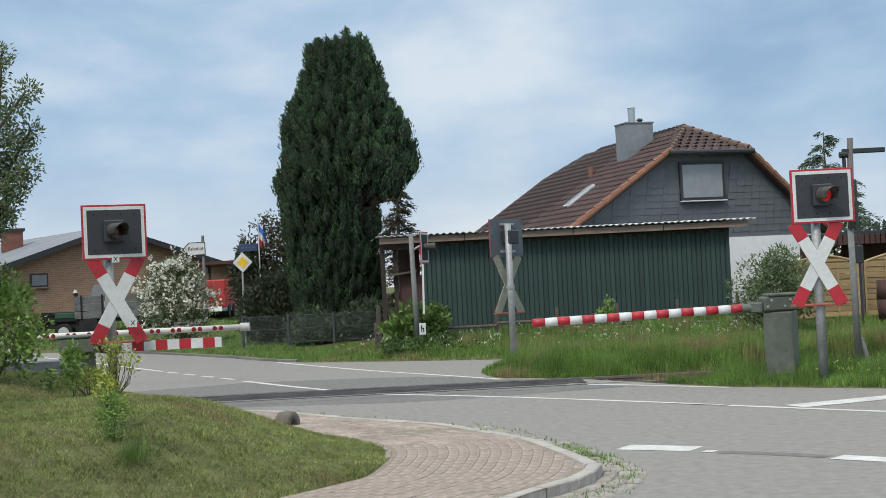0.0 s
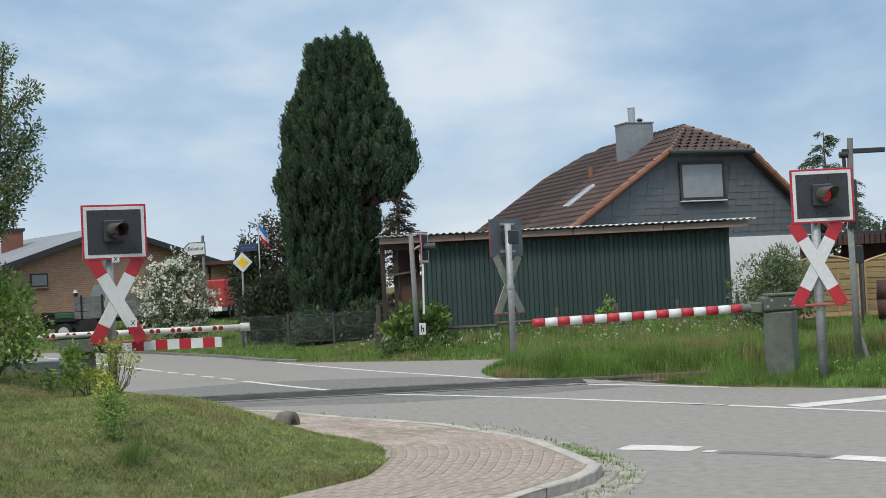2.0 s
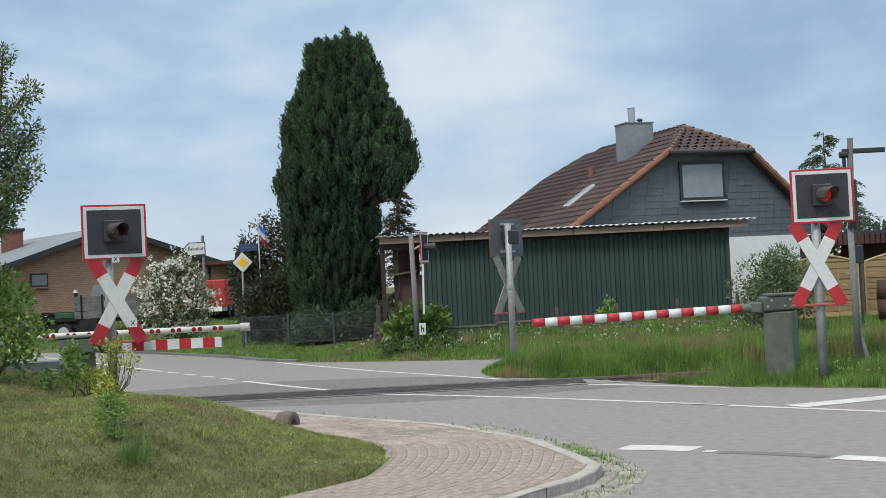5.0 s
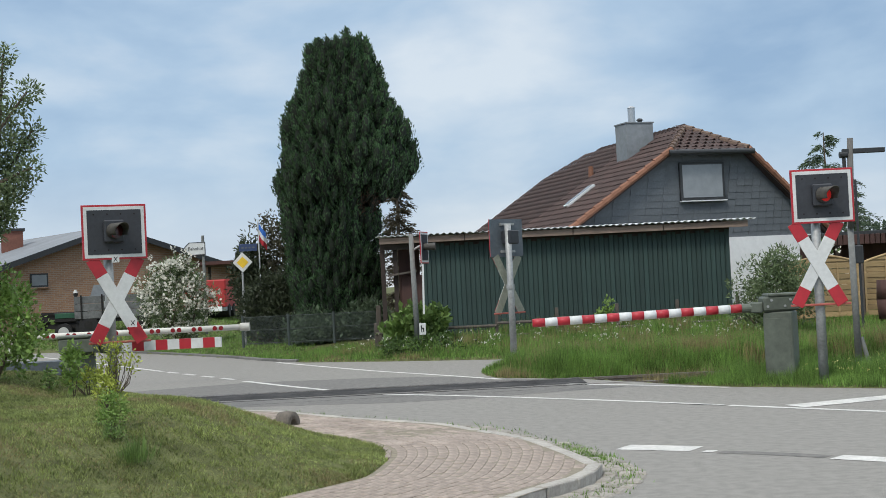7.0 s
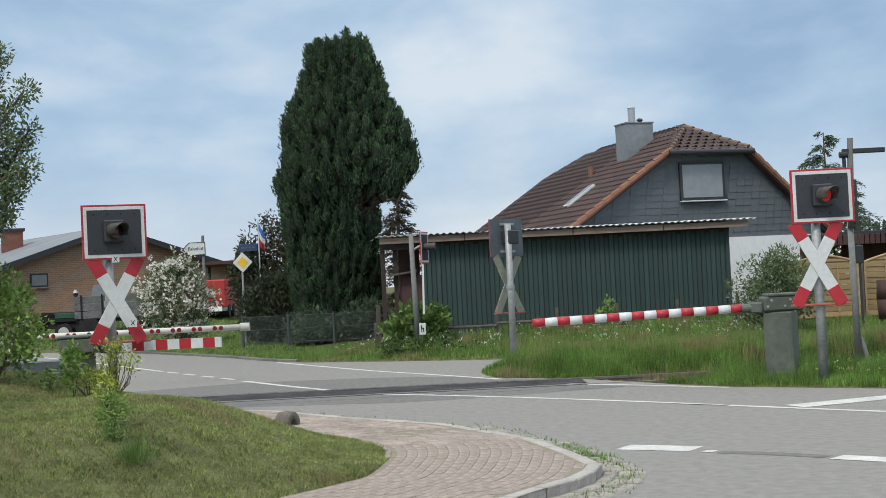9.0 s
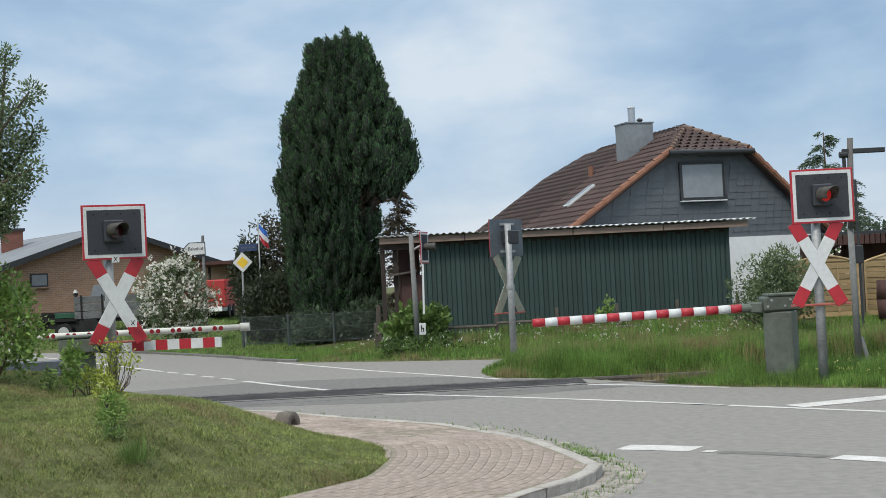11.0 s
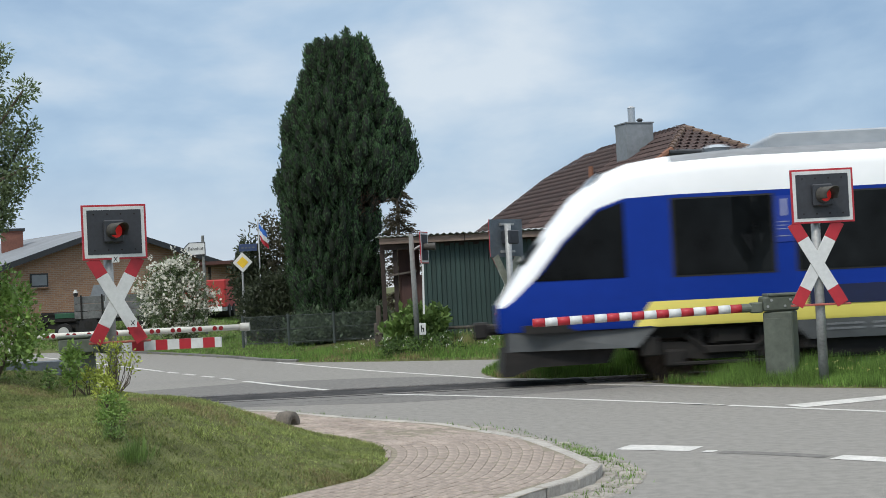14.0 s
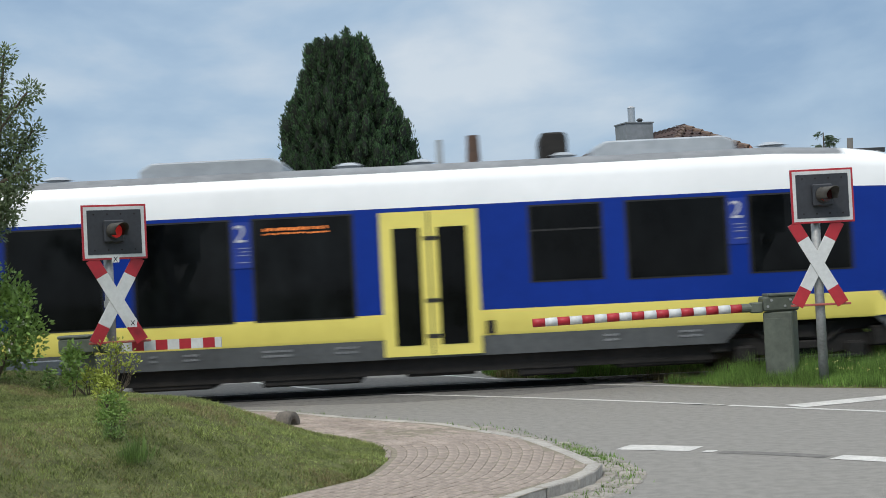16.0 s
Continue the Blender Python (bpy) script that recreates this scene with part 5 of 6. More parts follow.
for k in range(3):
    fence_panel(10.0 + k * 2.0, 36, 1.82)
for k in range(4):
    o = thing("timber_post", 9.0 + k * 2.0, 36, 0.35, 0, "grey-brown timber fence post", "fence post", "garden fence posts")
    part("post", box(B(), (0, 0, 0.8), (0.09, 0.09, 1.65), bevel=0.01), M_wood, o)
rb = thing("rain_barrel", 11.35, 35.0, 0.4, 0, "dark brown rain barrel in front of fence", "barrel")
part("barrel", rod(rod(B(), (0, 0, 0), (0, 0, 0.5), 0.26, 0.3, 20), (0, 0, 0.5), (0, 0, 1.0), 0.3, 0.27, 20), M_brown, rb, "", True)
vr = thing("veranda", 12.8, 39.5, 0.4, 0, "dark veranda roof with scalloped brown fringe", "veranda")
part("roof", box(B(), (0, 0, 2.3), (4.2, 3, 0.1), bevel=0.01), M_frame, vr, "dark roof edge")
for k in range(28):
    part("fringe_slat", box(B(), (-2.03 + k * 0.15, -1.5, 2.12), (0.13, 0.03, 0.28), bevel=0.01), M_brown, vr)
for x in (-1.8, 0.0, 1.8):
    part("post", box(B(), (x, -1.4, 1.1), (0.1, 0.1, 2.3)), M_dark, vr, "dark post")
part("back_wall", box(B(), (0, 1.4, 1.1), (4.2, 0.1, 2.3)), M_brown, vr, "dark brown back wall")

# low post-and-rail fence along the far verge
for k in range(9):
    x = -1.9 + k * 1.62
    o = thing("rail_fence", x, 36.6, float(ground_z(x, 36.6)) - 0.04, 0, "low brown post-and-rail fence in tall grass", "fence", "rail fence bays")
    part("post", box(B(), (0, 0, 0.38), (0.09, 0.09, 0.85), bevel=0.01), M_wood, o)
    part("rail", rod(B(), (0, -0.05, 0.52), (1.62, -0.05, 0.52), 0.04, n=8), M_wood, o)
    part("rail", rod(B(), (0, -0.05, 0.18), (1.62, -0.05, 0.18), 0.035, n=8), M_wood, o)
# chain-link fence: posts, wires and mesh
M_mesh = mat("fence_wire_green", (0.05, 0.065, 0.06), (0.035, 0.045, 0.04), 12, 0.6)
for k in range(3):
    x = -5.9 + k * 1.32
    o = thing("wire_fence", x, 39.5, 0.3, 0, "green chain-link garden fence bay", "fence", "wire fence bays")
    part("post", rod(B(), (0, 0, 0), (0, 0, 0.92), 0.04, n=8), M_mesh, o, "green post")
    bm = B()
    for z in (0.1, 0.48, 0.86):
        rod(bm, (0, 0, z), (1.32, 0, z), 0.009, n=4)
    part("tension_wire", bm, M_mesh, o)
    V, Fc = [], []
    q = 0.075
    for j in range(-11, 18):
        for sg in (1, -1):
            a = np.array((j * q, 0.06)) if sg == 1 else np.array((j * q, 0.88))
            b = a + np.array((0.82, 0.82 * sg))
            lo, hi = max(0.0, a[0]), min(1.32, b[0])
            if lo < hi:
                p0, p1 = a + (lo - a[0]) * np.array((1, sg)), a + (hi - a[0]) * np.array((1, sg))
                c = len(V)
                V += [(p0[0], 0, p0[1] - 0.006), (p1[0], 0, p1[1] - 0.006), (p1[0], 0, p1[1] + 0.006), (p0[0], 0, p0[1] + 0.006)]
                Fc.append((c, c + 1, c + 2, c + 3))
    tagged(flat("mesh", V, Fc, M_mesh, o), "woven green wire", kind="stuff")
o = thing("timber_post", -1.95, 39.4, 0.3, 0, "thick brown timber end post of the garden fence", "fence post")
part("post", box(B(), (0, 0, 0.5), (0.14, 0.14, 1.05), bevel=0.015), M_wood, o)

# concrete half-ring stone at the lawn's edge
bs = thing("kerb_bollard", -2.16, 18.0, 0.09, 64, "rounded grey-brown concrete guard stone at the lawn edge", "bollard")
bm = B()
prev = None
for k in range(13):
    a = math.pi * k / 12
    ring = [bm.verts.new((r * math.cos(a), y, r * math.sin(a) * 1.15)) for r, y in ((0.08, -0.1), (0.16, -0.1), (0.17, 0.0), (0.16, 0.1), (0.08, 0.1))]
    if prev:
        for i in range(5):
            j = (i + 1) % 5
            bm.faces.new((prev[i], prev[j], ring[j], ring[i]))
    prev = ring
bmesh.ops.recalc_face_normals(bm, faces=bm.faces)
part("stone", bm, mat("weathered_concrete", (0.17, 0.145, 0.12), (0.11, 0.095, 0.08), 22, 0.9, bump=0.4), bs, "", True)

# kerb along the road's far side
fk = spline([(-14.5, 51.2), (-11.05, 47.45), (-7.03, 41.15), (-4.98, 37.23), (-3.95, 35.75)], 1.0)
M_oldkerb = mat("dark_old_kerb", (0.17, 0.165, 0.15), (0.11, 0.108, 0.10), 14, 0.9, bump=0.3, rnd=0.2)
far_kerb = thing("kerb", 0, 0, 0, label="low weathered concrete kerb along the road's far side", category="kerb", kind="structure")
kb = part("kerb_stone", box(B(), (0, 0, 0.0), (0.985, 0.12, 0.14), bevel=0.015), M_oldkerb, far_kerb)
places = []
for a, b in zip(fk[:-1], fk[1:]):
    places.append(pose((a[0] + b[0]) / 2, (a[1] + b[1]) / 2, 0.0, 0, 0, math.degrees(math.atan2(b[1] - a[1], b[0] - a[0]))))
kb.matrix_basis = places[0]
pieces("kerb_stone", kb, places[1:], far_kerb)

# a flag in three rigid strips on a white pole
fl = thing("flag", -6.12, 45.4, 0.5, 0, "blue, white and red flag on a thin white pole", "flag")
part("pole", rod(B(), (0, 0, 0), (0, 0, 3.78), 0.022, n=8), M_white, fl, "thin white pole")
FLAG = []
for k, (m_, lb) in enumerate(((M_flagblue, "blue flag strip"), (M_white, "white flag strip"), (M_red, "red flag strip"))):
    bm = B()
    prev = None
    for j in range(9):
        x = 0.03 * j
        y = 0.05 * math.sin(j * 0.9 + k * 0.5) * (j / 8)
        zt = -0.2 * k - 0.045 * j - 0.03 * math.sin(j * 0.7)
        q = [bm.verts.new((x, y, zt)), bm.verts.new((x, y, zt - 0.2)), bm.verts.new((x, y + 0.006, zt - 0.2)), bm.verts.new((x, y + 0.006, zt))]
        if prev:
            for i in range(4):
                bm.faces.new((prev[i], prev[(i + 1) % 4], q[(i + 1) % 4], q[i]))
        prev = q
    bmesh.ops.recalc_face_normals(bm, faces=bm.faces)
    o = part("flag_strip", bm, m_, fl, lb)
    o.location = (0.02, 0, 3.7)
    FLAG.append(o)

# low steel guard rail beside the near barrier
gr = thing("guard_rail", -7.4, 22.0, 0.25, 6, "dull dark steel guard rail behind bushes", "guard rail")
part("beam", box(B(), (0, 0, 0.55), (2.6, 0.06, 0.26), bevel=0.02), M_back, gr, "dull steel beam")
for x in (-1.0, 0.0, 1.0):
    part("post", box(B(), (x, 0.08, 0.28), (0.1, 0.08, 0.7)), M_steel, gr)


# ---- plants ----
RNG = np.random.default_rng(7)


def leaf_quads(p, d, size, width, rng, curl=0.25):
    """Leaf blades at p along d: diamonds with a random roll. Returns verts and quads."""
    n = len(p)
    d = d / np.linalg.norm(d, axis=1)[:, None]
    r = rng.normal(size=(n, 3))
    s = np.cross(d, r)
    s /= np.linalg.norm(s, axis=1)[:, None] + 1e-9
    up = np.cross(s, d)
    L_ = (size * rng.uniform(0.7, 1.3, n))[:, None]
    W = L_ * width
    v = np.stack([p, p + d * L_ * 0.45 + s * W * 0.5, p + d * L_ + up * L_ * curl * 0.3, p + d * L_ * 0.45 - s * W * 0.5], 1).reshape(-1, 3)
    return v, np.arange(4 * n).reshape(-1, 4)


def foliage(name, clumps, radius, per, size, width, material, parent, rng, up=0.3, label=""):
    """Many small leaves in clumps round the given centres."""
    c = np.repeat(np.asarray(clumps, float), per, axis=0)
    o = rng.normal(size=c.shape)
    o /= np.linalg.norm(o, axis=1)[:, None]
    o *= rng.uniform(0.15, 1.0, (len(c), 1)) ** 0.6
    d = o + rng.normal(scale=0.5, size=c.shape) + np.array((0, 0, up))
    v, f = leaf_quads(c + o * radius, d, np.full(len(c), size), width, rng)
    return tagged(mesh_np(name, v, f, material, parent), label)


def twigs(name, base, tips, r, material, parent, rng, label=""):
    """A bent trunk or stem from base towards each tip."""
    bm = B()
    base = Vector(base)
    for t in tips:
        t = Vector(t)
        mid = base.lerp(t, 0.5) + Vector(rng.normal(scale=0.08, size=3)) * (t - base).length
        rod(bm, base, mid, r, r * 0.7, 6)
        rod(bm, mid, t, r * 0.7, r * 0.25, 6)
    return part(name, bm, material, parent, label)


def bush(name, x, y, w, d, h, n, per, size, material, label, category="bush", rz=0, width=0.5, z0=None, clump=0.2, flowers=None, fl_n=0, fl_size=0.06, low=0.08, bare=6, fill=0.5, shape=1.0):
    """A shrub of many leaves on a few stems; w, d, h its size."""
    g = thing(name, x, y, float(ground_z(x, y)) - 0.03 if z0 is None else z0, rz, label, category)
    rng = np.random.default_rng(abs(hash((round(x * 10), round(y * 10), n))) % 99991)
    q = rng.normal(size=(n, 3))
    q /= np.linalg.norm(q, axis=1)[:, None]
    q *= (rng.uniform(0, 1, n) ** (1 / 3 if fill >= 1 else fill * 0.5))[:, None]
    q[:, 2] = low + (1 - low) * (q[:, 2] * 0.5 + 0.5)
    taper = 1 - 0.45 * shape * np.clip(q[:, 2] - 0.35, 0, 1) * 1.3
    bumps = 1 + 0.22 * np.sin(q[:, 0] * 5 + x) * np.cos(q[:, 1] * 4 + y)
    c = np.c_[q[:, 0] * w / 2 * taper * bumps, q[:, 1] * d / 2 * taper, q[:, 2] * h * (0.9 + 0.1 * bumps)]
    tips = c[rng.choice(n, min(bare, n), replace=False)]
    twigs("stem", (0, 0, 0), tips, 0.02 + 0.008 * h if h > 1.2 else 0.007, M_bark, g, rng, "brown stems")
    foliage("leaves", c, clump, per, size, width, material, g, rng)
    if fl_n:
        k = c[rng.choice(n, min(fl_n, n), replace=False)]
        k = k + rng.normal(scale=clump * 0.5, size=k.shape) + np.array((0, -clump * 0.8, clump * 0.4))
        foliage("blossoms", k, fl_size, 11, fl_size, 0.9, flowers, g, rng, label="white blossoms" if flowers is M_blossom else "yellow blossoms")
    return g


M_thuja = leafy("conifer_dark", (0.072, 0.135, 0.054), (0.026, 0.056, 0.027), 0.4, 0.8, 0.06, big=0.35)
# near-black green: the shade inside the crown, painted as colour
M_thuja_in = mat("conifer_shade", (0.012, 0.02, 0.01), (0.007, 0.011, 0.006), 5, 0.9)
M_brownfol = leafy("dead_foliage", (0.10, 0.055, 0.035), (0.06, 0.035, 0.025), 0.4)
M_apple = leafy("apple_leaves", (0.18, 0.23, 0.12), (0.10, 0.14, 0.065), 0.4)
M_shrub = leafy("shrub_leaves", (0.075, 0.125, 0.035), (0.045, 0.08, 0.022), 0.4)
M_light = leafy("fresh_leaves", (0.235, 0.35, 0.085), (0.13, 0.215, 0.05), 0.35)
M_shrub_b = leafy("broad_leaves", (0.16, 0.245, 0.065), (0.09, 0.15, 0.04), 0.4)
M_yellowleaf = leafy("yellow_green_leaves", (0.42, 0.45, 0.085), (0.25, 0.31, 0.055), 0.4)
M_oleander = leafy("oleander_leaves", (0.16, 0.21, 0.10), (0.09, 0.13, 0.06), 0.4)
M_blossom = leafy("white_blossom", (0.78, 0.76, 0.68), (0.66, 0.64, 0.56), 0.12)
M_yflower = leafy("yellow_flower", (0.62, 0.58, 0.22), (0.5, 0.46, 0.15), 0.2)
M_darkbush = leafy("dark_hedge_leaves", (0.06, 0.075, 0.04), (0.03, 0.04, 0.022), 0.4)
M_purple = leafy("olive_brown_leaves", (0.105, 0.10, 0.06), (0.05, 0.05, 0.032), 0.4)
M_spruce = leafy("spruce_needles", (0.12, 0.165, 0.095), (0.06, 0.09, 0.055), 0.4)
M_wood_far = leafy("far_wood_leaves", (0.05, 0.075, 0.05), (0.03, 0.048, 0.033), 0.4)

# the tall columnar conifer: height, left and right reach
PROFILE = np.array([(9.85, -3.38, -2.04), (9.45, -4.0, -1.85), (8.8, -4.25, -1.6), (7.8, -4.61, -1.18), (6.7, -4.94, -0.66), (6.07, -5.10, -0.5), (5.46, -5.31, -0.48), (5.1, -5.29, -0.8), (4.4, -5.06, -1.53), (3.3, -5.07, -1.85), (2.06, -4.98, -1.69), (0.9, -4.72, -1.78)])[::-1]
con = thing("columnar_conifer", -3.11, 43.0, 0.45, 0, "tall dense dark green columnar conifer", "tree")
part("trunk", rod(B(), (0, 0, 0), (0, 0, 7.5), 0.32, 0.08, 12), M_bark, con, "brown trunk")


def prof(z):
    zl = np.interp(z, PROFILE[:, 0], PROFILE[:, 1])
    zr = np.interp(z, PROFILE[:, 0], PROFILE[:, 2])
    return (zl + zr) / 2 + 3.05, (zr - zl) / 2 - 0.22


# inner core of the crown, its deep shade put into the colour
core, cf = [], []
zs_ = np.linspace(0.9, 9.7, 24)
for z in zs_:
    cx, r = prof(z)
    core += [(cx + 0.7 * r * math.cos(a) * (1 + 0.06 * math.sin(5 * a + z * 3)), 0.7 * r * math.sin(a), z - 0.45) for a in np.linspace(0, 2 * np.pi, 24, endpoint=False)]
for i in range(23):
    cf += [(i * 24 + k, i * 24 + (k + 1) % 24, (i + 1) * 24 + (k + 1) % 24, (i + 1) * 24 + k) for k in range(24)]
tagged(flat("inner_crown", core, cf, M_thuja_in, con, True), "inner foliage with the crown's shade put into its near-black colour")


def plumes(spots, size, per, material, name, label):
    """Upright flame-shaped tufts of overlapping scale sprays; spots are rows of place and outward way."""
    spots = np.asarray(spots, float)
    n = len(spots)
    pos, way = spots[:, :3], spots[:, 3:]
    hh = size * RNG.uniform(0.7, 1.35, n)
    rad = hh * RNG.uniform(0.25, 0.33, n)
    ax = way * RNG.uniform(0.1, 0.4, (n, 1)) + RNG.normal(scale=0.08, size=(n, 3)) + np.array((0, 0, 1.0))
    ax /= np.linalg.norm(ax, axis=1)[:, None]
    e1 = np.cross(ax, np.array((0.3, 1.0, 0.1)))
    e1 /= np.linalg.norm(e1, axis=1)[:, None]
    e2 = np.cross(ax, e1)
    # the solid heart of each tuft, near-black to paint the shade between sprays
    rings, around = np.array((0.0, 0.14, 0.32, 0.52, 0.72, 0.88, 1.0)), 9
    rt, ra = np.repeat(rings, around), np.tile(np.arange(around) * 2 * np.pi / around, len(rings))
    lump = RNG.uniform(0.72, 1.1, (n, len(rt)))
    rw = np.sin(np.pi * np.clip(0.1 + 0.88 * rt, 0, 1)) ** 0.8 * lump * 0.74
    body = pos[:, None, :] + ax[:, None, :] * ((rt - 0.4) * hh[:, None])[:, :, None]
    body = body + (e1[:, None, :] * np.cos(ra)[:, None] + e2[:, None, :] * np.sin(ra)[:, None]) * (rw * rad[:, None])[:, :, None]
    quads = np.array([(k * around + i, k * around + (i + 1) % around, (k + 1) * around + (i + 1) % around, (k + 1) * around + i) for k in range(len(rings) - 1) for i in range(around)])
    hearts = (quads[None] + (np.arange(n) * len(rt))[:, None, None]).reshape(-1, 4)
    tagged(mesh_np("inner_crown", body.reshape(-1, 3), hearts, M_thuja_in, con), "tuft hearts coloured near-black as shade between the sprays")
    t = RNG.uniform(0, 1, (n, per)) ** 0.85
    a = RNG.uniform(0, 2 * np.pi, (n, per))
    w = np.sin(np.pi * np.clip(0.16 + 0.82 * t, 0, 1)) ** 0.8 * (1 + 0.22 * np.sin(3 * a + 9 * t))
    rn = e1[:, None, :] * np.cos(a)[:, :, None] + e2[:, None, :] * np.sin(a)[:, :, None]
    p = pos[:, None, :] + ax[:, None, :] * ((t - 0.4) * hh[:, None])[:, :, None] + rn * (w * rad[:, None])[:, :, None]
    nn = rn + ax[:, None, :] * (t * 1.1 - 0.35)[:, :, None] + RNG.normal(scale=0.22, size=p.shape)
    d = ax[:, None, :] + rn * 0.35 + RNG.normal(scale=0.22, size=p.shape)
    p, nn, d = p.reshape(-1, 3), nn.reshape(-1, 3), d.reshape(-1, 3)
    d /= np.linalg.norm(d, axis=1)[:, None]
    sd = np.cross(d, nn)
    sd /= np.linalg.norm(sd, axis=1)[:, None]
    ln = (0.15 * np.repeat(hh, per) * RNG.uniform(0.7, 1.3, n * per))[:, None]
    v = np.stack([p, p + d * ln * 0.45 + sd * ln * 0.2, p + d * ln, p + d * ln * 0.45 - sd * ln * 0.2], 1).reshape(-1, 3)
    return tagged(mesh_np(name, v, np.arange(len(v)).reshape(-1, 4), material, con), label)


found = {"outer": np.zeros((0, 6)), "inner": np.zeros((0, 6)), "brown": np.zeros((0, 6))}
for tries in range(16000):
    z, th = RNG.uniform(0.75, 9.5), RNG.uniform(0, 2 * np.pi)
    cx, r = prof(z)
    deep = tries % 4 == 0
    rr = r * (RNG.uniform(0.7, 0.8) if deep else RNG.uniform(0.9, 1.02)) * (0.96 + 0.06 * math.sin(th * 5 + z * 2.3))
    q = np.array((cx + rr * math.cos(th), rr * math.sin(th), z - 0.45, math.cos(th), math.sin(th), 0.0))
    into = "brown" if abs(z - 4.4) < 0.4 and q[3] > 0.6 else "inner" if deep else "outer"
    gap = (q[:3] - found[into][:, :3]) * np.array((1.0, 1.0, 0.62))
    if len(gap) == 0 or (gap ** 2).sum(1).min() > 0.245 ** 2:
        found[into] = np.vstack([found[into], q])
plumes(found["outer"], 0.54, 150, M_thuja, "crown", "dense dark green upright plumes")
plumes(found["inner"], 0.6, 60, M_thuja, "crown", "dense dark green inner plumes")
brown = found["brown"]
brown[:, :3] -= brown[:, 3:] * 0.2
plumes(brown, 0.5, 90, M_brownfol, "bare_patch", "brown bare patch")
tops = [(x, y, z, 0.0, 0.0, 0.0) for x, y, z in ((0.35, 0.1, 9.2), (0.05, 0.0, 9.1), (-0.5, 0.2, 9.0), (-0.85, 0, 8.75), (0.8, 0, 8.95), (1.0, 0.1, 8.65), (0.6, 0.2, 9.0), (-0.2, 0.2, 8.95), (0.2, -0.4, 8.9), (-0.4, -0.5, 8.7), (0.6, -0.5, 8.8))]
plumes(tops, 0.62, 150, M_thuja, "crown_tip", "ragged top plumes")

# apple tree reaching in over the lawn
ap = thing("apple_tree", -6.6, 17.0, 0.5, 0, "leafy apple tree with grey-green foliage on the lawn", "tree")
rng = np.random.default_rng(21)
tips = [(1.2, 0, 4.5), (1.55, -0.2, 4.0), (1.5, 0.1, 3.55), (1.58, -0.2, 3.05), (1.1, 0.2, 2.5), (0.9, -0.3, 3.6), (0.5, 0.3, 4.3), (0.6, -0.2, 2.7), (-0.5, 0.4, 4.2), (-1.2, 0.1, 3.4), (-0.9, -0.6, 3.0), (-1.5, 0.4, 2.6), (0.1, 0.9, 3.7), (0.2, -1.0, 3.3)]
twigs("trunk", (0, 0, 0), [(0.08, 0, 1.7)], 0.13, M_bark, ap, rng, "grey-brown trunk")
twigs("branches", (0.08, 0, 1.6), tips, 0.05, M_bark, ap, rng, "thin branches")
cl = []
for t in tips:
    a = np.array((0.08, 0, 1.6))
    for s in np.linspace(0.4, 1.0, 10):
        q = a + (np.array(t) - a) * s
        cl += [q + rng.normal(scale=0.19 * (1.15 - s), size=3) for _ in range(5 if s < 0.85 else 3)]
foliage("crown", cl, 0.16, 56, 0.062, 0.42, M_apple, ap, rng, 0.15, "narrow grey-green leaves")

# bushes
bush("oleander_bush", -9.45, 48.0, 2.9, 2.0, 3.1, 340, 26, 0.15, M_oleander, "large oleander bush covered in white blossom", flowers=M_blossom, fl_n=340, fl_size=0.095, width=0.25, clump=0.26)
for x, y, w, h, m_, lb in ((-6.55, 46.2, 1.1, 3.6, M_darkbush, "tall loose dark green leafy shrub"), (-5.7, 46.5, 1.9, 4.3, M_purple, "tall loose olive-brown shrub beside the conifer"), (-5.8, 44.5, 1.7, 2.3, M_darkbush, "dense dark green hedge bush"), (-5.0, 44.2, 1.8, 2.4, M_darkbush, "dense dark green hedge bush"), (-4.0, 42.0, 1.6, 1.0, M_spruce, "low blue-green juniper bush"), (-2.6, 42.0, 1.8, 1.1, M_spruce, "low blue-green juniper bush")):
    bush("shrub", x, y, w, 1.6, h, 150, 30, 0.15, m_, lb, width=0.4, clump=0.3, shape=0.5)
bush("broad_leaf_bush", -0.8, 36.05, 1.8, 1.0, 1.15, 70, 18, 0.19, M_shrub_b, "fresh green broad-leaved bush beside the shed", width=0.75, clump=0.22, shape=0.4)
bush("garden_shrub", 8.2, 33.8, 2.3, 1.4, 2.15, 190, 40, 0.12, M_oleander, "grey-green garden shrub before a white wall", width=0.3, clump=0.22, fill=0.6)
bush("flowering_bush", 10.6, 38.0, 1.2, 0.8, 2.0, 60, 20, 0.12, M_shrub, "garden bush with white flowers", flowers=M_blossom, fl_n=40, fl_size=0.07)
bush("lawn_bush", -5.85, 17.6, 1.35, 1.3, 1.42, 150, 28, 0.075, M_light, "fresh green bush at the lawn edge", width=0.5, clump=0.17, flowers=M_blossom, fl_n=14, fl_size=0.03, shape=0.9)
bush("young_shrub", -4.62, 16.8, 0.32, 0.3, 0.66, 30, 14, 0.07, M_light, "young green shrub on the lawn", width=0.5, clump=0.09, low=0.3, bare=3)
bush("young_shrub", -5.1, 17.4, 0.22, 0.22, 0.3, 14, 12, 0.05, M_shrub_b, "small green shrub on the lawn", clump=0.06, bare=3)
bush("yellow_shrub", -4.52, 17.1, 0.52, 0.4, 0.4, 34, 15, 0.052, M_yellowleaf, "low yellow-green shrub on the lawn", width=0.5, clump=0.08, low=0.3, bare=8, fill=1)
bush("yellow_shrub", -4.18, 17.1, 0.66, 0.4, 0.74, 44, 12, 0.045, M_yellowleaf, "thin twiggy yellow-green shrub round the signal post", width=0.5, clump=0.08, low=0.3, bare=26, fill=1)
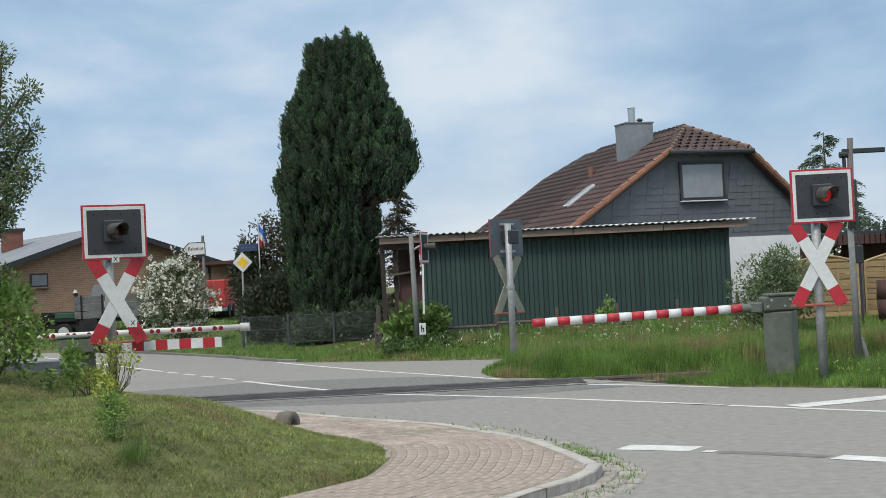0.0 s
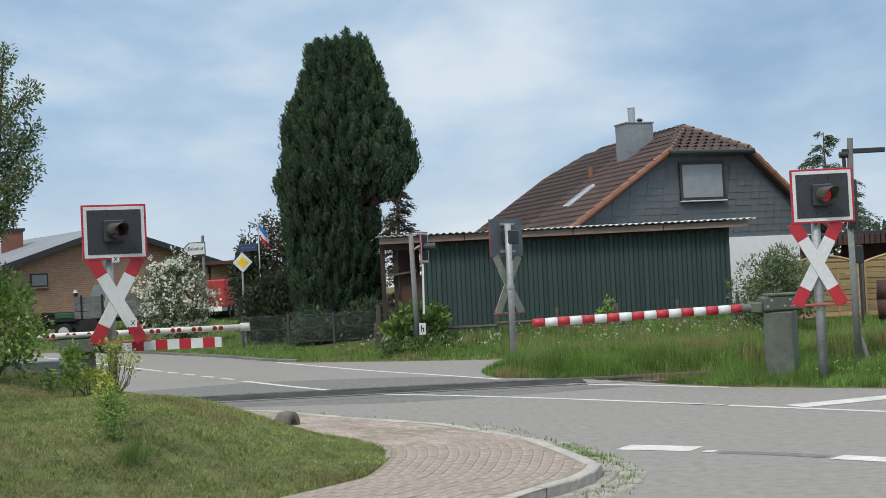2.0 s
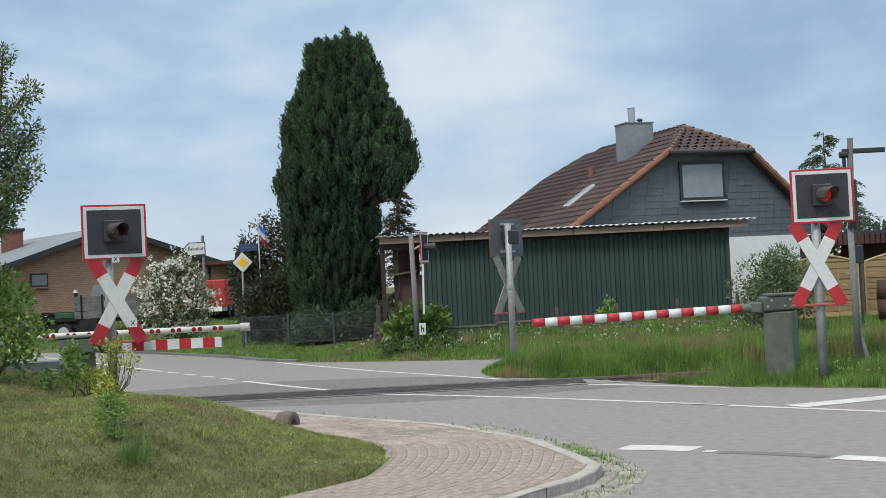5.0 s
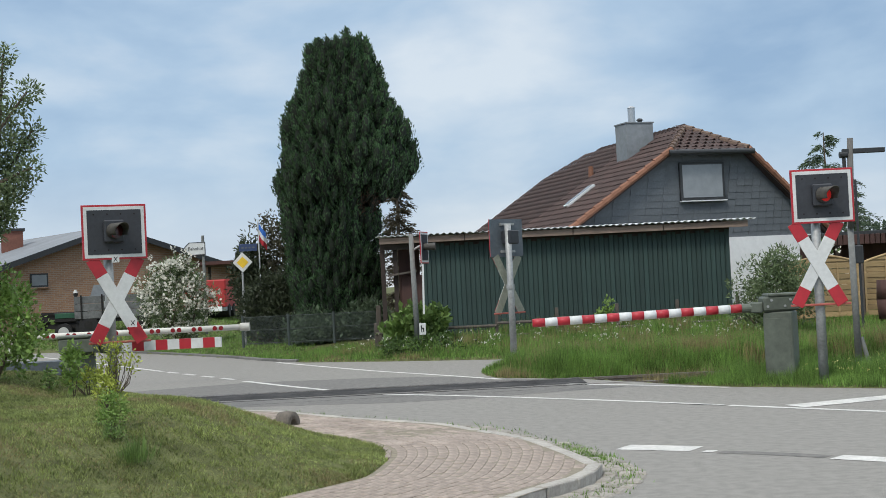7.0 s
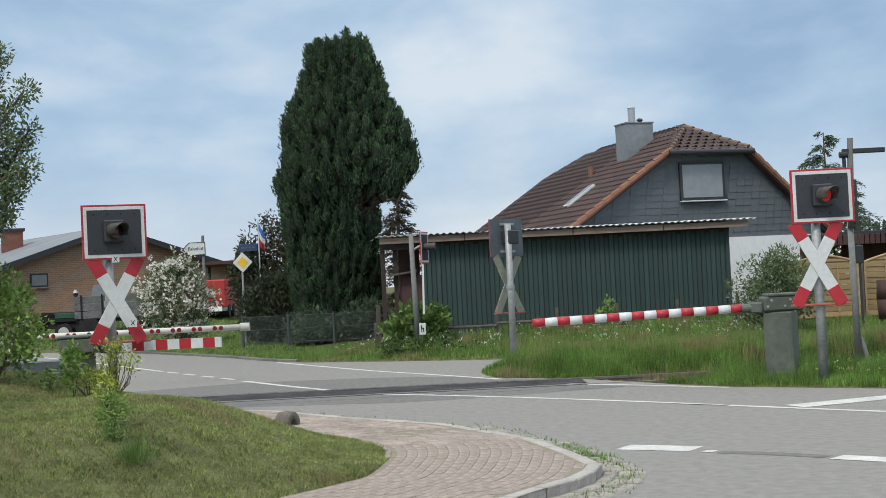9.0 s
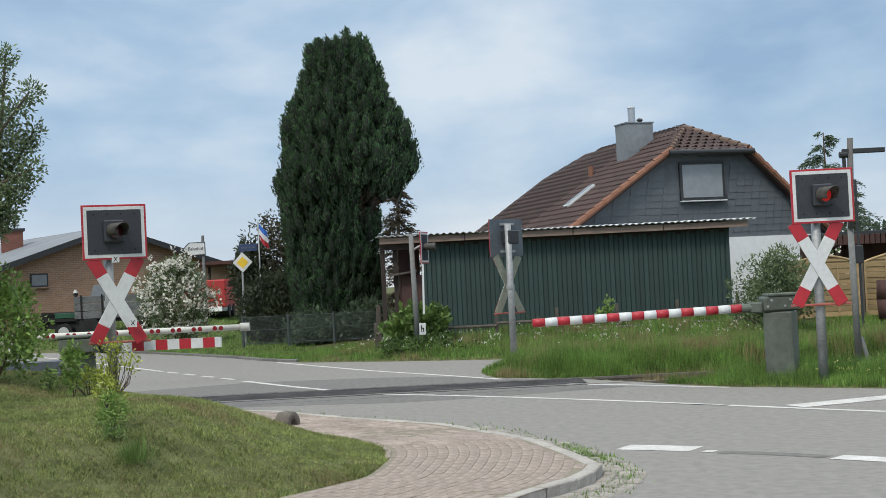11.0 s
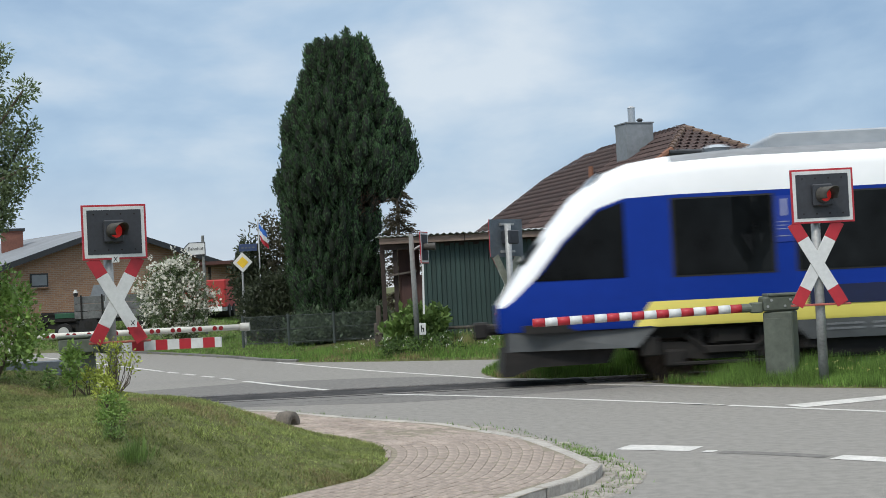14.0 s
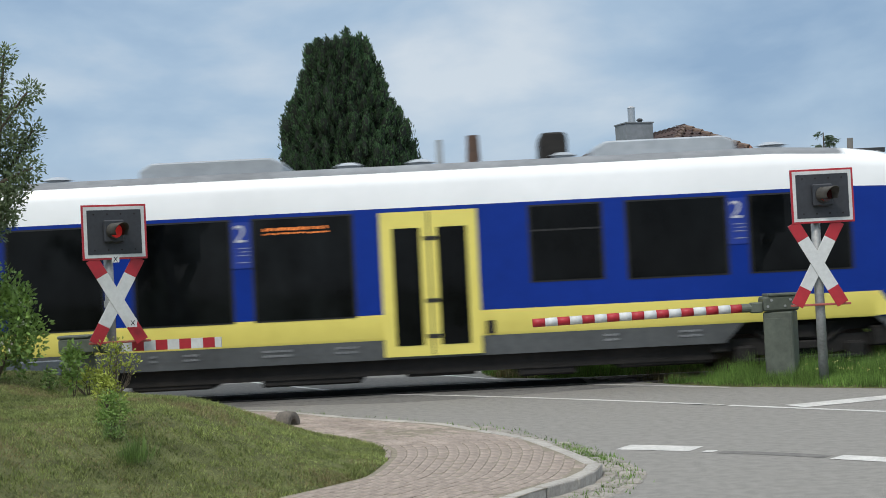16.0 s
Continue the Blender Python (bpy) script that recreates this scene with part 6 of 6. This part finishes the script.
bush("yellow_shrub", -3.4, 13.6, 0.3, 0.3, 0.38, 32, 15, 0.04, M_yellowleaf, "thin yellow-green shrub on the lawn", width=0.45, clump=0.07, low=0.3, bare=16, fill=1)
bush("leafy_shrub", -3.12, 12.6, 0.28, 0.26, 0.36, 36, 20, 0.036, M_light, "low leafy green shrub on the lawn", width=0.5, clump=0.06, bare=10)
bush("leafy_shrub", -3.02, 12.25, 0.22, 0.22, 0.18, 18, 18, 0.03, M_shrub_b, "low leafy green shrub on the lawn", width=0.5, clump=0.05)


def tuft(x, y, h, n, material, label, spread=0.16):
    g = thing("grass_tuft", x, y, float(ground_z(x, y)), 0, label, "grass tuft")
    r_ = np.random.default_rng(int(x * 100) % 1000)
    p = np.c_[r_.normal(scale=spread * 0.5, size=n), r_.normal(scale=spread * 0.5, size=n), np.zeros(n)]
    d = np.c_[p[:, :2] * 2.2 + r_.normal(scale=0.1, size=(n, 2)), np.ones(n)]
    v, f = leaf_quads(p, d, np.full(n, h) * r_.uniform(0.5, 1.0, n), 0.028, r_)
    tagged(mesh_np("blade_clump", v, f, material, g), kind="stuff")


tuft(-2.74, 11.8, 0.25, 300, M_shrub_b, "dark tuft of uncut grass on the lawn", 0.13)
bush("weed", 4.35, 36.9, 0.5, 0.4, 1.0, 20, 12, 0.12, M_light, "tall green weed against the shed wall", "weed", clump=0.12)
bush("hedge_weed", -0.6, 34.4, 2.4, 0.6, 0.45, 60, 14, 0.1, M_shrub, "rough weeds below the broad-leaved bush", "weed", clump=0.16, shape=0.2)


def conifer(name, x, y, h, r, layers, label, z0, needles=None):
    """A spruce: drooping whorls of needle boughs round a trunk."""
    g = thing(name, x, y, z0, 0, label, "tree")
    part("trunk", rod(B(), (0, 0, 0), (0, 0, h), 0.16, 0.02, 8), M_bark, g, "brown trunk")
    r_ = np.random.default_rng(int(x * 10 + 500))
    P, D_ = [], []
    for i in range(layers):
        t = i / layers
        z_ = h * (0.12 + 0.88 * t)
        reach = r * (1 - t) ** 0.62 + 0.12
        for k_ in range(7):
            a = r_.uniform(0, 6.28)
            ln = reach * r_.uniform(0.45, 1.25)
            n_ = int(26 + 75 * ln)
            s = r_.uniform(0.1, 1, n_)
            dx = np.c_[np.cos(a) * s * ln, np.sin(a) * s * ln, 0.25 * ln * s - 0.5 * ln * s ** 2]
            P.append(np.array((0, 0, min(h, z_ + r_.normal(scale=0.02 * h)))) + dx + r_.normal(scale=0.04, size=dx.shape))
            D_.append(np.c_[np.cos(a) + r_.normal(scale=0.7, size=n_), np.sin(a) + r_.normal(scale=0.7, size=n_), r_.normal(scale=0.4, size=n_) - 0.35])
    P, D_ = np.vstack(P), np.vstack(D_)
    v, f = leaf_quads(P, D_, np.full(len(P), 0.17), 0.22, r_)
    tagged(mesh_np("crown", v, f, needles or M_spruce, g), "needle boughs")


conifer("spruce", 17.0, 60, 7.3, 2.6, 17, "young spruce behind the house", 0.4)
conifer("spruce", 20.0, 66, 5.1, 1.3, 14, "small spruce behind the garden", 0.4)
conifer("spruce", -1.6, 50, 5.2, 1.5, 16, "brownish spruce behind the shed roof", 0.4, leafy("browned_needles", (0.10, 0.085, 0.055), (0.05, 0.045, 0.03), 0.4))

# a far wood on the horizon
cl = []
for k in range(420):
    x = RNG.uniform(48, 190)
    cl.append((x, 190 + RNG.uniform(-6, 6), RNG.uniform(0.5, 6.6 + 1.2 * math.sin(x * 0.11) + 0.8 * math.sin(x * 0.37))))
wood = foliage("far_wood", cl, 1.6, 40, 0.8, 0.7, M_wood_far, None, RNG)
tagged(wood, "distant dark green wood on the horizon", "woodland", kind="stuff")


# ---- grass ----
def blades(name, xy, h, w, material, rng, label, lean=0.35):
    n = len(xy)
    z_ = ground_z(xy[:, 0], xy[:, 1])
    p = np.c_[xy, z_ - 0.01]
    a = rng.uniform(0, 2 * np.pi, n)
    hh = h * rng.uniform(0.5, 1.25, n)
    side = np.c_[np.cos(a), np.sin(a), np.zeros(n)] * (w * rng.uniform(0.7, 1.3, n))[:, None]
    b = rng.uniform(0, 2 * np.pi, n)
    bend = np.c_[np.cos(b), np.sin(b), np.zeros(n)] * (hh * lean * rng.uniform(0.2, 1.2, n))[:, None]
    tip = p + bend + np.c_[np.zeros(n), np.zeros(n), hh]
    v = np.stack([p - side, p + side, tip], 1).reshape(-1, 3)
    return tagged(mesh_np(name, v, np.arange(3 * n).reshape(-1, 3), material), label, "grass", kind="stuff")


def scatter(x0, x1, y0, y1, n, ok, rng):
    p = np.c_[rng.uniform(x0, x1, n), rng.uniform(y0, y1, n)]
    return p[ok(p[:, 0], p[:, 1])]


g_rng = np.random.default_rng(3)
noise2 = lambda x, y: np.sin(x * 1.7 + 0.6 * np.sin(y * 2.3)) * np.cos(y * 1.3 + np.sin(x * 0.9)) + 0.5 * np.sin(x * 4.1 + y * 3.3)
p = scatter(-9, -0.6, 9.5, 24.5, 760000, lambda x, y: (depth_in(x, y, LAWN) > 0.0) & (x > -0.36 * y - 0.6) & (np.abs(y - TRACK_Y) > 1.6), g_rng)
dry = noise2(p[:, 0] * 1.2, p[:, 1] * 1.4) + g_rng.normal(scale=0.6, size=len(p)) > 0.95
tuftiness = np.clip(0.8 + 0.3 * noise2(p[:, 0] * 5, p[:, 1] * 5) + 0.25 * noise2(p[:, 1] * 11, p[:, 0] * 13), 0.45, 1.6)
blades("mown_grass", p[~dry], (0.04 * tuftiness)[~dry], 0.0055, M_lawn, g_rng, "short mown patchy lawn grass", 0.9)
blades("dry_grass", p[dry], 0.036, 0.005, M_straw, g_rng, "dry straw-coloured patches in the lawn", 1.3)
p = scatter(2.6, 10.5, 16.5, 23.0, 170000, lambda x, y: -depth_in(x, y, ROAD) > 0.03, g_rng)
e = smooth01(-depth_in(p[:, 0], p[:, 1], ROAD) / 0.45)
blades("verge_grass", p, (0.16 + 0.16 * e) * np.clip(0.85 + 0.4 * noise2(p[:, 0] * 2, p[:, 1] * 2), 0.5, 1.4), 0.0042, M_grass, g_rng, "tall green verge grass")
p = scatter(0.6, 11, 25.9, 29.0, 110000, lambda x, y: (-depth_in(x, y, ROAD) > 0.02) & (y < 28.9), g_rng)
e = smooth01(-depth_in(p[:, 0], p[:, 1], ROAD) / 0.9)
dry = noise2(p[:, 0], p[:, 1] * 2) + g_rng.normal(scale=0.5, size=len(p)) > 0.95
blades("verge_grass", p[~dry], ((0.10 + 0.3 * e) * np.clip(0.85 + 0.4 * noise2(p[:, 0] * 2, p[:, 1] * 2), 0.5, 1.4))[~dry], 0.0055, M_grass, g_rng, "tall green verge grass")
blades("dry_grass", p[dry], (0.12 + 0.36 * e)[dry], 0.006, M_straw, g_rng, "dry grass among the verge")
p = scatter(-6, 13, 30, 38.5, 130000, lambda x, y: (-depth_in(x, y, ROAD) > 0.02) & (y > 30), g_rng)
e = smooth01(-depth_in(p[:, 0], p[:, 1], ROAD) / 1.2)
tall = 0.1 + 0.3 * e * np.clip(0.6 + 0.5 * noise2(p[:, 0] * 1.5, p[:, 1] * 1.2), 0.25, 1.3) * np.where(p[:, 0] < -1.5, 0.4, 1) * np.where(p[:, 0] > 7.6, 0.35, 1)
dry = noise2(p[:, 0] * 1.3 + 2, p[:, 1]) + g_rng.normal(scale=0.7, size=len(p)) > 0.75
blades("meadow_grass", p[~dry], tall[~dry], 0.009, M_grass, g_rng, "uncut meadow grass behind the track")
blades("dry_grass", p[dry], tall[dry] * 1.1, 0.008, M_straw, g_rng, "dry seed heads in the meadow")
p = scatter(-26, -4, 36, 60, 90000, lambda x, y: (-depth_in(x, y, ROAD) > 0.02) & (depth_in(x, y, LAWN) < 0), g_rng)
blades("far_lawn_grass", p, 0.11, 0.012, M_grass, g_rng, "garden lawn behind the road", 0.8)
p = scatter(-3, 8, 30.2, 36.5, 380, lambda x, y: -depth_in(x, y, ROAD) > 0.4, g_rng)
fl_ = foliage("meadow_flowers", np.c_[p, ground_z(p[:, 0], p[:, 1]) + g_rng.uniform(0.2, 0.5, len(p))], 0.03, 4, 0.032, 0.8, M_blossom, None, g_rng)
tagged(fl_, "tiny pale flowers scattered in the meadow", "flowers", kind="stuff")
p = scatter(5.5, 10, 19.0, 22.5, 160, lambda x, y: -depth_in(x, y, ROAD) > 0.2, g_rng)
fl_ = foliage("verge_flowers", np.c_[p, ground_z(p[:, 0], p[:, 1]) + g_rng.uniform(0.15, 0.32, len(p))], 0.02, 4, 0.022, 0.8, M_yflower, None, g_rng)
tagged(fl_, "small pale yellow flowers in the verge grass", "flowers", kind="stuff")
p = scatter(2.4, 12, 22.9, 25.9, 9000, lambda x, y: (-depth_in(x, y, ROAD) > 0.15) & (np.abs(np.abs(y - TRACK_Y) - 0.75) > 0.12) & (x > 3.4), g_rng)
blades("track_grass", p, 0.22, 0.006, M_straw, g_rng, "thin dry grass between the rails")

# ---- pavement: kerb stones, pavers, setts ----
kp = spline(KERB, 0.02)
ks = np.r_[0, np.cumsum(np.hypot(*np.diff(kp, axis=0).T))]


def along(s, off=0.0, p=kp, q=ks):
    x, y = np.interp(s, q, p[:, 0]), np.interp(s, q, p[:, 1])
    a, b = np.interp(s - 0.05, q, p[:, 0]), np.interp(s - 0.05, q, p[:, 1])
    c, d = np.interp(s + 0.05, q, p[:, 0]), np.interp(s + 0.05, q, p[:, 1])
    tx, ty = c - a, d - b
    l = math.hypot(tx, ty)
    return float(x + ty / l * off), float(y - tx / l * off), math.degrees(math.atan2(ty, tx))


pavement = thing("pavement", 0, 0, 0, label="sandy reddish brick paved footway round the corner", category="pavement", kind="structure")
V, Fc = [], []
ks_n = np.linspace(0, ks[-1], 120)
lp = spline(LAWN_EDGE, 0.02)
ls = np.r_[0, np.cumsum(np.hypot(*np.diff(lp, axis=0).T))]
ls_n = np.linspace(0, ls[-1], 120)
KE = np.c_[np.interp(ks_n, ks, kp[:, 0]), np.interp(ks_n, ks, kp[:, 1])]
LE = np.c_[np.interp(ls_n, ls, lp[:, 0]), np.interp(ls_n, ls, lp[:, 1])]
for a, b in zip(KE, LE):
    V += [(a[0], a[1], float(kerb_z(a[1])) - 0.0055), (b[0], b[1], float(kerb_z(b[1])) - 0.0055)]
bed = flat("pavement_bed", V, [(2 * i, 2 * i + 2, 2 * i + 3, 2 * i + 1) for i in range(119)], M_joint, pavement)
tagged(bed, "sandy bed between the pavers")
L_k = 0.5
k0 = part("kerb_stone", box(B(), (0, 0, 0.0), (L_k - 0.008, 0.14, 0.22), bevel=0.012), M_kerb, pavement)
places = []
for i in range(int(ks[-1] / L_k)):
    x, y, a = along((i + 0.5) * L_k, 0.07)
    places.append(pose(x, y, float(kerb_z(y)) - 0.11 + 0.003 * ((i * 7) % 3 - 1), 0, 0, a))
k0.matrix_basis = places[0]
pieces("kerb_stone", k0, places[1:], pavement)
# pavers in courses that follow the corner
spots = []
for c in range(36):
    # courses parallel to the lawn's edge, ending at the kerb
    off = 0.06 + 0.055 + 0.108 * c
    t = np.gradient(lp, axis=0)
    t /= np.linalg.norm(t, axis=1)[:, None]
    line = lp + np.c_[-t[:, 1], t[:, 0]] * off
    fw = np.r_[True, (np.diff(line, axis=0) * t[1:]).sum(1) > 0]
    line = line[fw]
    q = np.r_[0, np.cumsum(np.hypot(*np.diff(line, axis=0).T))]
    s = 0.1 + (0.107 if c % 2 else 0)
    xs2, ys2, an = [], [], []
    while s < q[-1] - 0.2:
        x, y, a = along(s, 0, line, q)
        xs2.append(x), ys2.append(y), an.append(a)
        s += 0.212
    if xs2:
        okk = (depth_in(np.array(xs2), np.array(ys2), LAWN) < -0.06) & (depth_in(np.array(xs2), np.array(ys2), ROAD) < -0.175)
        spots += [(x, y, a) for x, y, a, o_ in zip(xs2, ys2, an, okk) if o_ and y > 9]
kept = []
cell = {}
for x, y, a in spots:
    key = (int(x / 0.1), int(y / 0.1))
    if all((x - u) ** 2 + (y - w_) ** 2 > 0.0092 for i in (-1, 0, 1) for j in (-1, 0, 1) for u, w_ in cell.get((key[0] + i, key[1] + j), [])):
        cell.setdefault(key, []).append((x, y))
        kept.append((x, y, a))
kept.sort(key=lambda s_: abs(s_[1] - 13.2))
pv = part("paver", box(B(), (0, 0, 0), (0.206, 0.102, 0.05), bevel=0.004), M_paver, pavement)
pm = [pose(x, y, float(kerb_z(y)) - 0.026 + 0.0015 * ((i * 13) % 5 - 2), 0.5 * ((i * 7) % 5 - 2), 0.5 * ((i * 11) % 5 - 2), a) for i, (x, y, a) in enumerate(kept)]
pv.matrix_basis = pm[0]
pieces("paver", pv, pm[1:300], pavement)
tv = np.array([v.co for v in pv.data.vertices])
tf = [p_.vertices[:] for p_ in pv.data.polygons]
tf4 = np.array([f for f in tf if len(f) == 4])
V = np.vstack([np.c_[tv, np.ones(len(tv))] @ np.array(m).T[:, :3] for m in pm[300:]])
Fc = np.vstack([tf4 + i * len(tv) for i in range(len(pm) - 300)])
tagged(mesh_np("pavers", V, Fc, M_paver, pavement), "reddish brick pavers", kind="stuff")

# worn setts in the gutter beside the kerb
gut = thing("gutter", 0, 0, 0, label="worn pale stone setts with weeds along the kerb", category="gutter", kind="structure")
st = part("sett", box(B(), (0, 0, 0), (0.19, 0.13, 0.1), bevel=0.018), M_sett, gut)
rng = np.random.default_rng(5)
places = []
s_hi, s_lo = [float(ks[np.argmin(np.hypot(kp[:, 0] - x, kp[:, 1] - y))]) for x, y in ((0.2, 17.6), (0.45, 11.2))]
for row in range(3):
    s = s_hi + (0.1 if row % 2 else 0) + row * 0.25
    while s < s_lo:
        x, y, a = along(s, -(0.085 + row * 0.14))
        if row < 2 or y < 15.4:
            places.append(pose(x, y, -0.032 + rng.uniform(-0.006, 0.008), rng.uniform(-2, 2), rng.uniform(-2, 2), a + rng.uniform(-4, 4)))
        s += 0.2 * (1 + 0.06 * row)
st.matrix_basis = places[0]
pieces("sett", st, places[1:], gut)
p = []
for s in np.linspace(s_hi, s_lo, 60):
    x, y, a = along(float(s), -0.27)
    thick = 60 if 13.6 < y < 15.0 else 16 if y < 13.6 else 4
    p.append(np.c_[rng.normal(x, 0.09, thick), rng.normal(y, 0.09, thick)])
p = np.vstack(p)
p = p[depth_in(p[:, 0], p[:, 1], ROAD) > 0.02]
v_ = blades("gutter_weeds", p, 0.05, 0.006, M_grass, rng, "weeds growing between the setts", 0.8)
v_.location.z += 0.09
p = []
for s in np.linspace(0.5, s_hi + 1, 26):
    x, y, a = along(float(s), -0.02)
    p.append(np.c_[rng.normal(x, 0.07, 10), rng.normal(y, 0.05, 10)])
p = np.vstack(p)
v_ = blades("kerb_weeds", p, 0.05, 0.006, M_grass, rng, "sparse weeds along the kerb", 0.7)
v_.location.z += 0.08

# thin pale edging stones between pavers and lawn
es = part("edging_stone", box(B(), (0, 0, 0), (0.49, 0.06, 0.12), bevel=0.006), M_paver, pavement)
places = []
for i in range(int(ls[-1] / 0.5)):
    x, y, a = along((i + 0.5) * 0.5, 0.03, lp, ls)
    if 13.9 < y < 16.3:
        places.append(pose(x, y, float(kerb_z(y)) - 0.052, 0, 0, a))
es.matrix_basis = places[0]
pieces("edging_stone", es, places[1:], pavement)


# ---- what moves ----
NOSE_X = [(14.0, 0.90), (14.5, -7.32), (15.0, -15.13), (15.5, -23.63), (16.0, -31.51)]
SPEED = 16.27


def motions():
    at = lambda t: float(np.interp(t, [q[0] for q in NOSE_X], [q[1] for q in NOSE_X])) if t >= 14.0 else 0.90 + (14.0 - t) * SPEED
    walk(train, [(t, pose(at(t), 23.0, 0)) for t in (0, 6, 10, 13, 13.5, 14, 14.5, 15, 15.5, 16)])
    # the two lamps flash in turn: an added disc hides each steady glow and draws back into its housing while lit
    for (part_, turn, hz), first, period in ((S_left, 0.38, 1.016), (S_right, -0.24, 1.016)):
        shut, lit = turn @ Matrix.Translation((0, -0.194, hz)), turn @ Matrix.Translation((0, -0.12, hz))
        rows = [(0, shut if first > 0 else lit)]
        for k in range(17):
            a = first + period * k
            rows += [(t, m) for t, m in ((a - 0.05, shut), (a + 0.01, lit), (a + (0.36 if first > 0 else 0.45), lit), (a + (0.45 if first > 0 else 0.54), shut)) if 0.02 < t < 15.98]
        rows.append((16, lit if first > 0 else shut))
        walk(part_, rows)
    # the flag's strips swing about the pole
    for k, o in enumerate(FLAG):
        walk(o, [(t, pose(0.02, 0, 3.7, 0, 6 * math.sin(t * 2.1 + 1), 24 * math.sin(t * 2.6 + 0.35 * k) + 10 * math.sin(t * 6.1 + k))) for t in [q * 0.25 for q in range(65)]])
    # the apple tree sways a little
    walk(ap, [(t, pose(-6.6, 17.0, 0.5, 0, 0.5 * math.sin(t * 1.3) + 0.25 * math.sin(t * 3.1), 0)) for t in [q * 0.5 for q in range(33)]])
    for w, u in WHEELS:
        walk(w, [(k / 30, pose(u, 1.375, 0.391, 0, math.degrees((at(k / 30) - at(0)) / 0.385), 0)) for k in range(481)])


motions()
